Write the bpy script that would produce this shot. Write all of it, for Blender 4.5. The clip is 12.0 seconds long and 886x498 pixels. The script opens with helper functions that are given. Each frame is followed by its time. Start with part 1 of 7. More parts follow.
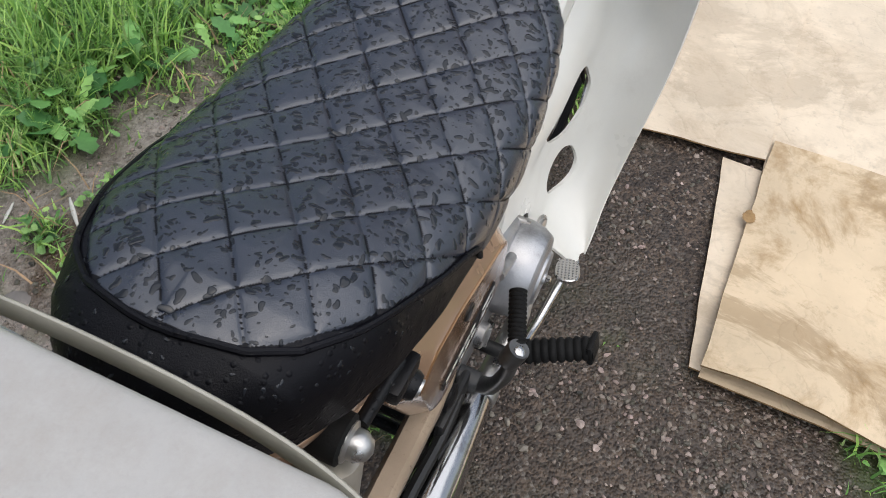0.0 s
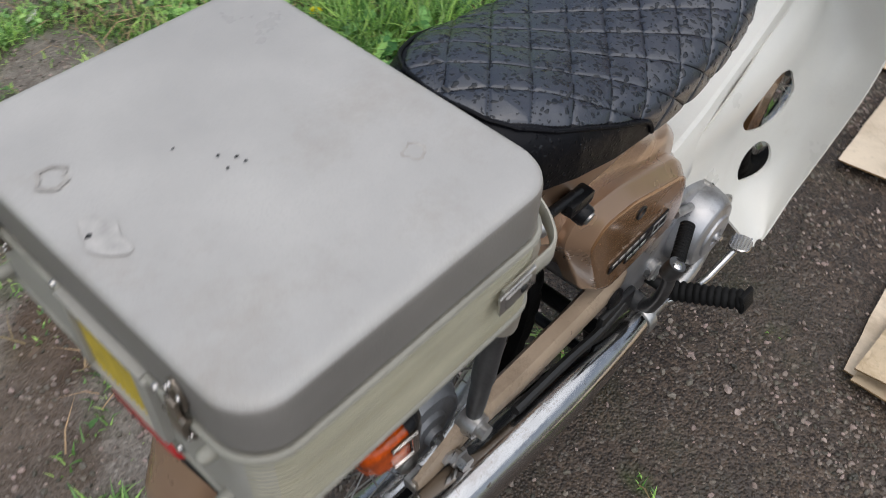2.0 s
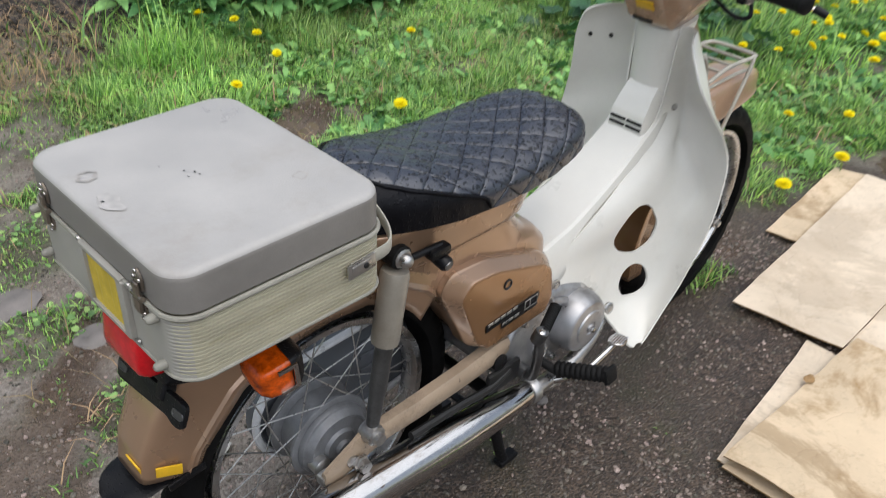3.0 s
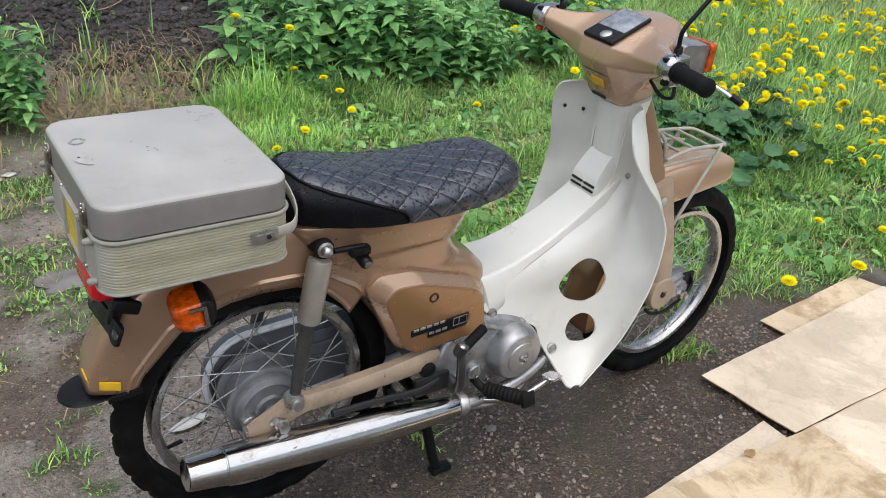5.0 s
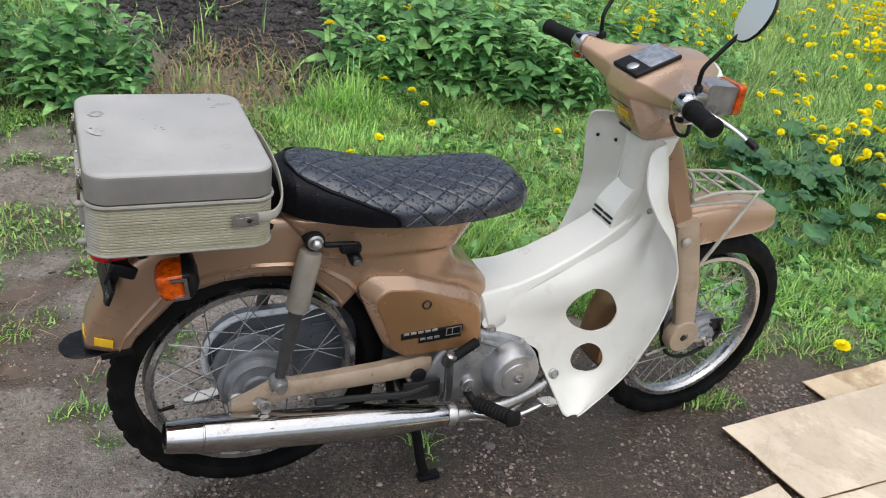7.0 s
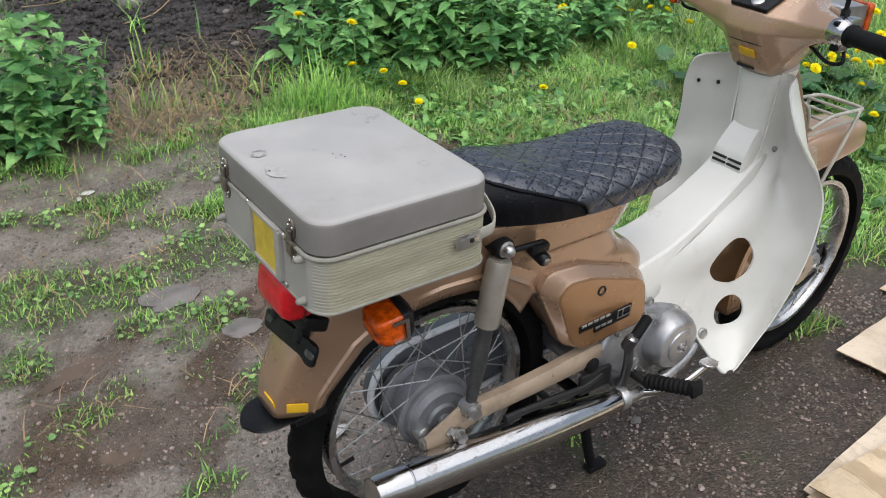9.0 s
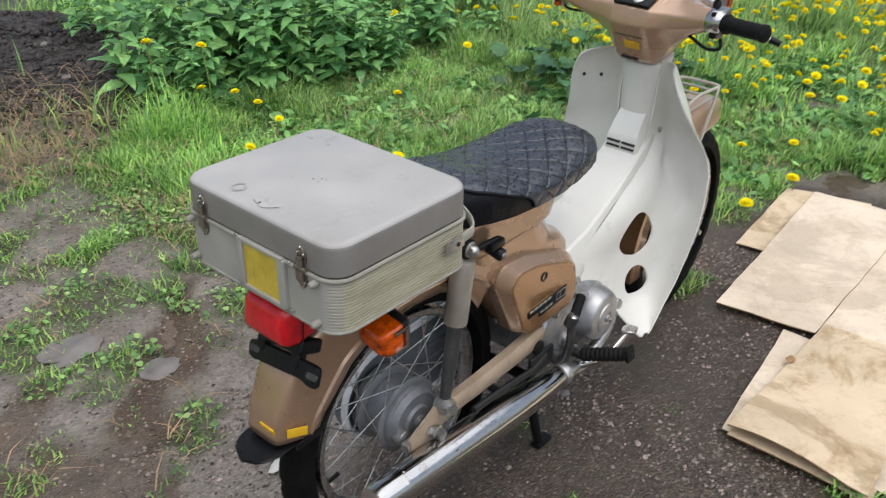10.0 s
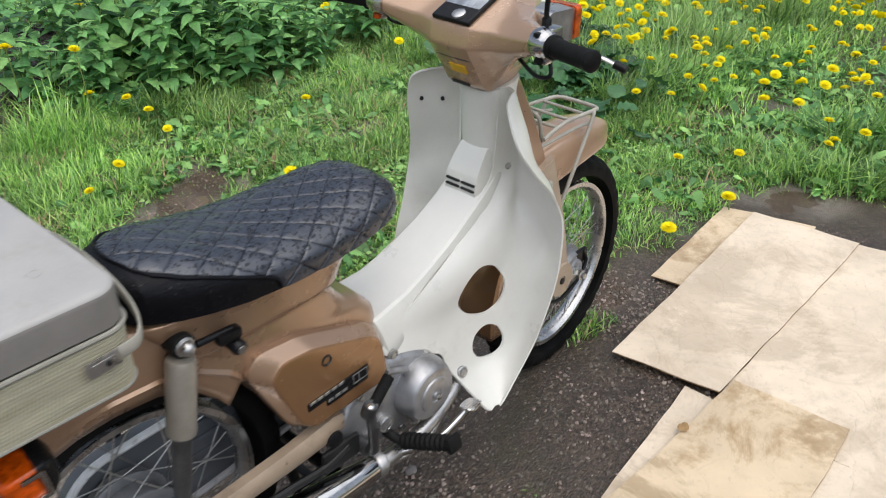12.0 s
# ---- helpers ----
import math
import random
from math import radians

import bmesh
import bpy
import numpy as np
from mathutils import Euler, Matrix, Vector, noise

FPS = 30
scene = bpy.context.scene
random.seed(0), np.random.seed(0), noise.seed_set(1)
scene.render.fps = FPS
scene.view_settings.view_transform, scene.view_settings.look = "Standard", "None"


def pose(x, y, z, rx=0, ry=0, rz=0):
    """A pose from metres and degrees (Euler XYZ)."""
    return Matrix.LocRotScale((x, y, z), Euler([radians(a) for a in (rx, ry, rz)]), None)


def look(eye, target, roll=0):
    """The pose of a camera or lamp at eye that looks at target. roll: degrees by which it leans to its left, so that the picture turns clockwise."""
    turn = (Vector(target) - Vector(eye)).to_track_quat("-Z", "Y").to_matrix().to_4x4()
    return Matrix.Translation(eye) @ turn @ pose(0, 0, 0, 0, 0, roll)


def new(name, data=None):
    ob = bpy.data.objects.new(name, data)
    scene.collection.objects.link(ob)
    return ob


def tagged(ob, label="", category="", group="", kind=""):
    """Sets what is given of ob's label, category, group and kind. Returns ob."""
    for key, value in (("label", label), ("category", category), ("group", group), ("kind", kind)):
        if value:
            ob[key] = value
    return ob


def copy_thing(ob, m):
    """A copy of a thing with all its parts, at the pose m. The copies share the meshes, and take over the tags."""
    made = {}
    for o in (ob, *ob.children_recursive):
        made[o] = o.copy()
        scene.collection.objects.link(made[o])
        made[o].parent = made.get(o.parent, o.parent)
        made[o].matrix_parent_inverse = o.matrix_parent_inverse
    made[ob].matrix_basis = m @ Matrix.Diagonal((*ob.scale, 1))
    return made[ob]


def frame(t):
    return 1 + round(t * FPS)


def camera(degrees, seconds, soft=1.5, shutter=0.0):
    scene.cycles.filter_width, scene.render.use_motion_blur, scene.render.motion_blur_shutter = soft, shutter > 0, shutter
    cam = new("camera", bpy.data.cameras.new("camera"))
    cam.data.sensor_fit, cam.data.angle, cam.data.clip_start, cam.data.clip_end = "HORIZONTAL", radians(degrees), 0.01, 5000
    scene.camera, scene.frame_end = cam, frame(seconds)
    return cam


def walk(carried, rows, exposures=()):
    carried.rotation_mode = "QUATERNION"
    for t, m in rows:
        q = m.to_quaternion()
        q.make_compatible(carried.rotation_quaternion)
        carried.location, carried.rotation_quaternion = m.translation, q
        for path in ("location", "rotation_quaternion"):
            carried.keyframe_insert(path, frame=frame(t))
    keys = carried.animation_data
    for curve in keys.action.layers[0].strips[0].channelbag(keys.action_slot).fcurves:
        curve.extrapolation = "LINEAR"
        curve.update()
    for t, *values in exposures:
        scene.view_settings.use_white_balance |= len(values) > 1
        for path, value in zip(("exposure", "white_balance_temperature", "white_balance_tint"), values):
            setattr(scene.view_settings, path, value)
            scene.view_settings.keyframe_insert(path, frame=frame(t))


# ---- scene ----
cam = camera(55.3, 12.0, soft=0.8, shutter=0.3)
METRES, EYE, TILT, LEAN, TURN = 8.0, 1.5, 0.0, 0.0, 0.0
PATH = [
    (0, (-0.151, -0.222, 1.242), (1.047, 0.135, -0.319), 9.2),
    (0.5, (-0.153, -0.204, 1.245), (1.003, 0.15, -0.348), 10.9),
    (1, (-0.164, -0.224, 1.25), (0.983, 0.155, -0.344), 9.0),
    (1.5, (-0.257, -0.277, 1.287), (0.851, 0.293, -0.278), 3.6),
    (2, (-0.431, -0.414, 1.332), (0.577, 0.422, -0.179), 3.7),
    (2.5, (-0.504, -0.666, 1.386), (0.494, 0.376, 0.0), 6.1),
    (3, (-0.626, -0.856, 1.441), (0.566, 0.272, 0.298), 3.6),
    (3.2, (-0.695, -0.916, 1.466), (0.55, 0.23, 0.4), 3.8),
    (4.8, (-0.551, -1.305, 1.49), (0.503, 0.09, 0.518), 6.5),
    (5, (-0.541, -1.305, 1.491), (0.492, 0.093, 0.503), 6.4),
    (5.5, (-0.545, -1.27, 1.495), (0.497, 0.096, 0.471), 4.7),
    (6, (-0.489, -1.316, 1.484), (0.516, 0.059, 0.436), 11.7),
    (6.5, (-0.362, -1.421, 1.513), (0.509, 0.061, 0.49), 10.1),
    (7, (-0.348, -1.462, 1.516), (0.452, 0.09, 0.542), 9.1),
    (7.2, (-0.344, -1.47, 1.515), (0.434, 0.1, 0.551), 8.8),
    (8.8, (-0.74, -1.129, 1.461), (0.257, 0.267, 0.434), 4.5),
    (9, (-0.753, -1.069, 1.448), (0.257, 0.326, 0.432), 2.1),
    (9.5, (-0.89, -0.971, 1.457), (0.235, 0.329, 0.434), -0.6),
    (10, (-0.988, -0.937, 1.48), (0.341, 0.177, 0.484), 1.5),
    (10.5, (-0.909, -0.959, 1.516), (0.458, 0.14, 0.554), 3.5),
    (11, (-0.862, -0.946, 1.507), (0.506, 0.152, 0.546), 0.7),
    (11.5, (-0.708, -1.014, 1.462), (0.641, 0.069, 0.459), 0.9),
    (12, (-0.404, -1.027, 1.464), (0.879, 0.103, 0.427), 0.8),
]
walk(cam, [(t, look(eye, target, roll)) for t, eye, target, roll in PATH], exposures=[(0.0, 0.45), (0.5, 0.54), (1.0, 0.52), (1.5, 0.46), (2.0, 0.27), (2.5, 0.50), (6.0, 0.55), (9.0, 0.52), (12.0, 0.48)])

# ---- world, light and exposure ----
world = bpy.data.worlds.new("overcast_sky")
scene.world = world
world.use_nodes = True
wn = world.node_tree
sky = wn.nodes.new("ShaderNodeTexSky")
sky.sky_type = "NISHITA"
sky.sun_disc = False
sky.sun_elevation = radians(73)
sky.sun_rotation = radians(198)
sky.air_density, sky.dust_density, sky.ozone_density = 1.0, 3.0, 1.0
wn.nodes["Background"].inputs["Strength"].default_value = 0.105
pale = wn.nodes.new("ShaderNodeHueSaturation")
pale.inputs["Saturation"].default_value = 0.7
wn.links.new(sky.outputs["Color"], pale.inputs["Color"])
wn.links.new(pale.outputs["Color"], wn.nodes["Background"].inputs["Color"])
sun = new("sun", bpy.data.lights.new("sun", "SUN"))
sun.data.energy, sun.data.angle, sun.data.color = 1.8, radians(112), (0.965, 0.985, 1.0)
sun.matrix_world = look((-0.5, -1.55, 5.4), (0, 0, 0))


# ---- materials ----
def material(name, colour, rough=0.5, metal=0.0, vary=0.12, scale=8.0, fine=120.0, bump=0.15, coat=0.0, dirt=None, dirt_amount=0.35,
             rough_vary=0.12, island=0.0, spec=0.5, bump_scale=None, stretch=(1, 1, 1), trans=0.0, drops=0.0, leafy=0.0, specks=None):
    m = bpy.data.materials.new(name)
    m.use_nodes = True
    t = m.node_tree
    b = t.nodes["Principled BSDF"]
    co = t.nodes.new("ShaderNodeTexCoord")
    mp = t.nodes.new("ShaderNodeMapping")
    mp.inputs["Scale"].default_value = stretch
    t.links.new(co.outputs["Object"], mp.inputs["Vector"])

    def tex(s, detail=5, r=0.6):
        n = t.nodes.new("ShaderNodeTexNoise")
        n.inputs["Scale"].default_value, n.inputs["Detail"].default_value, n.inputs["Roughness"].default_value = s, detail, r
        t.links.new(mp.outputs["Vector"], n.inputs["Vector"])
        return n

    def ramp(src, lo, hi, a, bb):
        r = t.nodes.new("ShaderNodeMapRange")
        r.inputs["From Min"].default_value, r.inputs["From Max"].default_value = lo, hi
        r.inputs["To Min"].default_value, r.inputs["To Max"].default_value = a, bb
        t.links.new(src, r.inputs["Value"])
        return r.outputs["Result"]

    def mix(fac, a, bb, kind="MIX"):
        x = t.nodes.new("ShaderNodeMix")
        x.data_type, x.blend_type = "RGBA", kind
        for sock, v in (("Factor", fac), ("A", a), ("B", bb)):
            inp = [i for i in x.inputs if i.name == sock and (i.type == "RGBA" or sock == "Factor" and i.type == "VALUE")][0]
            if hasattr(v, "is_linked"):
                t.links.new(v, inp)
            else:
                inp.default_value = (*v, 1) if sock != "Factor" else v
        return [o for o in x.outputs if o.type == "RGBA"][0]

    large, small = tex(scale), tex(fine, 3)
    dark = tuple(c * (1 - vary * 2.2) for c in colour)
    light = tuple(min(1, c * (1 + vary)) for c in colour)
    col = mix(ramp(large.outputs["Fac"], 0.3, 0.7, 0, 1), dark, light)
    grain = tuple(c * (1 - vary * 1.5) for c in colour)
    col = mix(ramp(small.outputs["Fac"], 0.5, 0.75, 0, 0.5), col, grain)
    if island:
        g = t.nodes.new("ShaderNodeNewGeometry")
        hsv = t.nodes.new("ShaderNodeHueSaturation")
        t.links.new(ramp(g.outputs["Random Per Island"], 0, 1, 1 - island, 1 + island), hsv.inputs["Value"])
        t.links.new(ramp(g.outputs["Random Per Island"], 0, 1, 0.5 + 0.05 * island, 0.5 - 0.05 * island), hsv.inputs["Hue"])
        t.links.new(col, hsv.inputs["Color"])
        col = hsv.outputs["Color"]
    if dirt:
        d = tex(scale * 0.6, 9, 0.75)
        col = mix(ramp(d.outputs["Fac"], 0.52, 0.72, 0, dirt_amount), col, dirt)
    if specks:
        k = tex(specks[1], 2, 0.5)
        col = mix(ramp(k.outputs["Fac"], specks[2], specks[2] + 0.04, 0, 0.85), col, specks[0])
        w = t.nodes.new("ShaderNodeTexNoise")
        w.inputs["Scale"].default_value, w.inputs["Detail"].default_value = 5.0, 8
        w.inputs["Roughness"].default_value = 0.7
        t.links.new(mp.outputs["Vector"], w.inputs["Vector"])
        line = t.nodes.new("ShaderNodeMath")
        line.operation = "ABSOLUTE"
        t.links.new(ramp(w.outputs["Fac"], 0.0, 1.0, -0.5, 0.5), line.inputs[0])
        col = mix(ramp(line.outputs[0], 0.0, 0.006, 0.32, 0.0), col, specks[0])
    t.links.new(col, b.inputs["Base Color"])
    if leafy:
        tr = t.nodes.new("ShaderNodeBsdfTranslucent")
        ms = t.nodes.new("ShaderNodeMixShader")
        ms.inputs[0].default_value = leafy
        t.links.new(col, tr.inputs["Color"])
        t.links.new(b.outputs[0], ms.inputs[1])
        t.links.new(tr.outputs[0], ms.inputs[2])
        t.links.new(ms.outputs[0], t.nodes["Material Output"].inputs["Surface"])
    b.inputs["Metallic"].default_value = metal
    b.inputs["Specular IOR Level"].default_value = spec
    b.inputs["Coat Weight"].default_value = coat
    b.inputs["Coat Roughness"].default_value = 0.12
    b.inputs["Transmission Weight"].default_value = trans
    t.links.new(ramp(large.outputs["Fac"], 0.3, 0.7, max(0.02, rough - rough_vary), min(1, rough + rough_vary)), b.inputs["Roughness"])
    if bump:
        bp = t.nodes.new("ShaderNodeBump")
        bp.inputs["Strength"].default_value, bp.inputs["Distance"].default_value = bump, 0.002
        t.links.new((tex(bump_scale, 4) if bump_scale else small).outputs["Fac"], bp.inputs["Height"])
        t.links.new(bp.outputs["Normal"], b.inputs["Normal"])
        if drops:
            v = t.nodes.new("ShaderNodeTexVoronoi")
            v.inputs["Scale"].default_value = drops
            v.inputs["Randomness"].default_value = 1.0
            t.links.new(co.outputs["Object"], v.inputs["Vector"])
            b2 = t.nodes.new("ShaderNodeBump")
            b2.inputs["Strength"].default_value, b2.inputs["Distance"].default_value = 0.5, 0.0012
            t.links.new(ramp(v.outputs["Distance"], 0.12, 0.3, 1, 0), b2.inputs["Height"])
            t.links.new(bp.outputs["Normal"], b2.inputs["Normal"])
            t.links.new(b2.outputs["Normal"], b.inputs["Normal"])
    return m


TAN = (0.385, 0.240, 0.148)
M_TAN = material("bronze_tan_paint", TAN, 0.28, 0.5, 0.035, 5, 260, 0.05, coat=0.8, dirt=(0.16, 0.10, 0.06), dirt_amount=0.10)
M_COWL = material("pale_tan_plastic", (0.47, 0.30, 0.19), 0.30, 0.4, 0.035, 5, 260, 0.05, coat=0.7, dirt=(0.2, 0.13, 0.08), dirt_amount=0.10, drops=190)
M_TAN2 = material("copper_tan_cover_paint", (0.335, 0.175, 0.078), 0.28, 0.5, 0.035, 6, 260, 0.05, coat=0.8, dirt=(0.14, 0.08, 0.05), dirt_amount=0.10)
M_TAN3 = material("dusty_beige_paint", (0.385, 0.291, 0.205), 0.45, 0.0, 0.1, 12, 200, 0.12, coat=0.2, dirt=(0.13, 0.09, 0.06), dirt_amount=0.75, specks=((0.09, 0.06, 0.04), 60, 0.72))
M_WHITE = material("ivory_plastic", (0.725, 0.71, 0.655), 0.36, 0.0, 0.04, 4, 220, 0.05, coat=0.25, dirt=(0.42, 0.37, 0.29), dirt_amount=0.35)
M_SEAT = material("wet_black_vinyl", (0.010, 0.014, 0.027), 0.31, 0.0, 0.15, 14, 1100, 0.25, spec=0.9, rough_vary=0.08, coat=0.4)
M_SEATSIDE = material("matt_black_vinyl", (0.004, 0.004, 0.006), 0.42, 0.0, 0.2, 14, 900, 0.2, spec=0.16, rough_vary=0.08, drops=150)
M_RUBBER = material("black_rubber", (0.014, 0.014, 0.014), 0.6, 0.0, 0.25, 20, 400, 0.3, dirt=(0.04, 0.036, 0.032), dirt_amount=0.15, spec=0.1)
M_TYRE = material("worn_tyre_rubber", (0.008, 0.008, 0.008), 0.65, 0.0, 0.3, 14, 300, 0.35, dirt=(0.045, 0.037, 0.03), dirt_amount=0.22, spec=0.08)
M_BLACK = material("black_plastic", (0.007, 0.007, 0.008), 0.38, 0.0, 0.15, 20, 300, 0.1, spec=0.22, drops=170)
M_CHROME = material("dull_chrome", (0.53, 0.515, 0.50), 0.14, 1.0, 0.06, 22, 160, 0.16, dirt=(0.20, 0.12, 0.08), dirt_amount=0.6, rough_vary=0.10, stretch=(0.5, 1, 1), bump_scale=38, specks=((0.20, 0.11, 0.06), 95, 0.73))
M_STEEL = material("weathered_steel", (0.50, 0.49, 0.475), 0.33, 0.9, 0.12, 30, 200, 0.15, dirt=(0.18, 0.13, 0.09), dirt_amount=0.5)
M_SLEEVE = material("grey_beige_shock_paint", (0.295, 0.267, 0.221), 0.35, 0.2, 0.08, 14, 200, 0.08, coat=0.3, dirt=(0.14, 0.11, 0.08), dirt_amount=0.4)
M_HUB = material("grey_hub_casting", (0.205, 0.21, 0.22), 0.42, 0.25, 0.14, 24, 300, 0.3, dirt=(0.10, 0.09, 0.08), dirt_amount=0.6)
M_EDGE = material("pale_case_edge", (0.72, 0.73, 0.75), 0.35, 0.2, 0.08, 30, 200, 0.05)
M_RIM = material("chromed_rim", (0.508, 0.5, 0.492), 0.28, 0.95, 0.12, 24, 160, 0.1, dirt=(0.22, 0.18, 0.14), dirt_amount=0.5)
M_ALU = material("cast_aluminium", (0.44, 0.44, 0.45), 0.36, 0.75, 0.14, 14, 340, 0.25, dirt=(0.07, 0.06, 0.05), dirt_amount=0.7)
M_GREY = material("grey_chain_case_paint", (0.13, 0.14, 0.155), 0.42, 0.0, 0.1, 14, 300, 0.1, dirt=(0.10, 0.09, 0.08), dirt_amount=0.4, spec=0.35)
M_LID = material("grey_lid_top_leatherette", (0.40, 0.385, 0.365), 0.42, 0.0, 0.07, 7, 420, 0.22, dirt=(0.28, 0.245, 0.205), dirt_amount=0.6, rough_vary=0.2, spec=0.4)
# the lid's walls, about half as bright in tone as its top
M_LIDSIDE = material("darker_lid_side_leatherette", (0.215, 0.200, 0.182), 0.5, 0.0, 0.10, 9, 420, 0.14, dirt=(0.2, 0.18, 0.15), dirt_amount=0.4)
M_REED = material("cream_reeded_board", (0.41, 0.381, 0.275), 0.55, 0.0, 0.12, 14, 240, 0.15, dirt=(0.27, 0.24, 0.13), dirt_amount=0.7, stretch=(0.5, 1, 3))
M_CASEBACK = material("pale_grey_leatherette", (0.369, 0.353, 0.312), 0.5, 0.0, 0.08, 9, 300, 0.12, dirt=(0.3, 0.27, 0.2), dirt_amount=0.5)
M_CORD = material("ivory_piping", (0.385, 0.365, 0.307), 0.5, 0.0, 0.1, 20, 300, 0.1, dirt=(0.24, 0.21, 0.15), dirt_amount=0.5)
M_EDGING = material("greyed_edging_cord", (0.295, 0.283, 0.238), 0.55, 0.0, 0.1, 20, 300, 0.1, dirt=(0.2, 0.18, 0.13), dirt_amount=0.5)
M_YELLOW = material("yellow_reflective_tape", (0.748, 0.435, 0.0174), 0.4, 0.0, 0.08, 40, 300, 0.05, dirt=(0.4, 0.25, 0.06), dirt_amount=0.25)
M_PALEYEL = material("pale_yellow_reeded_plate", (0.626, 0.479, 0.0696), 0.45, 0.0, 0.12, 30, 300, 0.08, dirt=(0.4, 0.33, 0.15), dirt_amount=0.5)
M_RED = material("red_tail_lens", (0.62, 0.007, 0.013), 0.16, 0.0, 0.2, 30, 260, 0.2, coat=0.3, rough_vary=0.04, spec=0.45)
M_ORANGE = material("amber_lens", (0.62, 0.085, 0.002), 0.18, 0.0, 0.35, 60, 190, 0.5, coat=0.2, rough_vary=0.06, spec=0.4, bump_scale=130)
M_GLASS = material("dial_glass", (0.26, 0.28, 0.31), 0.1, 0.0, 0.25, 60, 200, 0.05, spec=0.9, coat=0.8, rough_vary=0.03, drops=330)
M_LAMPGLASS = material("clear_lamp_lens", (0.62, 0.60, 0.56), 0.12, 0.0, 0.1, 30, 200, 0.05, coat=0.6, rough_vary=0.05)
M_MIRROR = material("mirror_glass", (0.85, 0.85, 0.85), 0.03, 1.0, 0.0, 10, 200, 0.0, rough_vary=0.02)
M_MIRBACK = material("grey_mirror_shell", (0.30, 0.28, 0.27), 0.35, 0.3, 0.08, 20, 300, 0.05, drops=160)
M_LETTER = material("silver_badge_letters", (0.62, 0.61, 0.58), 0.3, 0.8, 0.05, 40, 300, 0.0)
M_LATCH = material("brown_tarnished_brass", (0.30, 0.255, 0.21), 0.34, 0.85, 0.15, 40, 300, 0.1, dirt=(0.08, 0.06, 0.045), dirt_amount=0.5)
M_SCUFF = material("pale_worn_leatherette", (0.44, 0.42, 0.395), 0.5, 0.0, 0.12, 60, 400, 0.1)
M_STAIN = material("brown_dried_stain", (0.365, 0.342, 0.312), 0.45, 0.0, 0.14, 70, 400, 0.1)
M_CARDEDGE = material("dark_wet_cardboard_edge", (0.30, 0.19, 0.09), 0.8, 0.0, 0.25, 20, 200, 0.4, spec=0.2)
M_DARK = material("dark_inner_steel", (0.02, 0.02, 0.02), 0.5, 0.3, 0.2, 20, 200, 0.2)
M_ARM = material("dull_dark_steel", (0.12, 0.12, 0.12), 0.4, 0.7, 0.2, 20, 200, 0.2, dirt=(0.04, 0.035, 0.03), dirt_amount=0.6)
M_STONE = material("road_pebbles", (0.20, 0.165, 0.13), 0.42, 0.0, 0.2, 40, 400, 0.3, island=0.85)
M_PEBBLE = material("pale_pebbles", (0.28, 0.235, 0.19), 0.45, 0.0, 0.2, 60, 400, 0.3, island=0.7)
M_GRASS = material("fresh_grass", (0.335, 0.595, 0.15), 0.38, 0.0, 0.25, 1.6, 30, 0.0, island=0.6, spec=0.5, leafy=0.3)
M_GRASS2 = material("yellowing_grass", (0.46, 0.63, 0.25), 0.5, 0.0, 0.22, 2.5, 30, 0.0, island=0.35, spec=0.35, leafy=0.35)
M_STRAW = material("dry_straw", (0.38, 0.27, 0.15), 0.7, 0.0, 0.2, 5, 30, 0.0, island=0.35, spec=0.2)
M_LEAF = material("nettle_leaf_green", (0.20, 0.45, 0.145), 0.5, 0.0, 0.3, 12, 90, 0.6, island=0.55, spec=0.35, leafy=0.25)
M_LEAF2 = material("broad_leaf_green", (0.22, 0.47, 0.14), 0.45, 0.0, 0.22, 9, 120, 0.3, island=0.6, spec=0.4, leafy=0.3)
M_LEAF3 = material("bright_creeper_green", (0.29, 0.51, 0.16), 0.42, 0.0, 0.22, 9, 120, 0.3, island=0.5, spec=0.45, leafy=0.3)
M_DOCK = material("dark_dock_leaf_green", (0.060, 0.175, 0.062), 0.36, 0.0, 0.25, 9, 90, 0.3, island=0.3, spec=0.5, leafy=0.25)
M_STEM = material("pale_green_stem", (0.20, 0.28, 0.07), 0.5, 0.0, 0.15, 20, 120, 0.1)
M_FLOWER = material("dandelion_yellow", (1.0, 0.86, 0.008), 0.6, 0.0, 0.03, 60, 300, 0.0, island=0.05, spec=0.2, leafy=0.25)
M_ROCK = material("grey_field_stone", (0.20, 0.18, 0.165), 0.7, 0.0, 0.2, 12, 90, 0.5)
M_PAPER = material("dirty_white_scrap", (0.62, 0.60, 0.55), 0.6, 0.0, 0.1, 20, 200, 0.1, dirt=(0.3, 0.26, 0.2))
M_WATER = bpy.data.materials.new("rain_water")
M_WATER.use_nodes = True
_b = M_WATER.node_tree.nodes["Principled BSDF"]
_b.inputs["Base Color"].default_value = (0.014, 0.016, 0.02, 1)
_b.inputs["Roughness"].default_value, _b.inputs["IOR"].default_value, _b.inputs["Specular IOR Level"].default_value = 0.05, 1.4, 0.5
M_PUDDLE = material("brown_puddle_water", (0.15, 0.105, 0.07), 0.06, 0.0, 0.2, 5, 30, 0.02, spec=0.6, rough_vary=0.03)


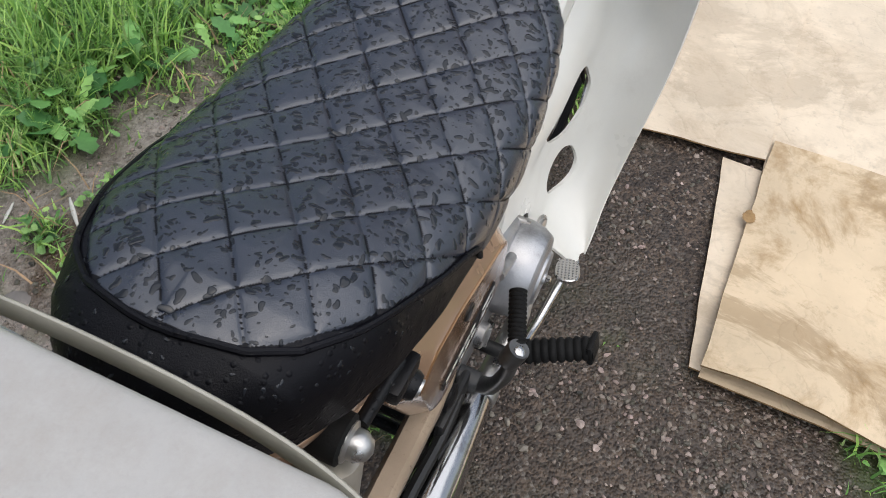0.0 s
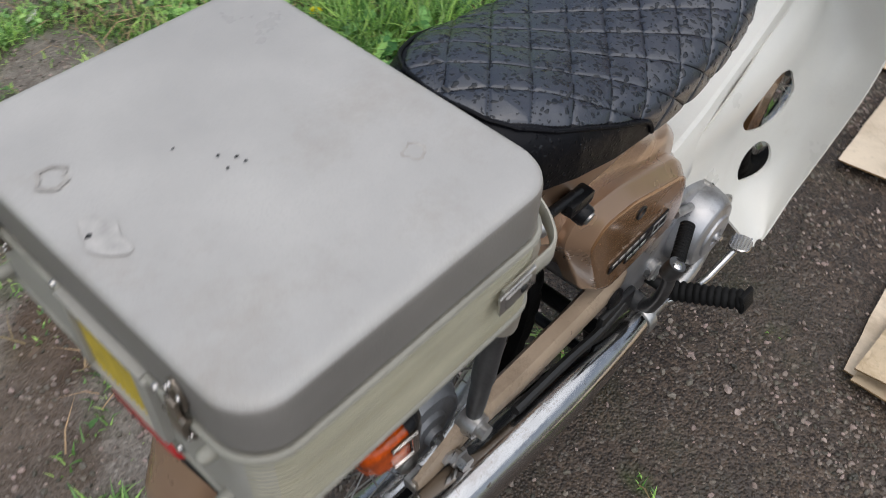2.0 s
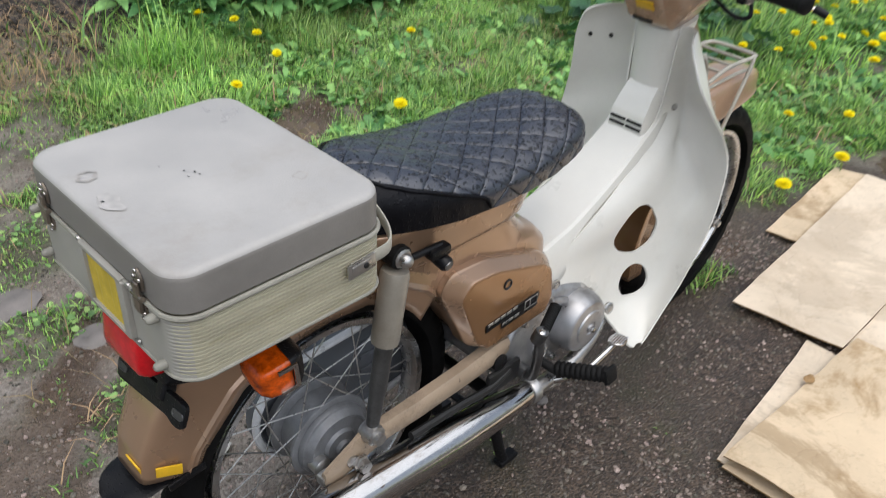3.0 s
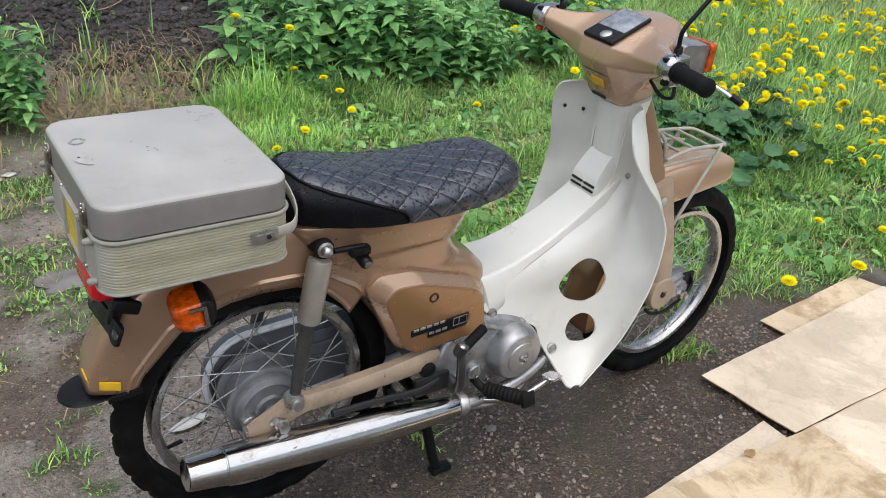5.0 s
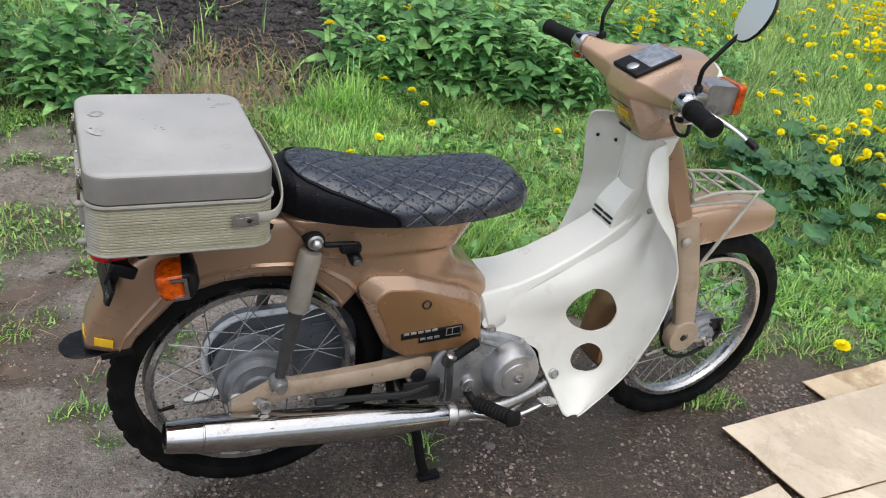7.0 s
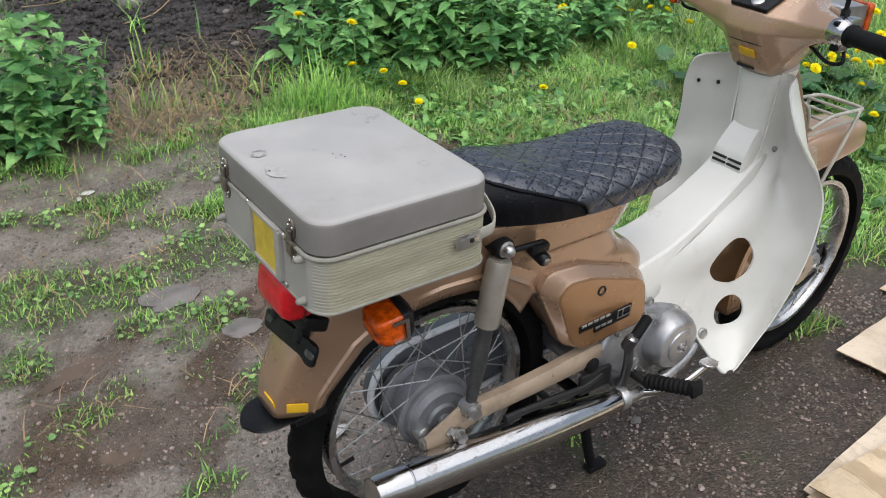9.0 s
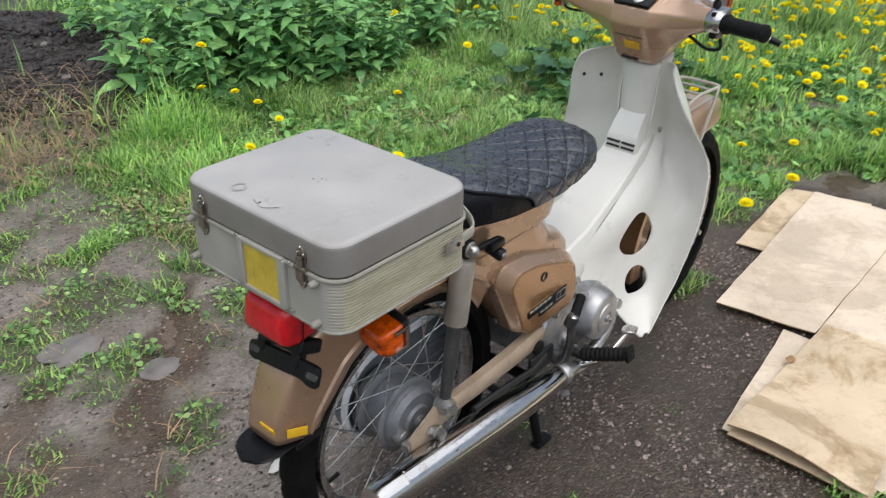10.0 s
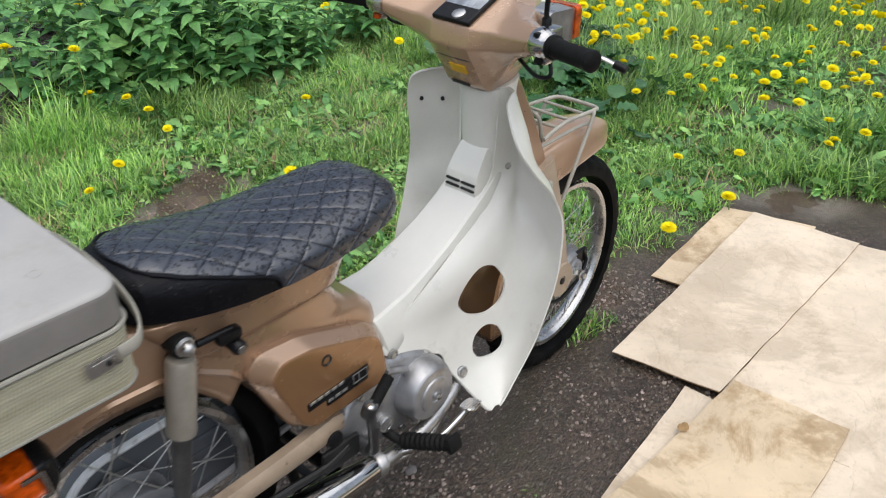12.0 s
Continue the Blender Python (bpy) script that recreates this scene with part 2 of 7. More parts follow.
def ground_material():
    """Worn asphalt, mud and dark soil, mixed by the ground's own zones."""
    m = bpy.data.materials.new("wet_worn_ground")
    m.use_nodes = True
    t = m.node_tree
    b = t.nodes["Principled BSDF"]
    co = t.nodes.new("ShaderNodeTexCoord")

    def tex(s, detail=6, r=0.65):
        n = t.nodes.new("ShaderNodeTexNoise")
        n.inputs["Scale"].default_value, n.inputs["Detail"].default_value, n.inputs["Roughness"].default_value = s, detail, r
        t.links.new(co.outputs["Object"], n.inputs["Vector"])
        return n.outputs["Fac"]

    def ramp(src, lo, hi, a, bb):
        r = t.nodes.new("ShaderNodeMapRange")
        for k, v in (("From Min", lo), ("From Max", hi), ("To Min", a), ("To Max", bb)):
            r.inputs[k].default_value = v
        t.links.new(src, r.inputs["Value"])
        return r.outputs["Result"]

    def mix(fac, a, bb):
        x = t.nodes.new("ShaderNodeMix")
        x.data_type = "RGBA"
        for idx, v in ((0, fac), (6, a), (7, bb)):
            if hasattr(v, "is_linked"):
                t.links.new(v, x.inputs[idx])
            else:
                x.inputs[idx].default_value = (*v, 1) if idx else v
        return x.outputs[2]

    zone = t.nodes.new("ShaderNodeAttribute")
    zone.attribute_name = "zone"
    sep = t.nodes.new("ShaderNodeSeparateColor")
    t.links.new(zone.outputs["Color"], sep.inputs["Color"])
    vor = t.nodes.new("ShaderNodeTexVoronoi")
    vor.inputs["Scale"].default_value = 165
    t.links.new(co.outputs["Object"], vor.inputs["Vector"])
    chips = t.nodes.new("ShaderNodeSeparateColor")
    t.links.new(vor.outputs["Color"], chips.inputs["Color"])
    big, mid, fine = tex(1.6), tex(9), tex(70, 4)
    asphalt = mix(ramp(chips.outputs["Red"], 0.25, 0.9, 0, 1), (0.030, 0.020, 0.0145), (0.125, 0.088, 0.062))
    asphalt = mix(ramp(chips.outputs["Green"], 0.93, 0.96, 0, 0.7), asphalt, (0.27, 0.235, 0.20))
    asphalt = mix(ramp(mid, 0.45, 0.7, 0, 0.75), asphalt, (0.034, 0.026, 0.021))
    asphalt = mix(ramp(big, 0.42, 0.66, 0, 0.55), asphalt, (0.070, 0.055, 0.042))
    asphalt = mix(ramp(tex(3.4, 8, 0.7), 0.54, 0.68, 0, 0.5), asphalt, (0.045, 0.047, 0.024))
    mud = mix(ramp(mid, 0.35, 0.7, 0, 1), (0.15, 0.125, 0.102), (0.30, 0.265, 0.228))
    mud = mix(ramp(chips.outputs["Blue"], 0.82, 0.95, 0, 0.7), mud, (0.33, 0.30, 0.26))
    mud = mix(ramp(fine, 0.48, 0.68, 0, 0.7), mud, (0.085, 0.066, 0.05))
    mud = mix(ramp(big, 0.52, 0.66, 0, 0.4), mud, (0.15, 0.105, 0.07))
    mud = mix(ramp(tex(5.2, 9, 0.72), 0.53, 0.62, 0, 0.35), mud, (0.10, 0.098, 0.055))
    soil = mix(ramp(fine, 0.4, 0.7, 0, 1), (0.014, 0.011, 0.010), (0.05, 0.042, 0.036))
    turf = mix(ramp(mid, 0.4, 0.65, 0, 1), (0.050, 0.038, 0.022), (0.05, 0.085, 0.018))
    far = mix(ramp(mid, 0.35, 0.7, 0, 1), (0.18, 0.34, 0.04), (0.28, 0.42, 0.07))
    col = mix(sep.outputs["Red"], asphalt, mud)
    col = mix(sep.outputs["Green"], col, turf)
    col = mix(sep.outputs["Blue"], col, soil)
    col = mix(zone.outputs["Alpha"], col, far)
    soaked = t.nodes.new("ShaderNodeAttribute")
    soaked.attribute_name = "soaked"
    col = mix(soaked.outputs["Fac"], col, mix(ramp(mid, 0.35, 0.7, 0, 1), (0.060, 0.038, 0.024), (0.12, 0.080, 0.052)))
    t.links.new(col, b.inputs["Base Color"])
    wet = ramp(big, 0.4, 0.62, 0.58, 0.3)
    dry = t.nodes.new("ShaderNodeMath")
    dry.operation = "MULTIPLY"
    t.links.new(wet, dry.inputs[0])
    t.links.new(ramp(soaked.outputs["Fac"], 0, 1, 1.0, 0.45), dry.inputs[1])
    t.links.new(dry.outputs[0], b.inputs["Roughness"])
    b.inputs["Specular IOR Level"].default_value = 0.4
    bp = t.nodes.new("ShaderNodeBump")
    bp.inputs["Strength"].default_value, bp.inputs["Distance"].default_value = 0.7, 0.005
    add = t.nodes.new("ShaderNodeMath")
    t.links.new(ramp(vor.outputs["Distance"], 0, 0.6, 1, 0), add.inputs[0])
    t.links.new(fine, add.inputs[1])
    t.links.new(add.outputs[0], bp.inputs["Height"])
    t.links.new(bp.outputs["Normal"], b.inputs["Normal"])
    return m


def cardboard_material(name, base, stain, blot, crack):
    """Old damp cardboard: faded sheets with blots, fine cracks, scuffs and the faint lines of the flutes."""
    m = bpy.data.materials.new(name)
    m.use_nodes = True
    t = m.node_tree
    b = t.nodes["Principled BSDF"]
    co = t.nodes.new("ShaderNodeTexCoord")

    def noise(scale, detail=6, r=0.65, stretch=(1, 1, 1), warp=0.0):
        mp = t.nodes.new("ShaderNodeMapping")
        mp.inputs["Scale"].default_value = stretch
        t.links.new(co.outputs["Object"], mp.inputs["Vector"])
        n = t.nodes.new("ShaderNodeTexNoise")
        n.inputs["Scale"].default_value, n.inputs["Detail"].default_value = scale, detail
        n.inputs["Roughness"].default_value, n.inputs["Distortion"].default_value = r, warp
        t.links.new(mp.outputs["Vector"], n.inputs["Vector"])
        return n.outputs["Fac"]

    def ramp(src, lo, hi, a, c):
        n = t.nodes.new("ShaderNodeMapRange")
        for k, v in (("From Min", lo), ("From Max", hi), ("To Min", a), ("To Max", c)):
            n.inputs[k].default_value = v
        t.links.new(src, n.inputs["Value"])
        return n.outputs["Result"]

    def mix(fac, a, c):
        n = t.nodes.new("ShaderNodeMix")
        n.data_type = "RGBA"
        for k, v in ((0, fac), (6, a), (7, c)):
            if hasattr(v, "is_linked"):
                t.links.new(v, n.inputs[k])
            else:
                n.inputs[k].default_value = (*v, 1) if k else v
        return n.outputs[2]

    def times(a, c):
        n = t.nodes.new("ShaderNodeMath")
        n.operation = "MULTIPLY"
        t.links.new(a, n.inputs[0])
        t.links.new(c, n.inputs[1])
        return n.outputs[0]

    pale = tuple(min(1, 1.12 * c) for c in base)
    col = mix(ramp(noise(2.6, 7, 0.6), 0.36, 0.64, 0, 1), tuple(c * 0.88 for c in base), pale)
    col = mix(ramp(noise(4.2, 9, 0.72, warp=0.6), 0.50, 0.66, 0, blot), col, stain)
    col = mix(ramp(noise(1.7, 8, 0.7, warp=0.4), 0.56, 0.60, 0, blot * 0.55), col, tuple(c * 0.8 for c in stain))
    col = mix(ramp(noise(16, 8, 0.75), 0.52, 0.75, 0, 0.45), col, tuple(c * 0.62 for c in base))
    col = mix(ramp(noise(55, 4, 0.6), 0.60, 0.72, 0, 0.35), col, tuple(c * 0.55 for c in base))
    v = t.nodes.new("ShaderNodeTexVoronoi")
    v.feature = "DISTANCE_TO_EDGE"
    v.inputs["Scale"].default_value = 7.5
    wv = t.nodes.new("ShaderNodeVectorMath")
    wv.operation = "ADD"
    wn2 = t.nodes.new("ShaderNodeTexNoise")
    wn2.inputs["Scale"].default_value, wn2.inputs["Detail"].default_value = 9.0, 5
    sc = t.nodes.new("ShaderNodeVectorMath")
    sc.operation = "SCALE"
    sc.inputs["Scale"].default_value = 0.09
    t.links.new(co.outputs["Object"], wn2.inputs["Vector"])
    t.links.new(wn2.outputs["Color"], sc.inputs[0])
    t.links.new(co.outputs["Object"], wv.inputs[0])
    t.links.new(sc.outputs["Vector"], wv.inputs[1])
    t.links.new(wv.outputs["Vector"], v.inputs["Vector"])
    lines = times(ramp(v.outputs["Distance"], 0.0, 0.012, 1, 0), ramp(noise(3.1, 4), 0.46, 0.58, 0, crack))
    col = mix(lines, col, tuple(c * 0.42 for c in stain))
    t.links.new(col, b.inputs["Base Color"])
    b.inputs["Roughness"].default_value = 0.86
    b.inputs["Specular IOR Level"].default_value = 0.2
    flute = t.nodes.new("ShaderNodeTexWave")
    flute.inputs["Scale"].default_value, flute.inputs["Distortion"].default_value = 32.0, 0.6
    t.links.new(co.outputs["Object"], flute.inputs["Vector"])
    bumps = None
    for src, strength, dist in ((flute.outputs["Fac"], 0.12, 0.001), (noise(24, 6), 0.5, 0.004), (ramp(v.outputs["Distance"], 0.0, 0.03, 0, 1), 0.3, 0.003)):
        bp = t.nodes.new("ShaderNodeBump")
        bp.inputs["Strength"].default_value, bp.inputs["Distance"].default_value = strength, dist
        t.links.new(src, bp.inputs["Height"])
        if bumps:
            t.links.new(bumps, bp.inputs["Normal"])
        bumps = bp.outputs["Normal"]
    t.links.new(bumps, b.inputs["Normal"])
    return m


M_CARD = cardboard_material("damp_cardboard", (0.68, 0.57, 0.435), (0.43, 0.33, 0.225), 0.6, 0.12)
M_CARD2 = cardboard_material("stained_cardboard", (0.62, 0.49, 0.335), (0.32, 0.205, 0.095), 0.9, 0.10)
M_GROUND = ground_material()


# ---- building helpers ----
def link_mesh(name, bm, mat, smooth=40):
    me = bpy.data.meshes.new(name)
    bmesh.ops.recalc_face_normals(bm, faces=bm.faces)
    bm.to_mesh(me)
    bm.free()
    for m in mat if isinstance(mat, (list, tuple)) else (mat,):
        me.materials.append(m)
    if smooth:
        me.polygons.foreach_set("use_smooth", [True] * len(me.polygons))
        me.set_sharp_from_angle(angle=radians(smooth))
    return new(name, me)


def part(name, bm, mat, parent, label="", smooth=40):
    ob = link_mesh(name, bm, mat, smooth)
    ob.parent = parent
    ob.matrix_parent_inverse = parent.matrix_basis.inverted()
    return tagged(ob, label) if label else ob


def shared(name, me, parent, m, label=""):
    ob = new(name, me)
    ob.parent = parent
    ob.matrix_parent_inverse = parent.matrix_basis.inverted()
    ob.matrix_basis = m
    return tagged(ob, label) if label else ob


def thing(name, place, label, category, group=""):
    ob = new(name)
    ob.empty_display_size = 0.05
    ob.matrix_basis = Matrix.Translation(place)
    return tagged(ob, label, category, group)


def curve_points(pts, n=8, closed=False):
    """Catmull-Rom through the points."""
    p = [Vector(q) for q in pts]
    out = []
    count = len(p)
    for i in range(count if closed else count - 1):
        if closed:
            a, b, c, d = (p[(i + k - 1) % count] for k in range(4))
        else:
            a, b, c, d = p[max(i - 1, 0)], p[i], p[i + 1], p[min(i + 2, count - 1)]
        for k in range(n):
            u = k / n
            out.append(0.5 * ((2 * b) + (c - a) * u + (2 * a - 5 * b + 4 * c - d) * u * u + (3 * b - a - 3 * c + d) * u ** 3))
    if not closed:
        out.append(p[-1])
    return out


def loft(bm, rings, closed=True, caps=True, loop=False):
    vs = [[bm.verts.new(q) for q in r] for r in rings]
    n = len(vs[0])
    for a, b in zip(vs, vs[1:] + ([vs[0]] if loop else [])):
        for i in range(n if closed else n - 1):
            j = (i + 1) % n
            bm.faces.new((a[i], a[j], b[j], b[i]))
    if caps and closed and not loop:
        bm.faces.new(vs[0])
        bm.faces.new(vs[-1])
    return vs


def tube(bm, pts, r, n=12, closed=False, flat=1.0, up=None):
    pts = [Vector(q) for q in pts]
    rad = r if isinstance(r, (list, tuple)) else [r] * len(pts)
    count = len(pts)
    tangents = []
    for i in range(count):
        a = pts[(i - 1) % count] if closed or i else pts[0]
        b = pts[(i + 1) % count] if closed or i < count - 1 else pts[-1]
        tangents.append((b - a).normalized())
    ref = Vector(up) if up else (Vector((0, 0, 1)) if abs(tangents[0].z) < 0.9 else Vector((0, 1, 0)))
    rings = []
    for q, tg, rr in zip(pts, tangents, rad):
        side = tg.cross(ref)
        side = side.normalized() if side.length > 1e-5 else Vector((0, 1, 0))
        over = side.cross(tg).normalized()
        ref = over
        rings.append([q + rr * (side * math.cos(2 * math.pi * k / n) + over * flat * math.sin(2 * math.pi * k / n)) for k in range(n)])
    loft(bm, rings, True, not closed, closed)


def rod(bm, a, b, r, n=12):
    tube(bm, [a, b], r, n)


def lathe(bm, profile, origin, axis, n=32, caps=True):
    """profile: (radius, along) pairs, turned about the axis through origin."""
    axis = Vector(axis).normalized()
    side = axis.orthogonal().normalized()
    over = axis.cross(side)
    o = Vector(origin)
    rings = [[o + axis * h + max(r, 1e-5) * (side * math.cos(2 * math.pi * k / n) + over * math.sin(2 * math.pi * k / n)) for k in range(n)] for r, h in profile]
    loft(bm, rings, True, caps)


def block(bm, centre, size, bevel=0.004, turn=None, segments=2):
    tmp = bmesh.new()
    bmesh.ops.create_cube(tmp, size=1)
    for v in tmp.verts:
        v.co = Vector((v.co.x * size[0], v.co.y * size[1], v.co.z * size[2]))
    if bevel:
        bmesh.ops.bevel(tmp, geom=tmp.edges[:], offset=bevel, segments=segments, affect="EDGES", profile=0.6)
    m = Matrix.Translation(centre) @ (turn if turn else Matrix())
    join(bm, tmp, m)


def join(bm, tmp, m=None):
    tmp.verts.index_update()
    vs = [bm.verts.new(m @ v.co if m else v.co) for v in tmp.verts]
    for f in tmp.faces:
        bm.faces.new([vs[v.index] for v in f.verts])
    tmp.free()


def prism(bm, outline, levels):
    """outline: (x, z) points about their middle; levels: (y, inset) pairs from the inside out."""
    cx = sum(p[0] for p in outline) / len(outline)
    cz = sum(p[1] for p in outline) / len(outline)
    rings = []
    for y, inset in levels:
        ring = []
        for x, z in outline:
            d = math.hypot(x - cx, z - cz)
            k = (d - inset) / d
            ring.append((cx + (x - cx) * k, y, cz + (z - cz) * k))
        rings.append(ring)
    loft(bm, rings)


def rounded(outline, r=0.012, n=4):
    """Rounds the corners of a closed 2D outline."""
    out = []
    count = len(outline)
    for i in range(count):
        p, a, b = Vector(outline[i]), Vector(outline[i - 1]), Vector(outline[(i + 1) % count])
        da, db = (a - p), (b - p)
        ra, rb = min(r, da.length * 0.45), min(r, db.length * 0.45)
        s, e = p + da.normalized() * ra, p + db.normalized() * rb
        for k in range(n + 1):
            u = k / n
            q = (1 - u) ** 2 * s + 2 * u * (1 - u) * p + u * u * e
            out.append((q.x, q.y))
    return out


def mirror_y(bm):
    geom = bmesh.ops.duplicate(bm, geom=bm.verts[:] + bm.edges[:] + bm.faces[:])["geom"]
    for v in geom:
        if isinstance(v, bmesh.types.BMVert):
            v.co.y = -v.co.y


def lerp_rows(table, x):
    """Linear reading of rows (x, a, b, ...)."""
    xs = [r[0] for r in table]
    return [float(np.interp(x, xs, [r[k] for r in table])) for k in range(1, len(table[0]))]

# ---- ground ----
LATTICE = np.random.default_rng(5).random((256, 256)) * 2 * math.pi


def soft(x, a, b):
    """0 at a, 1 at b, smooth between."""
    u = np.clip((x - a) / (b - a), 0.0, 1.0)
    return u * u * (3 - 2 * u)


def patch(x, y, cx, cy, rx, ry, turn=0.0):
    c, s = math.cos(radians(turn)), math.sin(radians(turn))
    dx, dy = (x - cx) * c + (y - cy) * s, -(x - cx) * s + (y - cy) * c
    return soft(np.hypot(dx / rx, dy / ry), 1.25, 0.75)


def wob(x, y, s=3.0, seed=0.0):
    """Smooth random waves, about -0.7 to 0.7."""
    px, py = np.asarray(x, float) * s + seed * 13.7, np.asarray(y, float) * s + seed * 7.3
    ix, iy = np.floor(px).astype(int), np.floor(py).astype(int)
    u, v = px - ix, py - iy

    def corner(dx, dy):
        a = LATTICE[(ix + dx) % 256, (iy + dy) % 256]
        return np.cos(a) * (u - dx) + np.sin(a) * (v - dy)

    fu, fv = u * u * u * (u * (6 * u - 15) + 10), v * v * v * (v * (6 * v - 15) + 10)
    low = corner(0, 0) + (corner(1, 0) - corner(0, 0)) * fu
    high = corner(0, 1) + (corner(1, 1) - corner(0, 1)) * fu
    out = (low + (high - low) * fv) * 1.3
    return out if np.ndim(out) else float(out)


EDGE = [(-8, 2.2), (-2, 1.9), (-0.5, 1.75), (0.0, 1.55), (0.25, 1.3), (0.42, 0.95), (0.6, 0.78), (0.9, 0.62), (1.2, 0.36), (1.45, 0.05), (1.7, 0.03), (2.2, 0.02), (2.45, -0.06), (2.6, -0.17), (2.75, -0.44), (3.1, -0.72), (4, -1.1), (8, -1.5)]


def grass_amount(x, y):
    w = 0.16 * wob(x, y, 2.6) + 0.07 * wob(x, y, 9)
    d = y - np.interp(x, [e[0] for e in EDGE], [e[1] for e in EDGE]) + w
    g = soft(d, -0.02, 0.16)
    g *= 1 - 0.95 * patch(x, y, 0.72, 1.30, 0.30, 0.14, 35) * soft(w, 0.25, -0.1)
    g *= 1 - 0.92 * patch(x, y, 1.06, 1.48, 0.22, 0.11, 40)
    g *= 1 - 0.9 * patch(x, y, 2.58, -0.13, 0.13, 0.09, -30)
    g *= 1 - patch(x, y, 0.75, 3.75, 0.9, 1.25, 10)
    g *= 1 - 0.72 * patch(x, y, 0.35, 2.62, 0.45, 0.42)
    g *= 1 - 0.8 * patch(x, y, 6.9, 1.1, 0.9, 0.6, 30)
    g *= 1 - 0.85 * soft(x, 0.55, 0.2) * soft(wob(x, y, 4.0, 41), -0.3, 0.05) * soft(y, 2.5, 2.2)
    g *= 1 - 0.6 * soft(wob(x, y, 5.5, 61) + 0.4 * wob(x, y, 14, 62), 0.12, 0.5) * soft(y - 0.15 * x, 2.1, 1.6)
    tufts, fray = 0.0 * w, 0.05 * wob(x, y, 14)
    for cx, cy, r in ((-0.02, 1.32, 0.17), (0.16, 1.2, 0.1), (-0.27, 1.24, 0.16), (-0.1, 0.95, 0.1), (-0.30, 1.02, 0.09), (-0.5, 1.32, 0.24), (-0.42, 0.78, 0.07), (-0.16, 0.56, 0.07), (-0.1, 0.62, 0.06),
                      (-0.55, 0.72, 0.09), (-0.62, 1.0, 0.1), (0.42, 0.6, 0.05), (0.5, 0.72, 0.05), (-0.36, 0.34, 0.06), (-0.3, 0.22, 0.04), (1.36, -0.02, 0.09), (0.32, 0.95, 0.14), (0.62, 0.66, 0.05),
                      (0.75, -0.28, 0.03), (0.3, -0.26, 0.03), (0.72, -0.79, 0.09), (0.6, -0.85, 0.08), (1.0, 0.12, 0.04), (0.42, 0.02, 0.05), (-0.8, 0.6, 0.12), (-0.9, 1.1, 0.2)):
        tufts = np.maximum(tufts, soft(np.hypot(x - cx, y - cy) + fray, r * 1.2, r * 0.5))
    wisps = 0.6 * soft(wob(x, y, 5, 51) + 0.5 * wob(x, y, 15, 52), 0.30, 0.62) * soft(y, 0.35, 0.6) * soft(x, 0.75, 0.5)
    return np.maximum(g, np.maximum(0.75 * tufts, wisps))


def mud_amount(x, y):
    d = y - np.interp(x, [-8, -0.6, -0.2, 0.3, 0.7, 1.2, 1.5, 2.3, 2.6, 8], [0.2, -0.06, 0.06, 0.26, 0.48, 0.3, 0.1, 0.1, -0.3, -2])
    return soft(d + 0.2 * wob(x, y, 2.2, 3.0) + 0.08 * wob(x, y, 9, 4), -0.1, 0.18)


def soil_amount(x, y):
    return patch(x + 0.15 * wob(x, y, 3), y, 0.75, 3.75, 0.8, 1.15, 10)


SOAKED = [(-0.19, 0.72, 0.20, 0.10, 45), (0.02, 0.92, 0.26, 0.10, 50), (-0.50, 0.62, 0.17, 0.26, 70), (-0.48, 0.92, 0.2, 0.07, 25), (0.16, 1.10, 0.15, 0.06, 40), (1.05, 1.46, 0.26, 0.13, 40), (-0.34, 0.46, 0.10, 0.05, 60), (0.55, 0.62, 0.16, 0.05, -20), (1.5, 0.04, 0.2, 0.08, 10), (2.56, -0.16, 0.12, 0.07, 0)]


def soaked_amount(x, y):
    """Brown rain-soaked runs in the mud."""
    s = 0.0 * x
    for cx, cy, rx, ry, a in SOAKED:
        s = np.maximum(s, patch(x + 0.06 * wob(x, y, 5, 17) + 0.025 * wob(x, y, 22, 18), y + 0.06 * wob(x, y, 6, 19) + 0.025 * wob(x, y, 24, 20), cx, cy, rx, ry, a))
    return s * (0.75 + 0.25 * soft(wob(x, y, 4, 23), -0.3, 0.2))


PUDDLES = [(-0.22, 0.73, 0.07, 0.022, 42), (-0.50, 0.55, 0.06, 0.035, 70), (0.06, 1.0, 0.08, 0.02, 55), (-0.50, 0.92, 0.09, 0.022, 20), (1.02, 1.42, 0.08, 0.03, 40)]


def ground_height(x, y):
    z = 0.010 * wob(x, y, 1.3, 7) * soft(y, 0.15, 0.7) + 0.003 * wob(x, y, 9, 8) + (0.0016 + 0.003 * soft(y, 0.3, 0.6)) * wob(x, y, 24, 9)
    for cx, cy, rx, ry, a in PUDDLES:
        z -= 0.009 * patch(x + 0.02 * wob(x, y, 20, 21), y + 0.02 * wob(x, y, 21, 22), cx, cy, rx * 1.1, ry * 1.2, a)
    z += 0.10 * soil_amount(x, y) + 0.025 * soil_amount(x, y) * wob(x, y, 9, 2)
    z += 0.03 * soft(y, 1.6, 2.6) + 0.012 * wob(x, y, 3, 5) * soft(y, 1.4, 2)
    return z - 0.003


def axis_steps(lo, hi, fine, near, far):
    mid = np.arange(lo, hi + 1e-6, fine)
    out = [near]
    step = fine
    up, down = [], []
    v = hi
    while v < far:
        step *= 1.22
        v += step
        up.append(v)
    step, v = fine, lo
    while v > -far:
        step *= 1.22
        v -= step
        down.append(v)
    return np.array(down[::-1] + mid.tolist() + up)


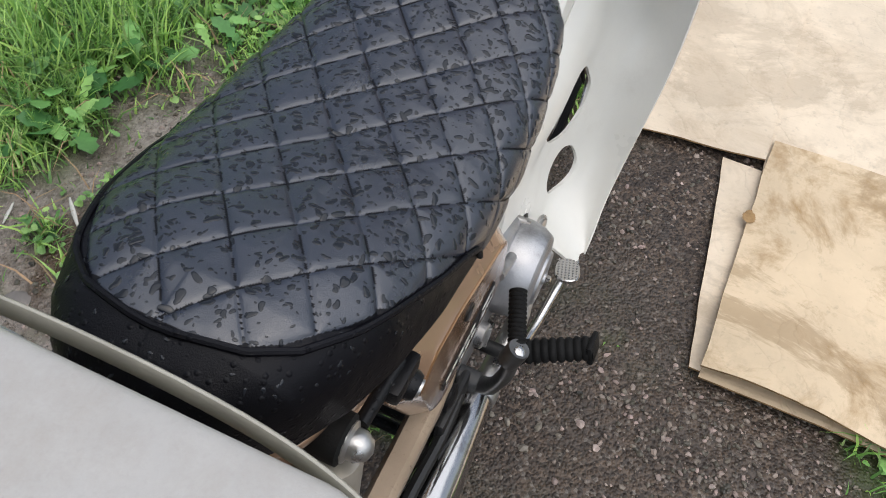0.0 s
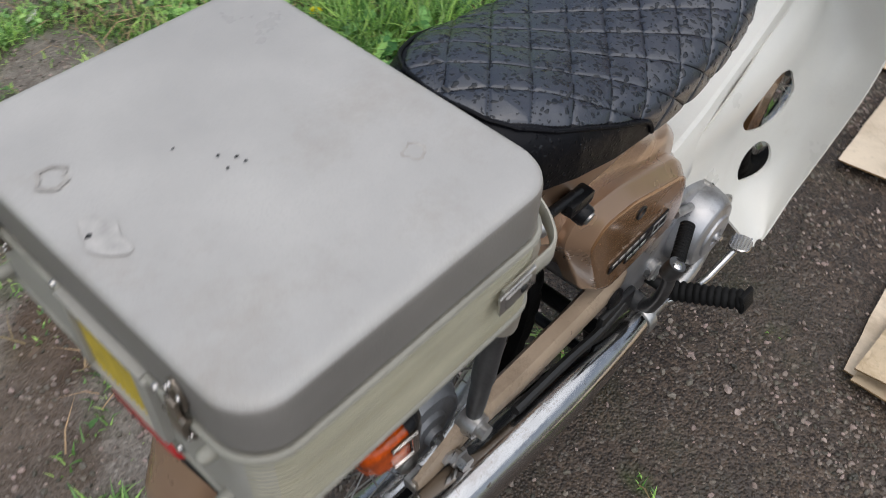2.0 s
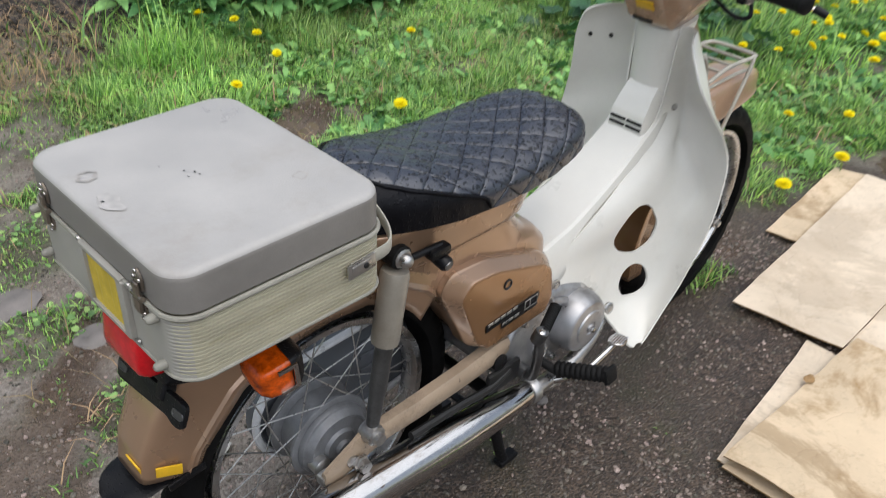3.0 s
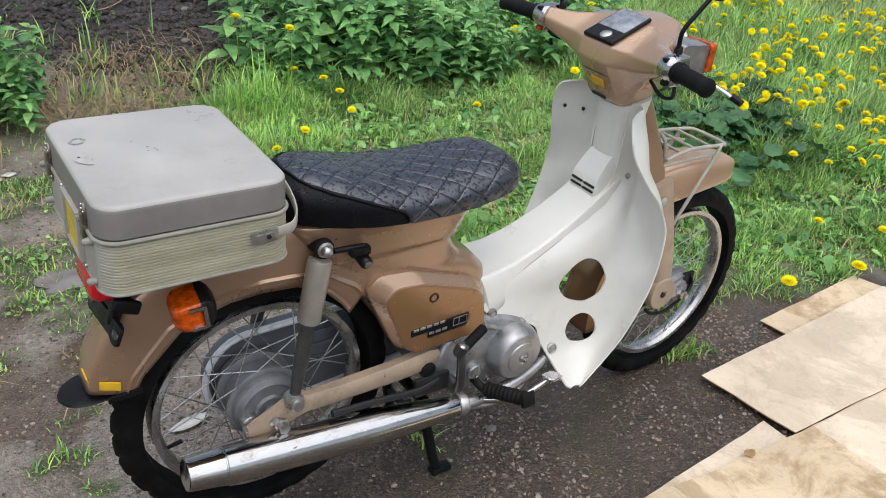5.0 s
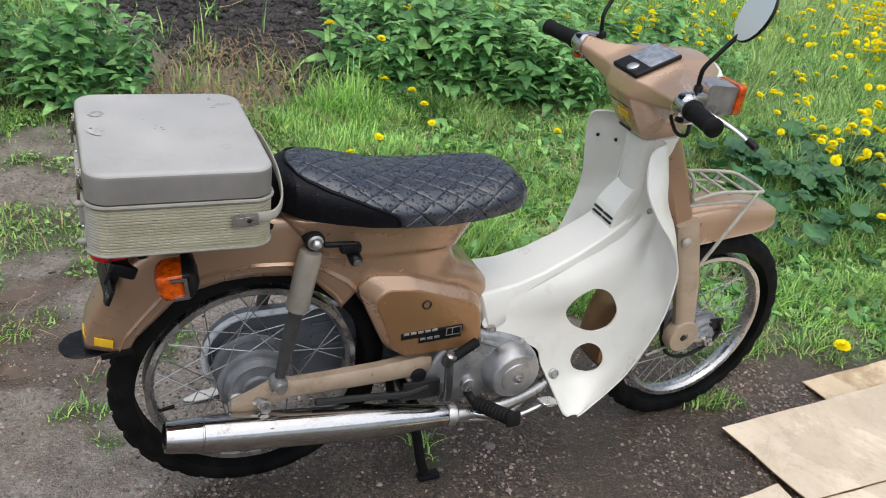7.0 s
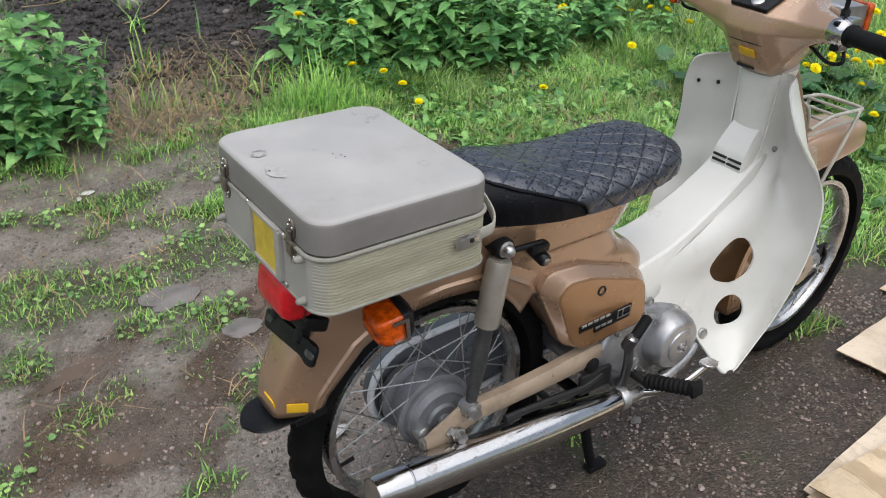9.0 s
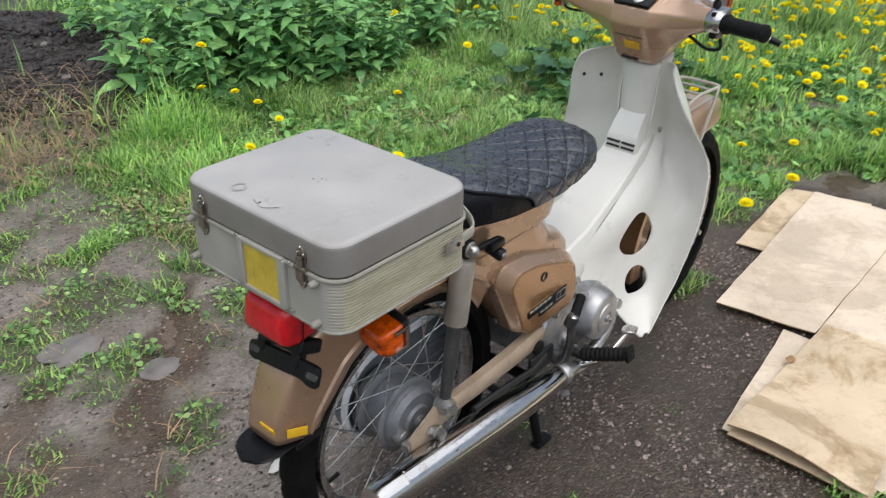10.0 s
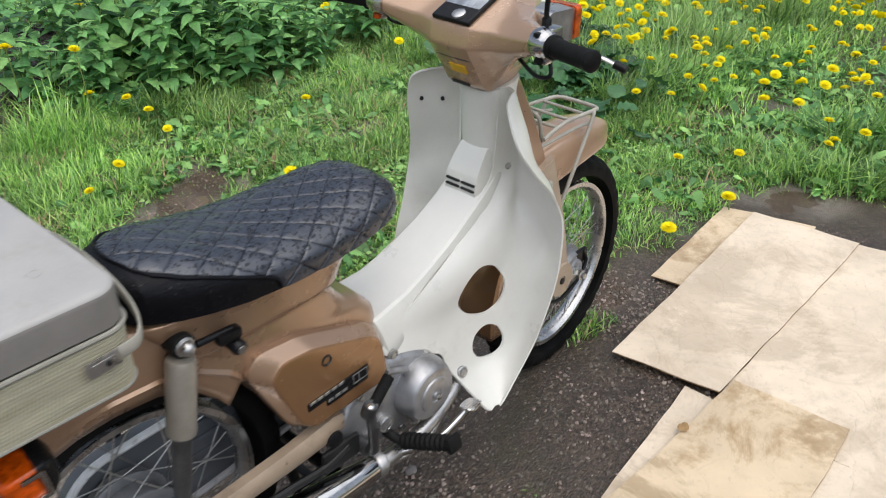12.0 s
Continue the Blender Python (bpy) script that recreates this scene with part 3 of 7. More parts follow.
gx, gy = axis_steps(-1.1, 3.0, 0.02, 0, 420), axis_steps(-1.0, 3.0, 0.02, 0, 420)
xx, yy = np.meshgrid(gx, gy)
near = (np.abs(xx) < 14) & (np.abs(yy) < 14)
away = (yy > 0.1 * xx - 1.2) | (xx > 6)
so = np.where(near, soil_amount(xx, yy), 0)
g = np.where(near, grass_amount(xx, yy), away * 1.0)
md = np.where(near, mud_amount(xx, yy), 0.3)
hh = np.where(near, ground_height(xx, yy), np.where(yy > 0, 0.02, 0.0))
far = np.where(near, soft(np.hypot(xx - 1, yy - 1), 5.0, 8.0) * g, g)
verts = np.stack([xx, yy, hh], -1).reshape(-1, 3)
zones = np.stack([md, g * (1 - so), so, far], -1)
nx = len(gx)
faces = [(j * nx + i, j * nx + i + 1, (j + 1) * nx + i + 1, (j + 1) * nx + i) for j in range(len(gy) - 1) for i in range(nx - 1)]
me = bpy.data.meshes.new("ground")
me.from_pydata(verts.tolist(), [], faces)
att = me.attributes.new("zone", "FLOAT_COLOR", "POINT")
att.data.foreach_set("color", zones.astype("f").ravel())
wet_att = me.attributes.new("soaked", "FLOAT", "POINT")
wet_att.data.foreach_set("value", np.where(near, soaked_amount(xx, yy), 0).astype("f").ravel())
me.materials.append(M_GROUND)
me.polygons.foreach_set("use_smooth", [True] * len(me.polygons))
tagged(new("ground", me), "wet worn asphalt and brown mud running into green turf", "ground", kind="structure")

for k_p, (cx, cy, rx, ry, a) in enumerate(PUDDLES):
    bm = bmesh.new()
    rim = []
    for k in range(40):
        th = 2 * math.pi * k / 40
        f = 1 + 0.55 * wob(math.cos(th), math.sin(th), 1.9, cx * 9) + 0.22 * wob(math.cos(th), math.sin(th), 5, cy * 7)
        q = Matrix.Rotation(radians(a), 3, "Z") @ Vector((rx * 1.5 * f * math.cos(th), ry * 1.6 * f * math.sin(th), 0))
        rim.append(bm.verts.new((cx + q.x, cy + q.y, -0.0090 + 0.0003 * k_p)))
    bm.faces.new(rim)
    tagged(link_mesh("puddle", bm, M_PUDDLE), "shallow brown puddle lying in the muddy ground", "puddle", "puddles")


# ---- cardboard sheets on the asphalt ----
def sheet(name, corners, z, mat, label, thick=0.004, sag=0.004, lift=None, seed=1.0, n=26, crease=()):
    """A limp corrugated sheet over four corners (x, y), with layered edges."""
    a, b, c, d = (Vector((*p, 0)) for p in corners)
    bm = bmesh.new()
    top, low = [], []
    for j in range(n + 1):
        for i in range(n + 1):
            u, v = i / n, j / n
            q = (a * (1 - u) + b * u) * (1 - v) + (d * (1 - u) + c * u) * v
            edge = min(u, 1 - u, v, 1 - v)
            jag = 0.004 * soft(edge, 0.02, 0.0)
            q.x += jag * wob(q.x, q.y, 9, seed)
            q.y += jag * wob(q.x, q.y, 9, seed + 3)
            h = z + sag * (0.6 + wob(q.x, q.y, 2.2, seed)) + 0.0015 * wob(q.x, q.y, 11, seed)
            for cu, cv, depth in crease:
                dist = abs(u - cu) if cu is not None else abs(v - cv)
                h -= depth * math.exp(-(dist / 0.012) ** 2)
            if lift:
                h += lift(u, v)
            top.append(bm.verts.new((q.x, q.y, h + thick)))
            low.append(bm.verts.new((q.x, q.y, h)))
    for j in range(n):
        for i in range(n):
            k = j * (n + 1) + i
            bm.faces.new((top[k], top[k + 1], top[k + n + 2], top[k + n + 1]))
            bm.faces.new((low[k], low[k + n + 1], low[k + n + 2], low[k + 1]))
    for i in range(n):
        for f in ((i, i + 1), (n * (n + 1) + i + 1, n * (n + 1) + i), ((i + 1) * (n + 1), i * (n + 1)), (i * (n + 1) + n, (i + 1) * (n + 1) + n)):
            face = bm.faces.new((top[f[0]], low[f[0]], low[f[1]], top[f[1]]))
            face.material_index = 1
    ob = link_mesh(name, bm, (mat, M_CARDEDGE), 35)
    return tagged(ob, label, "cardboard", "cardboard sheets")


sheet("cardboard_sheet", ((1.72, -0.035), (2.31, 0.005), (2.40, -0.30), (1.76, -0.34)), 0.004, M_CARD2, "small stained cardboard sheet half under another one", seed=2)
sheet("cardboard_sheet", ((1.292, -0.160), (2.33, -0.10), (2.36, -0.46), (1.335, -0.456)), 0.016, M_CARD, "large flattened tan cardboard sheet on wet asphalt", seed=3, crease=((0.55, None, 0.003),))
sheet("cardboard_sheet", ((1.30, -0.456), (2.36, -0.450), (2.60, -1.35), (1.30, -1.35)), 0.009, M_CARD, "broad flattened tan cardboard sheet with a crease", seed=4, crease=((None, 0.22, 0.003), (0.4, None, 0.003)))
sheet("cardboard_sheet", ((0.758, -0.425), (1.312, -0.372), (1.312, -0.60), (0.765, -0.60)), 0.003, M_CARD, "pale cardboard strip showing under a folded sheet", seed=5)


def folded_lift(u, v):
    return 0.004 + 0.044 * soft(u, 0.42, 0.0) * (0.55 + 0.45 * math.sin(math.pi * min(1, v * 1.15))) - 0.006 * soft(u, 0.03, 0)


sheet("cardboard_sheet", ((0.752, -0.437), (1.405, -0.462), (1.425, -0.756), (0.735, -0.790)), 0.012, M_CARD2, "brown-stained folded cardboard with a lifted end", seed=6, lift=folded_lift, crease=((None, 0.5, 0.002), (0.72, None, 0.003)))
sheet("cardboard_sheet", ((0.745, -0.445), (1.2, -0.47), (1.2, -0.75), (0.74, -0.80)), 0.007, M_CARD2, "wet brown lower layer of folded cardboard", seed=7, lift=lambda u, v: 0.009 * soft(u, 0.4, 0.0) * math.sin(math.pi * min(1, v * 1.1)))
sheet("cardboard_sheet", ((0.80, -0.768), (1.43, -0.752), (1.45, -1.4), (0.75, -1.4)), 0.010, M_CARD, "flattened tan cardboard sheet beside the folded one", seed=8)

# ---- moped ----
moped = thing("moped", (0.4, 0, 0), "tan and ivory step-through moped with a quilted black seat", "moped")
RC, FC = Vector((-0.009, 0.0, 0.325)), Vector((1.2, -0.006, 0.286))


def wheel(name, c, turn, drum, label):
    """Spoked seventeen-inch wheel: hub, rim, tyre and spokes."""
    m = Matrix.Translation(c) @ Matrix.Rotation(radians(turn), 4, "Z")
    o, ax = Vector((0, 0, 0)), Vector((0, 1, 0))
    bm = bmesh.new()
    k = drum / 0.088
    lathe(bm, [(0.014, -0.074), (0.016, -0.066), (0.030, -0.064), (0.034, -0.058), (0.060 * k, -0.056), (0.063 * k, -0.0585), (0.066 * k, -0.0585), (0.069 * k, -0.055), (0.072 * k, -0.046), (0.074 * k, -0.0445), (0.077 * k, -0.044), (0.079 * k, -0.041), (0.080 * k, -0.034), (0.087 * k, -0.033), (0.091 * k, -0.031), (0.091 * k, -0.026), (0.086 * k, -0.0245), (0.076 * k, -0.023), (0.074 * k, 0.022),
               (0.088 * k, 0.025), (0.091 * k, 0.027), (0.091 * k, 0.032), (0.085 * k, 0.034), (0.03, 0.04), (0.016, 0.07)], o, ax, 48)
    hub = part(name, bm, M_HUB, moped, label)
    hub.matrix_basis = m
    hub.matrix_parent_inverse = moped.matrix_basis.inverted()

    def sub(nm, b, mat, lab=""):
        ob = link_mesh(nm, b, mat)
        ob.parent = hub
        return tagged(ob, lab) if lab else ob

    bm = bmesh.new()
    prof = [(0.2275, -0.021), (0.2275, -0.017), (0.219, -0.016), (0.215, -0.010), (0.2115, 0), (0.215, 0.010), (0.219, 0.016), (0.2275, 0.017), (0.2275, 0.021), (0.216, 0.0205), (0.209, 0.013), (0.206, 0), (0.209, -0.013), (0.216, -0.0205)]
    n = 72
    rings = [[(r * math.cos(2 * math.pi * k / n), h, r * math.sin(2 * math.pi * k / n)) for r, h in prof] for k in range(n)]
    loft(bm, rings, True, False, True)
    sub("rim", bm, M_RIM, "dull chromed wheel rim")
    bm = bmesh.new()
    n = 180
    tr = []
    for k in range(n):
        ph = 2 * math.pi * k / n
        ring = []
        for q in range(20):
            th = math.pi * (-0.62 + 1.24 * q / 19)
            knob = 0.0
            at = abs(math.sin(th))
            if math.cos(th) > 0.2:
                row = (0.28 < at < 0.62) or (at < 0.2) or at > 0.7
                cut = ((k + (2 if at > 0.5 else 0) + (4 if th > 0 else 0)) % 6) < 4
                knob = 0.0055 if row and cut else 0.0
            rr = 0.2285 + 0.031 + (0.0335 + knob) * math.cos(th)
            ring.append(((rr) * math.cos(ph), (0.0335 + 0.3 * knob) * math.sin(th), rr * math.sin(ph)))
        tr.append(ring)
    loft(bm, tr, True, False, True)
    sub("tyre", bm, M_TYRE, "black block-tread tyre with dried mud")
    bm = bmesh.new()
    rod(bm, (0, 0, 0), (1, 0, 0), 0.0014, 6)
    spoke = bpy.data.meshes.new("spoke")
    bm.to_mesh(spoke)
    bm.free()
    spoke.materials.append(M_STEEL)
    for k in range(36):
        side = -1 if k % 2 else 1
        lead = (1 if (k // 2) % 2 else -1) * radians(58 if drum < 0.09 else 40)
        base = 2 * math.pi * k / 36
        a = Vector((drum * math.cos(base - lead), side * 0.031, drum * math.sin(base - lead)))
        b = Vector((0.208 * math.cos(base), side * 0.003, 0.208 * math.sin(base)))
        d = b - a
        q = d.to_track_quat("X", "Z").to_matrix().to_4x4()
        ob = new("spoke", spoke)
        ob.parent = hub
        ob.matrix_basis = Matrix.Translation(a) @ q @ Matrix.Diagonal((d.length, 1, 1, 1))
    bm = bmesh.new()
    va = radians(200)
    tube(bm, [(0.206 * math.cos(va), 0, 0.206 * math.sin(va)), (0.178 * math.cos(va), -0.004, 0.178 * math.sin(va))], [0.004, 0.0045], 8)
    sub("valve", bm, M_RUBBER)
    return hub


rear = wheel("rear_wheel", RC, 0, 0.079, "grey drum hub of the rear wheel")
front = wheel("front_wheel", FC, 3.0, 0.062, "grey drum hub of the front wheel")

# chain case on the far side of the rear wheel
bm = bmesh.new()
outline = []
for k in range(19):
    a = radians(84 + 192 * k / 18)
    outline.append((RC.x + 0.004 + 0.100 * math.cos(a), RC.z + 0.012 + 0.104 * math.sin(a)))
outline += [(0.20, 0.247), (0.38, 0.265), (0.435, 0.29), (0.455, 0.36), (0.42, 0.43), (0.38, 0.452), (0.20, 0.447)]
prism(bm, outline, [(0.064, 0.018), (0.062, 0.013), (0.052, 0.010), (0.050, 0.0), (0.082, 0.0), (0.088, 0.006), (0.089, 0.02), (0.085, 0.03)])
case_ob = part("chain_case", bm, M_GREY, moped, "dark grey enclosed chain case")
# bead round the case outline, much paler than the case itself
bm = bmesh.new()
tube(bm, [(x, 0.0515, z) for x, z in outline], 0.0075, 8, True)
part("pressed_edge", bm, M_EDGE, case_ob, "bright pale edge")
for zz, x1 in ((0.425, 0.36), (0.392, 0.37), (0.358, 0.37), (0.324, 0.36)):
    bm = bmesh.new()
    block(bm, ((0.135 + x1) / 2, 0.0615, zz), (x1 - 0.135, 0.006, 0.010), 0.0025, Matrix.Rotation(radians(-1.5), 4, "Y"))
    part("pressed_rib", bm, M_GREY, case_ob)
bm = bmesh.new()
lathe(bm, [(0.072, 0.036), (0.076, 0.04), (0.076, 0.052), (0.06, 0.058), (0.02, 0.06)], RC, (0, 1, 0), 36)
part("sprocket_carrier", bm, M_ALU, moped)

# brake arm, axle nuts
bm = bmesh.new()
lathe(bm, [(0.012, -0.13), (0.012, -0.118), (0.016, -0.116), (0.016, -0.11), (0.008, -0.108), (0.008, 0.12), (0.014, 0.122), (0.014, 0.132)], RC, (0, 1, 0), 6)
block(bm, RC + Vector((-0.03, -0.088, -0.035)), (0.018, 0.012, 0.075), 0.004, Matrix.Rotation(radians(-35), 4, "Y"))
block(bm, RC + Vector((-0.055, -0.09, -0.012)), (0.03, 0.02, 0.02), 0.004)
lathe(bm, [(0.017, 0.0), (0.017, 0.02), (0.013, 0.024), (0.004, 0.026)], RC + Vector((-0.047, -0.05, -0.012)), (0, -1, 0), 18)
lathe(bm, [(0.012, 0.0), (0.012, 0.02), (0.006, 0.022)], RC + Vector((-0.012, -0.088, 0.006)), (0, -1, 0), 6)
part("axle_nut", bm, M_STEEL, moped)
bm = bmesh.new()
tube(bm, curve_points([(-0.07, -0.092, 0.29), (-0.02, -0.1, 0.255), (0.1, -0.105, 0.262), (0.3, -0.11, 0.27)], 6), 0.003, 8)
part("brake_rod", bm, M_DARK, moped)

# swing arm
for side, y in ((-1, -0.098), (1, 0.098)):
    bm = bmesh.new()
    sections = []
    for x, z, h, w in ((-0.075, 0.322, 0.012, 0.006), (-0.06, 0.324, 0.02, 0.006), (-0.02, 0.333, 0.03, 0.006), (0.02, 0.352, 0.034, 0.008), (0.05, 0.352, 0.021, 0.014), (0.12, 0.352, 0.021, 0.016), (0.24, 0.356, 0.023, 0.016), (0.34, 0.364, 0.026, 0.016), (0.365, 0.366, 0.018, 0.012)):
        sections.append([(x, side * (0.098) + w * a, z + h * b) for a, b in ((-1, -0.6), (-0.6, -1), (0.6, -1), (1, -0.6), (1, 0.6), (0.6, 1), (-0.6, 1), (-1, 0.6))])
    loft(bm, sections)
    part("swing_arm", bm, M_TAN3, moped, "scuffed beige swing arm")
bm = bmesh.new()
lathe(bm, [(0.012, -0.012), (0.018, -0.01), (0.018, 0.0), (0.01, 0.004)], (0.335, -0.118, 0.345), (0, -1, 0), 20)
part("pivot_cap", bm, M_BLACK, moped)

# rear shock absorbers
for side in (-1, 1):
    top, low = Vector((0.077, side * 0.098, 0.706)), Vector((0.020, side * 0.106, 0.372))
    d = (low - top).normalized()
    bm = bmesh.new()
    lathe(bm, [(0.010, 0.02), (0.021, 0.024), (0.0235, 0.030), (0.0235, 0.15), (0.0225, 0.156), (0.017, 0.158)], top, d, 28)
    shock = part("shock_absorber", bm, M_SLEEVE, moped, "grey-beige shock absorber sleeve")
    bm = bmesh.new()
    lathe(bm, [(0.0150, 0.15), (0.0152, 0.25), (0.0135, 0.262), (0.0125, 0.30), (0.0105, 0.325)], top, d, 24)
    part("damper_tube", bm, M_ARM, shock, "greasy black damper tube")
    bm = bmesh.new()
    lathe(bm, [(0.018, -0.03), (0.0195, -0.026), (0.0195, 0.010), (0.012, 0.014)], top, (0, side, 0), 20)
    part("mount_bush", bm, M_RUBBER, shock)
    bm = bmesh.new()
    lathe(bm, [(0.016, 0.010), (0.016, 0.013), (0.012, 0.015), (0.012, 0.021), (0.008, 0.028), (0.003, 0.030)], top, (0, side, 0), 12)
    part("cap_nut", bm, M_STEEL, shock, "domed steel cap nut")
    bm = bmesh.new()
    lathe(bm, [(0.019, -0.014), (0.020, 0.0), (0.018, 0.014), (0.011, 0.016), (0.011, 0.026)], low, (0, side, 0), 16)
    part("lower_bolt", bm, M_STEEL, shock)

# rear mudguard, pressed steel
def u_section(b, t, wb, wt, k=9, flange=0.004):
    """Inverted U from the right lower edge over the top to the left lower edge."""
    b, t = Vector((b[0], 0, b[1])), Vector((t[0], 0, t[1]))
    pts = []
    for f, s in ((0.0, 0.93), (0.12, 0.96), (0.19, 0.985), (0.22, 1.07), (0.25, 1.0), (0.45, 0.995), (0.78, 0.98), (0.90, 0.955), (0.955, 0.90), (0.985, 0.80), (1.0, 0.62), (1.005, 0.0)):
        w = (wb + (wt - wb) * f) * s if s not in (0.0,) else 0.0
        p = b.lerp(t, f)
        pts.append(Vector((p.x, -w, p.z)))
    return pts + [Vector((p.x, -p.y, p.z)) for p in pts[-2::-1]]


STATIONS = [((-0.265, 0.462), (-0.343, 0.470), 0.060, 0.040), ((-0.262, 0.50), (-0.334, 0.520), 0.061, 0.042), ((-0.235, 0.552), (-0.308, 0.580), 0.063, 0.045), ((-0.20, 0.592), (-0.268, 0.640), 0.065, 0.05),
            ((-0.155, 0.620), (-0.205, 0.690), 0.067, 0.056), ((-0.095, 0.638), (-0.12, 0.722), 0.069, 0.062), ((-0.03, 0.645), (-0.03, 0.738), 0.072, 0.066), ((0.045, 0.642), (0.06, 0.742), 0.076, 0.07),
            ((0.105, 0.618), (0.15, 0.742), 0.08, 0.074), ((0.148, 0.574), (0.24, 0.738), 0.083, 0.078), ((0.168, 0.545), (0.28, 0.715), 0.083, 0.078)]
# the lower lip hangs a little nearer to the tyre than the pressed line
STATIONS = [((b[0] + (RC.x - b[0]) * 0.09 * min(1, i / 2), b[1] + (RC.z - b[1]) * 0.09 * min(1, i / 2)), t, wb, wt) for i, (b, t, wb, wt) in enumerate(STATIONS)]
bm = bmesh.new()
rows = []
for i in range(len(STATIONS) - 1):
    for k in range(4):
        u = k / 4
        a, b = STATIONS[i], STATIONS[i + 1]
        rows.append(u_section((a[0][0] + (b[0][0] - a[0][0]) * u, a[0][1] + (b[0][1] - a[0][1]) * u), (a[1][0] + (b[1][0] - a[1][0]) * u, a[1][1] + (b[1][1] - a[1][1]) * u), a[2] + (b[2] - a[2]) * u, a[3] + (b[3] - a[3]) * u))
rows.append(u_section(*STATIONS[-1]))
loft(bm, rows, False, False)
fender = part("rear_mudguard", bm, M_TAN, moped, "tan metallic rear mudguard", 34)
sol = fender.modifiers.new("thickness", "SOLIDIFY")
sol.thickness, sol.offset = 0.003, 0

# main pressed body under the seat
LEVELS = [(0.385, 0.30, 0.47, 0.055), (0.40, 0.285, 0.49, 0.074), (0.43, 0.262, 0.505, 0.080), (0.48, 0.228, 0.505, 0.083), (0.54, 0.188, 0.500, 0.084), (0.575, 0.165, 0.470, 0.084), (0.595, 0.138, 0.432, 0.083), (0.63, 0.115, 0.405, 0.083),
          (0.650, 0.09, 0.408, 0.084), (0.656, 0.085, 0.412, 0.093), (0.68, 0.07, 0.425, 0.095), (0.715, 0.04, 0.447, 0.098), (0.745, 0.02, 0.47, 0.102), (0.752, 0.03, 0.46, 0.095)]
bm = bmesh.new()
rings = []
ends = curve_points([(x0, x1, w) for z, x0, x1, w in LEVELS], 5)
rise = np.interp(np.linspace(0, len(LEVELS) - 1, len(ends)), np.arange(len(LEVELS)), [row[0] for row in LEVELS])
for z, (x0, x1, w) in zip(rise.tolist(), ends):
    ring = []
    cx, hx = (x0 + x1) / 2, (x1 - x0) / 2
    for k in range(96):
        a = 2 * math.pi * k / 96
        c, s = math.cos(a), math.sin(a)
        ex = 0.5 if c > 0 else 0.22
        ring.append((cx + hx * math.copysign(abs(c) ** ex, c), w * math.copysign(abs(s) ** 0.42, s), z + 0.035 * max(0, c) * float(soft(z, 0.56, 0.44))))
    rings.append(ring)
loft(bm, rings)
part("frame_body", bm, M_TAN, moped, "tan pressed-steel body under the seat", 62)

# side covers
COVER = [(0.177, 0.576), (0.200, 0.608), (0.285, 0.601), (0.440, 0.548), (0.472, 0.518), (0.485, 0.430), (0.468, 0.400), (0.293, 0.396), (0.252, 0.422)]
FACE = [(0.211, 0.555), (0.237, 0.582), (0.300, 0.576), (0.436, 0.529), (0.461, 0.507), (0.476, 0.432), (0.461, 0.406), (0.297, 0.402), (0.264, 0.428)]
for side in (-1, 1):
    bm = bmesh.new()
    rim, face = rounded(COVER, 0.018, 4), rounded(FACE, 0.014, 4)
    rings = []
    for depth, f in ((0.070, 0.0), (0.0905, 0.0), (0.0950, 0.03), (0.0970, 0.10), (0.0985, 0.16), (0.1105, 0.88), (0.1130, 0.97), (0.1138, 1.0)):
        rings.append([(a[0] + (b[0] - a[0]) * f, side * depth, a[1] + (b[1] - a[1]) * f) for a, b in zip(rim, face)])
    loft(bm, rings)
    cover = part("side_cover", bm, M_TAN, moped, "tan side cover", 25)
    bm = bmesh.new()
    prism(bm, face, [(side * 0.1125, 0.001), (side * 0.1145, 0.0012), (side * 0.1158, 0.0035), (side * 0.1160, 0.008)])
    part("raised_panel", bm, M_TAN2, cover, "copper-tan raised panel")
    bm = bmesh.new()
    lathe(bm, [(0.011, 0.0), (0.011, 0.003), (0.009, 0.004), (0.0075, 0.001), (0.003, 0.0005)], (0.329, side * 0.1150, 0.536), (0, side, 0), 18)
    part("cover_screw", bm, M_DARK, cover, "dark recessed cover screw")
    bm = bmesh.new()
    block(bm, (0.352, side * 0.1168, 0.462), (0.145, 0.004, 0.016), 0.0015, Matrix.Rotation(radians(-3), 4, "Y"))
    block(bm, (0.372, side * 0.1168, 0.447), (0.10, 0.004, 0.016), 0.0015, Matrix.Rotation(radians(-3), 4, "Y"))
    badge = part("badge", bm, M_BLACK, cover, "black model badge with silver letters")
    tilt = Matrix.Rotation(radians(-3), 4, "Y")
    for x, zz, count in ((0.290, 0.4655, 5), (0.330, 0.4480, 3)):
        for k in range(count):
            bm = bmesh.new()
            block(bm, (x + 0.0165 * k, side * 0.1192, zz + 0.0008 * k), (0.0128, 0.0012, 0.0064), 0.0005, tilt)
            part("badge_bar", bm, M_LETTER, badge)
    bm = bmesh.new()
    for dz in (-0.0095, 0.0095):
        block(bm, (0.402, side * 0.1192, 0.460 + dz), (0.036, 0.0014, 0.0020), 0.0004, tilt)
    for dx in (-0.017, -0.003, 0.017):
        block(bm, (0.402 + dx, side * 0.1192, 0.460), (0.0020, 0.0014, 0.019), 0.0004, tilt)
    part("emblem", bm, M_STEEL, badge)

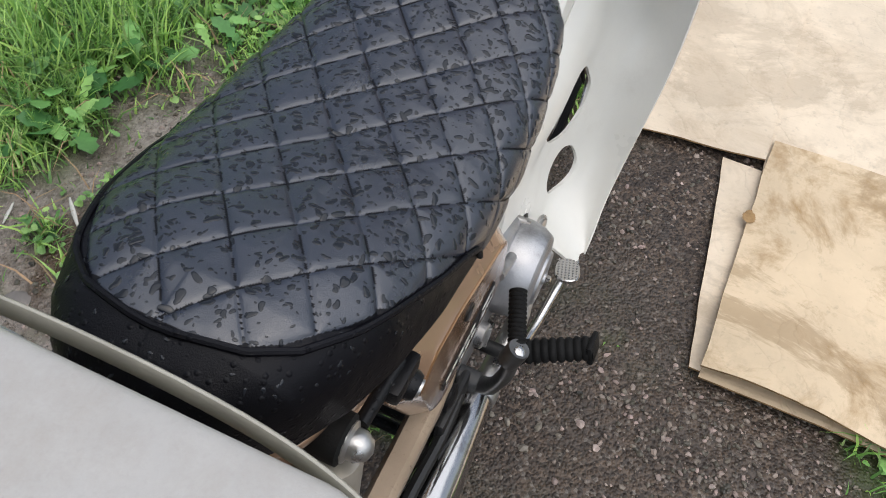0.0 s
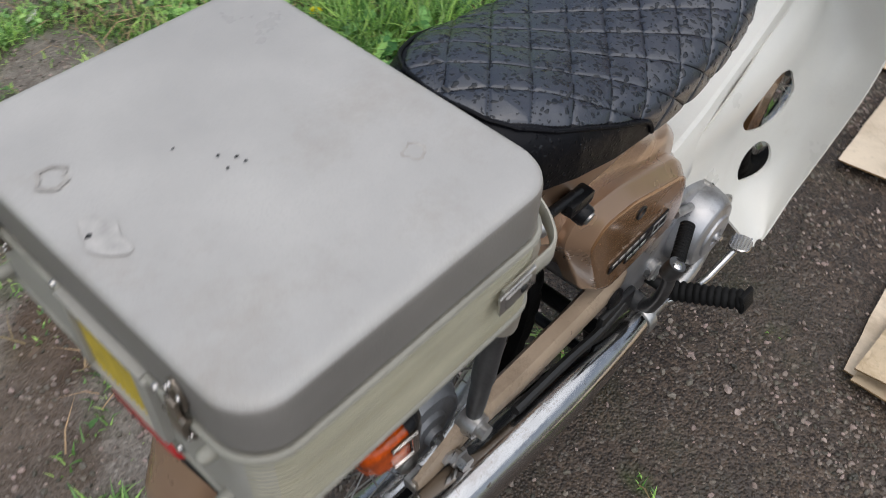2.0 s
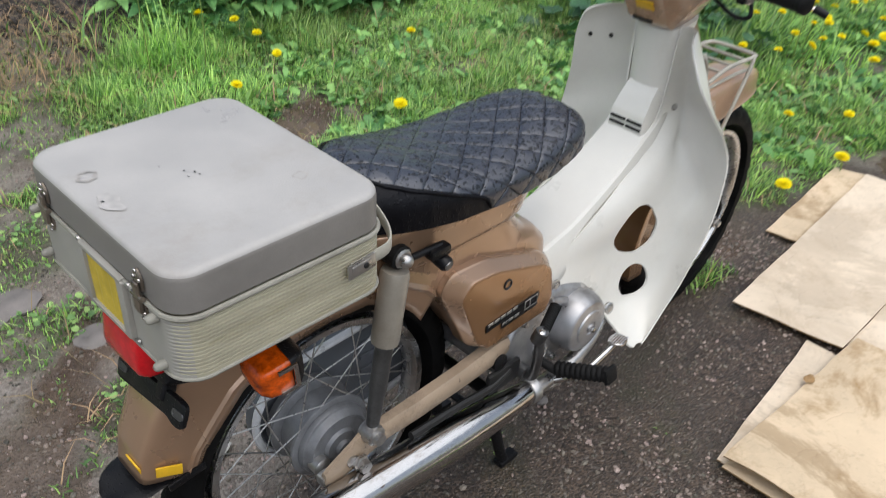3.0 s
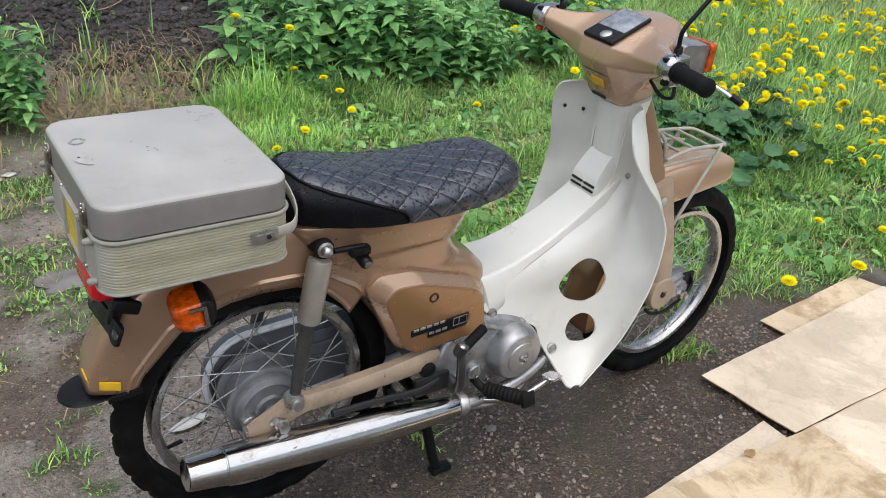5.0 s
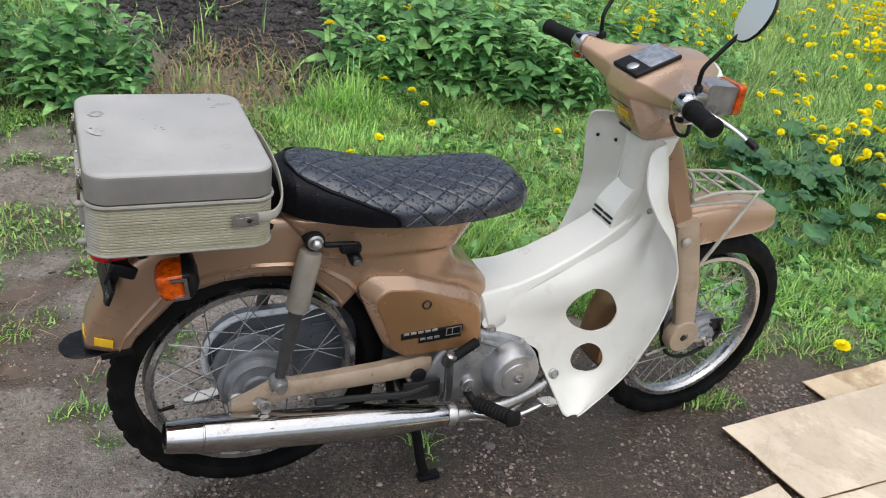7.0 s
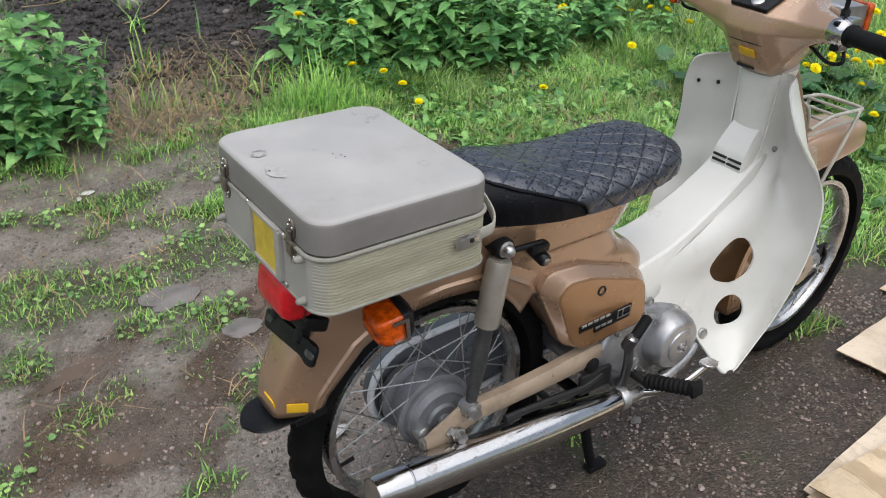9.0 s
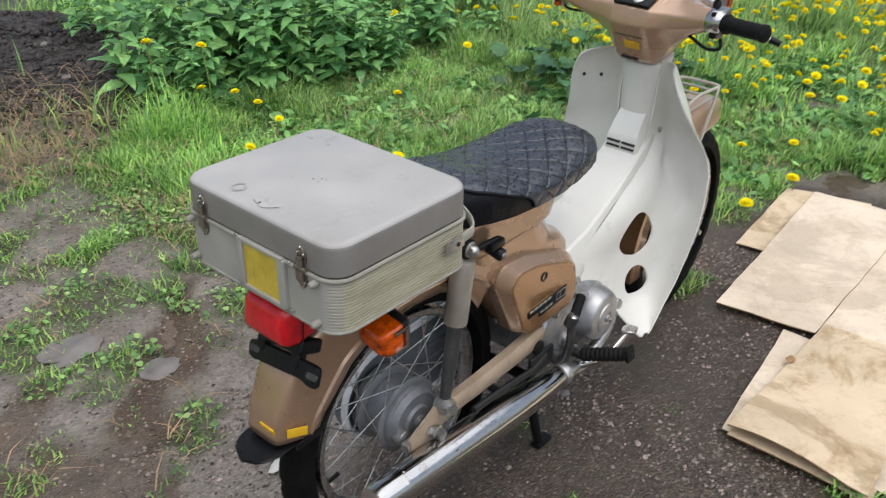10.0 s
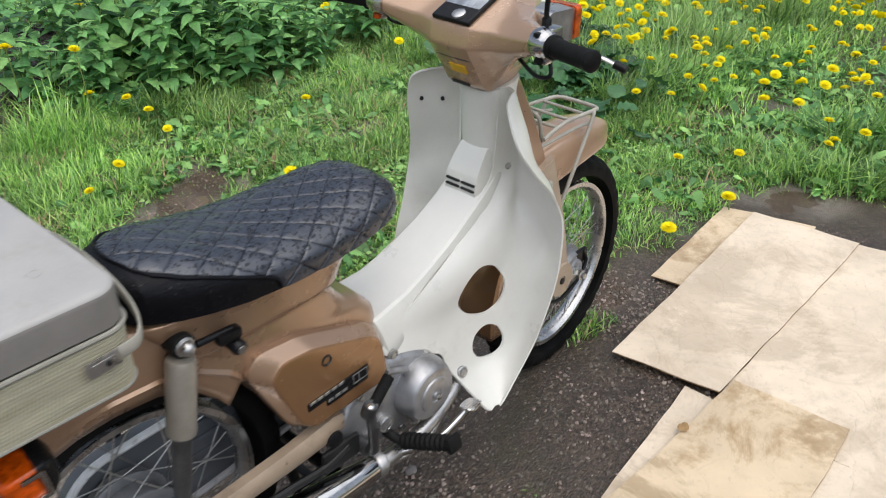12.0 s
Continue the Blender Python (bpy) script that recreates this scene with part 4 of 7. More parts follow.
# helmet lock below the seat
bm = bmesh.new()
rod(bm, (0.095, -0.110, 0.70), (0.155, -0.112, 0.698), 0.006, 10)
block(bm, (0.146, -0.115, 0.692), (0.042, 0.02, 0.018), 0.005)
lathe(bm, [(0.013, 0.0), (0.013, 0.03), (0.011, 0.034), (0.006, 0.034)], (0.156, -0.095, 0.673), (0.05, -1, -0.25), 16)
lock = part("helmet_lock", bm, M_BLACK, moped, "black helmet lock")
bm = bmesh.new()
lathe(bm, [(0.008, 0.0), (0.008, 0.0025), (0.005, 0.003)], (0.158, -0.128, 0.665), (0.05, -1, -0.25), 14)
part("keyhole", bm, M_STEEL, lock)

# ---- seat ----
SEATROWS = [(0.0, 0.795, 0.768, 0.030), (0.006, 0.812, 0.764, 0.052), (0.018, 0.826, 0.760, 0.070), (0.04, 0.834, 0.756, 0.088), (0.075, 0.836, 0.752, 0.104), (0.12, 0.830, 0.748, 0.117), (0.18, 0.814, 0.742, 0.125), (0.25, 0.801, 0.738, 0.128),
            (0.33, 0.797, 0.736, 0.127), (0.40, 0.800, 0.737, 0.121), (0.46, 0.806, 0.741, 0.113), (0.50, 0.806, 0.745, 0.103), (0.525, 0.802, 0.748, 0.090), (0.542, 0.794, 0.752, 0.073), (0.553, 0.782, 0.757, 0.048), (0.558, 0.772, 0.763, 0.02)]


def seat_point(x, th):
    zt, zb, w = lerp_rows(SEATROWS, x)
    c, s = math.cos(th), math.sin(th)
    dome = 0.008 * (1 - abs(s) ** 1.2)
    w *= 0.955 if s > 0 else 1.0
    return Vector((x, -0.006 + w * math.copysign(abs(s) ** 0.56, s), zb + (zt - zb - 0.008) * max(0, c) ** 0.47 + dome * min(1, w / 0.1)))


def skirt_edge(th):
    return float(np.interp(abs(th), [0, 0.4, 0.7, 0.92, 1.08, 1.22, 1.35, 1.46, 1.571], [0.035, 0.045, 0.063, 0.096, 0.145, 0.185, 0.215, 0.23, 0.238]))


bm = bmesh.new()
xs = [0.0, 0.003, 0.006, 0.010, 0.014, 0.018] + np.linspace(0.022, 0.53, 380).tolist() + [0.534, 0.538, 0.542, 0.546, 0.550, 0.553, 0.556, 0.558]
NT = 280
dense = np.linspace(-1, 1, 4001)
dense = np.sign(dense) * (1 - (1 - np.abs(dense)) ** 1.0) ** 1.0 * math.pi / 2
ref = np.array([seat_point(0.25, float(a)) for a in np.sign(dense) * (np.abs(dense) * 2 / math.pi) ** 2 * math.pi / 2])
th_of = np.sign(dense) * (np.abs(dense) * 2 / math.pi) ** 2 * math.pi / 2
along = np.concatenate([[0], np.cumsum(np.linalg.norm(np.diff(ref, axis=0), axis=1))])
ths = np.interp(np.linspace(0, along[-1], NT + 1), along, th_of).tolist()
grid, seam = [], []
for x in xs:
    ring, run, last = [], 0.0, None
    base = [seat_point(x, th) for th in ths]
    arc = [0.0]
    for a, b in zip(base, base[1:]):
        arc.append(arc[-1] + (b - a).length)
    half = arc[-1] / 2
    for th, p, s in zip(ths, base, arc):
        s -= half
        over = x - skirt_edge(th)
        stitched = False
        q = Vector((0, math.sin(th), math.cos(th) + 0.2)).normalized()
        if over > 0:
            pa, pb = (x + 1.24 * s) / 0.067 + 0.343, (x - 1.24 * s) / 0.067 + 0.343
            da, db = abs(pa - round(pa)) * 0.042, abs(pb - round(pb)) * 0.042
            d = min(da, db)
            h = 0.0011 * (1 - math.exp(-(d / 0.0032) ** 1.3)) + 0.0010 * min(1.0, d / 0.016) - 0.0007 * math.exp(-(d / 0.0013) ** 2)
            p = p + q * h * soft(over, 0.0, 0.012)
            stitched = d < 0.0007
        p = p + q * (0.0004 * wob(x, s, 22, 3) + 0.00025 * wob(x, s, 90, 5))
        ring.append(p)
        seam.append(stitched)
    grid.append(ring)
vs = loft(bm, grid, False, False)
bm.verts.index_update()
for f in bm.faces:
    c = f.calc_center_median()
    w = lerp_rows(SEATROWS, min(max(c.x, 0.001), 0.557))
    zz = min(1, max(0, (c.z - w[1]) / max(1e-4, w[0] - w[1])))
    th = math.acos(min(1, zz ** (1 / 0.47)))
    f.material_index = 1 if c.x < skirt_edge(th) or sum(seam[v.index] for v in f.verts) > 2 else 0
seat = part("seat", bm, (M_SEAT, M_SEATSIDE), moped, "black diamond-quilted vinyl seat wet with rain", 120)
bm = bmesh.new()
pipe = []
for k in range(91):
    th = -1.565 + 3.13 * k / 90
    pipe.append(seat_point(skirt_edge(th) + 0.001, th) + 0.002 * Vector((0, math.sin(th), math.cos(th))))
tube(bm, pipe, 0.0026, 8)
part("piping", bm, M_SEATSIDE, seat, "thin black piping")
bm = bmesh.new()
loft(bm, [[(x, s * lerp_rows(SEATROWS, x)[2] * f, lerp_rows(SEATROWS, x)[1] + dz) for s in (-1, -0.5, 0.5, 1)] for x in xs[::8] for f, dz in ((0.985, 0.0),)], False, False)
part("seat_base", bm, M_BLACK, seat)
for side in (-1, 1):
    bm = bmesh.new()
    block(bm, (0.10, side * 0.07, 0.748), (0.05, 0.02, 0.03), 0.003)
    part("seat_rubber", bm, M_RUBBER, seat)

# ---- tail of the moped ----
bm = bmesh.new()
flap = []
for k in range(13):
    u = k / 12
    x, z = -0.272 - 0.116 * u, 0.455 - 0.010 * u
    w = 0.049 * math.sqrt(max(0.02, 1 - (max(0.0, u - 0.55) / 0.452) ** 2))
    flap.append([(x, w * s, z + 0.004 * s * s + d) for s, d in ((-1, 0.0), (-0.92, 0.003), (-0.4, 0.004), (0, 0.004), (0.4, 0.004), (0.92, 0.003), (1, 0.0), (0.92, -0.003), (0.4, -0.003), (0, -0.003), (-0.4, -0.003), (-0.92, -0.003))])
loft(bm, flap)
block(bm, (-0.285, -0.058, 0.462), (0.06, 0.006, 0.014), 0.003, Matrix.Rotation(radians(-6), 4, "Y"))
part("mud_flap", bm, M_BLACK, moped, "black rubber mud flap")
for c, size, turn in (((-0.3395, -0.016, 0.492), (0.003, 0.036, 0.018), (0, -12, 0)), ((-0.308, -0.0548, 0.489), (0.036, 0.003, 0.018), (0, 4, -24))):
    bm = bmesh.new()
    block(bm, c, size, 0.0008, Euler([radians(v) for v in turn]).to_matrix().to_4x4())
    part("reflective_sticker", bm, M_YELLOW, moped, "yellow reflective sticker")
bm = bmesh.new()
PT = Euler((radians(-6), radians(22), 0)).to_matrix().to_4x4()
PC = Vector((-0.295, -0.018, 0.613))
strip = rounded([(-0.096, -0.012), (-0.088, -0.019), (0.060, -0.017), (0.075, -0.024), (0.096, -0.024), (0.098, 0.016), (0.080, 0.020), (-0.090, 0.018), (-0.098, 0.010)], 0.010, 4)
loft(bm, [[PC + PT @ Vector((dx, -a * k, c * k)) for a, c in strip] for dx, k in ((0.004, 0.84), (0.003, 0.88), (-0.003, 0.88), (-0.005, 0.84))])
block(bm, (-0.268, -0.008, 0.640), (0.050, 0.100, 0.026), 0.007, PT, 3)
block(bm, (-0.285, -0.045, 0.632), (0.022, 0.020, 0.040), 0.006, PT, 3)
block(bm, (-0.285, 0.040, 0.630), (0.022, 0.020, 0.040), 0.006, PT, 3)
bracket = part("plate_bracket", bm, M_BLACK, moped, "empty black number plate bracket")
for y, zz in ((-0.072, -0.002), (0.068, 0.002)):
    bm = bmesh.new()
    loft(bm, [[PC + PT @ Vector((dx, y + k * a, zz + k * c)) for a, c in rounded([(-0.010, -0.005), (0.010, -0.005), (0.010, 0.005), (-0.010, 0.005)], 0.005, 4)] for dx, k in ((-0.0035, 1.25), (-0.0062, 1.2), (-0.0062, 0.9), (-0.0052, 0.85))])
    part("plate_slot", bm, M_ARM, bracket, "pale-edged plate slot")
bm = bmesh.new()
rings = []
for x, y0, y1, z0, z1, rr in ((-0.236, -0.056, 0.052, 0.668, 0.738, 0.012), (-0.262, -0.061, 0.057, 0.662, 0.739, 0.014), (-0.290, -0.062, 0.058, 0.658, 0.737, 0.015), (-0.306, -0.059, 0.055, 0.659, 0.734, 0.015), (-0.316, -0.053, 0.049, 0.664, 0.727, 0.014), (-0.3195, -0.044, 0.040, 0.672, 0.718, 0.012)):
    rings.append([(x + 0.10 * (zz - 0.70), y, zz) for y, zz in rounded([(y0, z0 + 0.006), (y1, z0 + 0.006), (y1 - 0.004, z1), (y0 + 0.004, z1)], rr, 5)])
loft(bm, rings)
lamp = part("tail_light", bm, M_RED, moped, "red plastic tail light lens", 50)
bm = bmesh.new()
tube(bm, [(-0.284 + 0.10 * (zz - 0.70), y, zz) for y, zz in rounded([(-0.0632, 0.663), (0.0592, 0.663), (0.0552, 0.7385), (-0.0592, 0.7385)], 0.015, 5)], 0.0014, 6, True)
part("lens_seam", bm, M_DARK, lamp)
for y in (-0.048, 0.044):
    bm = bmesh.new()
    lathe(bm, [(0.0048, 0), (0.0045, 0.002), (0.003, 0.003), (0.001, 0.0025)], (-0.312, y, 0.690), (-1, 0, 0), 12)
    part("lens_screw", bm, M_STEEL, lamp)
bm = bmesh.new()
block(bm, (-0.232, -0.002, 0.698), (0.020, 0.112, 0.062), 0.008, Matrix.Identity(4), 2)
part("lamp_base", bm, M_BLACK, lamp)
for side in (-1, 1):
    tip = Matrix.Translation((-0.186, side * 0.144, 0.678)) @ Euler((radians(side * -5), radians(-8), radians(side * 6))).to_matrix().to_4x4()
    bm = bmesh.new()
    rings = []
    for x, a, c, rr in ((0.016, 0.034, 0.0275, 0.008), (-0.004, 0.0355, 0.0285, 0.009), (-0.020, 0.034, 0.0265, 0.010), (-0.030, 0.028, 0.020, 0.011), (-0.034, 0.018, 0.012, 0.008)):
        rings.append([tip @ Vector((x, y, zz)) for y, zz in rounded([(-a, -c), (a, -c * 0.86), (a, c * 0.86), (-a, c)], rr, 4)])
    loft(bm, rings)
    ind = part("rear_indicator", bm, M_ORANGE, moped, "amber rear indicator lens", 50)
    bm = bmesh.new()
    rings = []
    for x, a, c in ((0.014, 0.0355, 0.0290), (0.024, 0.034, 0.028), (0.034, 0.026, 0.021), (0.040, 0.014, 0.013)):
        rings.append([tip @ Vector((x, y, zz)) for y, zz in rounded([(-a, -c), (a, -c), (a, c), (-a, c)], 0.009, 4)])
    loft(bm, rings)
    rod(bm, (-0.155, side * 0.06, 0.672), (-0.155, side * 0.125, 0.674), 0.012, 14)
    part("lamp_shell", bm, M_BLACK, ind)
    bm = bmesh.new()
    o = side * 0.0365
    for c, size in (((0.006, o, 0.020), (0.026, 0.004, 0.007)), ((0.006, o, -0.020), (0.026, 0.004, 0.007)), ((0.018, o, 0.0), (0.007, 0.004, 0.046))):
        block(bm, tip @ Vector(c), size, 0.0012, tip.to_3x3().to_4x4())
    part("chrome_trim", bm, M_CHROME, ind, "chrome clip on the lens")

# luggage rack below the case
bm = bmesh.new()
for y in (-0.075, 0.075):
    tube(bm, curve_points([(0.0, y, 0.728), (-0.05, y, 0.742), (-0.28, y, 0.742), (-0.31, y, 0.738)], 5), 0.006, 10)
for x in (-0.02, -0.15, -0.28):
    rod(bm, (x, -0.11, 0.742), (x, 0.11, 0.742), 0.005, 10)
rod(bm, (-0.15, -0.075, 0.742), (-0.15, -0.06, 0.70), 0.006, 10)
rod(bm, (-0.15, 0.075, 0.742), (-0.15, 0.06, 0.70), 0.006, 10)
part("luggage_rack", bm, M_BLACK, moped, "black tubular rear luggage rack")
bm = bmesh.new()
tube(bm, curve_points([(-0.02, 0.05, 0.745), (0.0, 0.05, 0.80), (0.002, 0.075, 0.815), (0.0, 0.10, 0.80), (-0.02, 0.10, 0.745)], 6), 0.004, 8)
part("rack_hoop", bm, M_STEEL, moped)

# ---- suitcase ----
case = thing("suitcase", (-0.175, -0.01, 0.748), "old grey and cream reeded suitcase strapped on the rear rack", "suitcase")
CX0, CX1, CY0, CY1 = -0.326, -0.024, -0.190, 0.170


def case_ring(z, inset=0.0, r=0.037, n=9, rib=0.0):
    pts = []
    x0, x1, y0, y1 = CX0 + inset, CX1 - inset, CY0 + inset, CY1 - inset
    for cx, cy, a0 in ((x1 - r, y1 - r, 0), (x0 + r, y1 - r, 90), (x0 + r, y0 + r, 180), (x1 - r, y0 + r, 270)):
        for k in range(n + 1):
            a = radians(a0 + 90 * k / n)
            c, s = math.cos(a), math.sin(a)
            fade = soft(max(-s, c * 0.9, s * 0.9), 0.25, 0.8)
            q = r - rib * fade
            pts.append((cx + q * c, cy + q * s, z))
    return pts


bm = bmesh.new()
rings = [case_ring(0.7545, 0.012), case_ring(0.7555, 0.004), case_ring(0.7585, 0.0)]
z = 0.7615
while z < 0.838:
    rings += [case_ring(z, 0.0, rib=0.0), case_ring(z + 0.0028, 0.0, rib=0.0), case_ring(z + 0.0036, 0.0, rib=0.0018), case_ring(z + 0.0046, 0.0, rib=0.0018)]
    z += 0.0054
rings += [case_ring(0.841, 0.0), case_ring(0.8425, 0.004)]
loft(bm, rings)
bm.normal_update()
for f in bm.faces:
    c = f.calc_center_median()
    f.material_index = 1 if c.x < CX0 + 0.03 and abs(f.normal.x) > 0.55 else 0
body = part("case_body", bm, (M_REED, M_CASEBACK), case, "cream reeded case body", 30)
bm = bmesh.new()
for z0 in (0.7575,):
    tube(bm, [(p[0], p[1], z0) for p in case_ring(z0, -0.0002)], 0.0026, 8, True)
part("lower_cord", bm, M_EDGING, body, "ivory edging cord")
bm = bmesh.new()
tube(bm, [(p[0], p[1], 0.8465) for p in case_ring(0.8465, -0.0005)], 0.0036, 8, True)
part("seam_cord", bm, M_EDGING, body, "ivory edging cord")


def lid_rise(x, y):
    u, v = (x - CX0) / (CX1 - CX0) * 2 - 1, (y - CY0) / (CY1 - CY0) * 2 - 1
    return 0.0035 * (1 - u * u) * (1 - v * v) - 0.0012 * wob(x, y, 11, 5)


bm = bmesh.new()
rings = [case_ring(0.8475, 0.006), case_ring(0.8505, 0.005), case_ring(0.852, 0.0008), case_ring(0.893, 0.0008), case_ring(0.8985, 0.0016), case_ring(0.9018, 0.0035), case_ring(0.9035, 0.0065), case_ring(0.9042, 0.0115)]
vs = loft(bm, rings, True, False)
last = vs[-1]
mid = Vector(((CX0 + CX1) / 2, (CY0 + CY1) / 2, 0))
outer = case_ring(0, 0.0115)
for f in (0.95, 0.88, 0.78, 0.64, 0.48, 0.3, 0.12):
    ring = []
    for p in outer:
        x, y = mid.x + (p[0] - mid.x) * f, mid.y + (p[1] - mid.y) * f
        ring.append(bm.verts.new((x, y, 0.9042 + lid_rise(x, y))))
    for i in range(len(ring)):
        j = (i + 1) % len(ring)
        bm.faces.new((last[i], last[j], ring[j], ring[i]))
    last = ring
bm.faces.new(last)
bm.faces.new(vs[0])
bm.normal_update()
# faces below the top rim take the darker side tone
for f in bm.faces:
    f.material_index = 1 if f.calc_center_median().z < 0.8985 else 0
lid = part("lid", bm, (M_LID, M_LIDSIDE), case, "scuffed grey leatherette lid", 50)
# worn spots on the lid
for x, y, s, flat, mat, words in ((-0.303, -0.004, 0.0028, 0.6, M_DARK, "dark worn-through spot"), (-0.188, -0.014, 0.0018, 0.6, M_DARK, "dark worn-through spot"), (-0.197, -0.004, 0.0014, 0.7, M_DARK, "dark worn-through spot"), (-0.186, -0.022, 0.0014, 0.8, M_DARK, "dark worn-through spot"), (-0.2, -0.019, 0.0012, 0.8, M_DARK, "dark worn-through spot"), (-0.215, 0.025, 0.0012, 0.6, M_DARK, "dark worn-through spot"),
                                 (-0.296, -0.010, 0.0135, 1.5, M_SCUFF, "pale scuffed patch"), (-0.29, 0.062, 0.014, 0.8, M_STAIN, "brown ring-shaped stain"), (-0.092, -0.098, 0.011, 0.8, M_STAIN, "brown ring-shaped stain")):
    bm = bmesh.new()
    n = 28
    rise = 0.0003 if mat is not M_DARK else 0.0007
    outer_edge = [(x + s * (1 + 0.5 * wob(math.cos(6.283 * k / n) + x * 9, math.sin(6.283 * k / n), 1.4)) * math.cos(6.283 * k / n), y + flat * s * (1 + 0.5 * wob(math.sin(6.283 * k / n), math.cos(6.283 * k / n) + y * 9, 1.7)) * math.sin(6.283 * k / n)) for k in range(n)]
    hollow = 0.72 if mat is M_STAIN else 0.0
    if hollow:
        loft(bm, [[(x + (a - x) * f, y + (c - y) * f, 0.9042 + rise + lid_rise(x + (a - x) * f, y + (c - y) * f)) for a, c in outer_edge] for f in (1.0, hollow)], True, False)
    else:
        bm.faces.new([bm.verts.new((a, c, 0.9042 + rise + 0.0003 + lid_rise(a, c))) for a, c in outer_edge])
    part("worn_spot", bm, mat, lid, words)
# latches on the rear face
for y in (-0.122, 0.112):
    bm = bmesh.new()
    for zc, up in ((0.874, 1), (0.832, -1)):
        shape = rounded([(-0.0085, -0.016 * up), (0.0085, -0.016 * up), (0.0105, 0.004 * up), (0.0, 0.017 * up), (-0.0105, 0.004 * up)], 0.007, 4)
        loft(bm, [[(CX0 - dx, y + a * k, zc + c * k) for a, c in shape] for dx, k in ((0.0, 1.0), (0.0022, 1.0), (0.0032, 0.9))])
    latch = part("latch", bm, M_LATCH, case, "tarnished brown metal latch with rivets")
    bm = bmesh.new()
    rod(bm, (CX0 - 0.0052, y - 0.011, 0.853), (CX0 - 0.0052, y + 0.011, 0.853), 0.0036, 10)
    block(bm, (CX0 - 0.0058, y, 0.862), (0.004, 0.012, 0.020), 0.0013)
    block(bm, (CX0 - 0.0062, y, 0.841), (0.005, 0.015, 0.018), 0.0016)
    part("hasp", bm, M_LATCH, latch)
    for dy, dz in ((-0.0062, 0.876), (0.0062, 0.876), (0.0, 0.886), (-0.0062, 0.830), (0.0062, 0.830), (0, 0.820)):
        bm = bmesh.new()
        lathe(bm, [(0.0026, 0), (0.0023, 0.0014), (0.001, 0.0020)], (CX0 - 0.0032, y + dy, dz), (-1, 0, 0), 10)
        part("rivet", bm, M_CHROME, latch)
# bumper studs
for y in (-0.150, 0.142):
    for zz in (0.838, 0.769):
        bm = bmesh.new()
        lathe(bm, [(0.0065, 0.0), (0.006, 0.008), (0.005, 0.012), (0.003, 0.014)], (CX0, y, zz), (-1, 0, 0), 16)
        part("stud", bm, M_EDGING, case, "ivory rubber foot")
# plate holder on the rear face
bm = bmesh.new()
yy0, yy1, z0, z1 = -0.078, 0.018, 0.766, 0.848
for c, s in (((CX0 - 0.003, (yy0 + yy1) / 2, z1), (0.008, yy1 - yy0 + 0.006, 0.006)), ((CX0 - 0.003, (yy0 + yy1) / 2, z0), (0.008, yy1 - yy0 + 0.006, 0.006)), ((CX0 - 0.003, yy0, (z0 + z1) / 2), (0.008, 0.016, z1 - z0)), ((CX0 - 0.003, yy1, (z0 + z1) / 2), (0.008, 0.012, z1 - z0))):
    block(bm, c, s, 0.0012)
holder = part("plate_holder", bm, M_CASEBACK, case, "grey plate holder frame")
bm = bmesh.new()
rib = []
for k in range(61):
    y = -0.0695 + 0.0815 * k / 60
    rib.append((CX0 - 0.0022 - 0.0014 * math.sin(2 * math.pi * k / 4.6), y))
loft(bm, [[(x, y, zz) for x, y in rib] + [(CX0 + 0.001, 0.0117, zz), (CX0 + 0.001, -0.0695, zz)] for zz in (0.768, 0.842)])
part("yellow_plate", bm, M_PALEYEL, holder, "faded yellow ribbed plate")
for y, zz in ((-0.093, 0.848), (-0.093, 0.765), (0.030, 0.848), (0.03, 0.765)):
    bm = bmesh.new()
    lathe(bm, [(0.004, 0), (0.0035, 0.003), (0.0015, 0.004)], (CX0 - 0.001, y, zz), (-1, 0, 0), 10)
    part("holder_screw", bm, M_STEEL, holder)
# carrying strap with its end plates
bm = bmesh.new()
arc = curve_points([(-0.09, CY0 - 0.0035, 0.812), (-0.05, CY0 - 0.004, 0.816), (-0.024, CY0 - 0.002, 0.822), (-0.006, CY0 + 0.03, 0.832), (0.001, -0.10, 0.848), (0.002, -0.01, 0.856), (0.001, 0.08, 0.850), (-0.008, CY1 - 0.035, 0.834), (-0.030, CY1 + 0.003, 0.82), (-0.06, CY1 + 0.004, 0.81), (-0.10, CY1 + 0.004, 0.806)], 7)
rings = []
for i, p in enumerate(arc):
    t = (arc[min(i + 1, len(arc) - 1)] - arc[max(i - 1, 0)]).normalized()
    up = Vector((0, 0, 1))
    side = t.cross(up).normalized()
    rings.append([p + side * a * 0.002 + up * b * 0.0095 for a, b in ((-1, -0.8), (-0.4, -1), (0.4, -1), (1, -0.8), (1, 0.8), (0.4, 1), (-0.4, 1), (-1, 0.8))])
loft(bm, rings)
strap = part("strap", bm, M_CORD, case, "worn ivory carrying strap")
for y, s in ((CY0 - 0.0075, -1), (CY1 + 0.0075, 1)):
    bm = bmesh.new()
    block(bm, (-0.076, y, 0.8135), (0.044, 0.003, 0.022), 0.0008, Matrix.Rotation(radians(-5), 4, "Y"))
    block(bm, (-0.076, y + s * 0.001, 0.8135), (0.032, 0.0025, 0.013), 0.0006, Matrix.Rotation(radians(-5), 4, "Y"))
    plate = part("end_plate", bm, M_STEEL, strap, "tarnished strap end plate")
    bm = bmesh.new()
    lathe(bm, [(0.0045, 0), (0.004, 0.002), (0.001, 0.003)], (-0.070, y + s * 0.0016, 0.8135), (0, s, 0), 14)
    part("rivet", bm, M_DARK, plate)

# ---- exhaust ----
bm = bmesh.new()
EY = -0.132


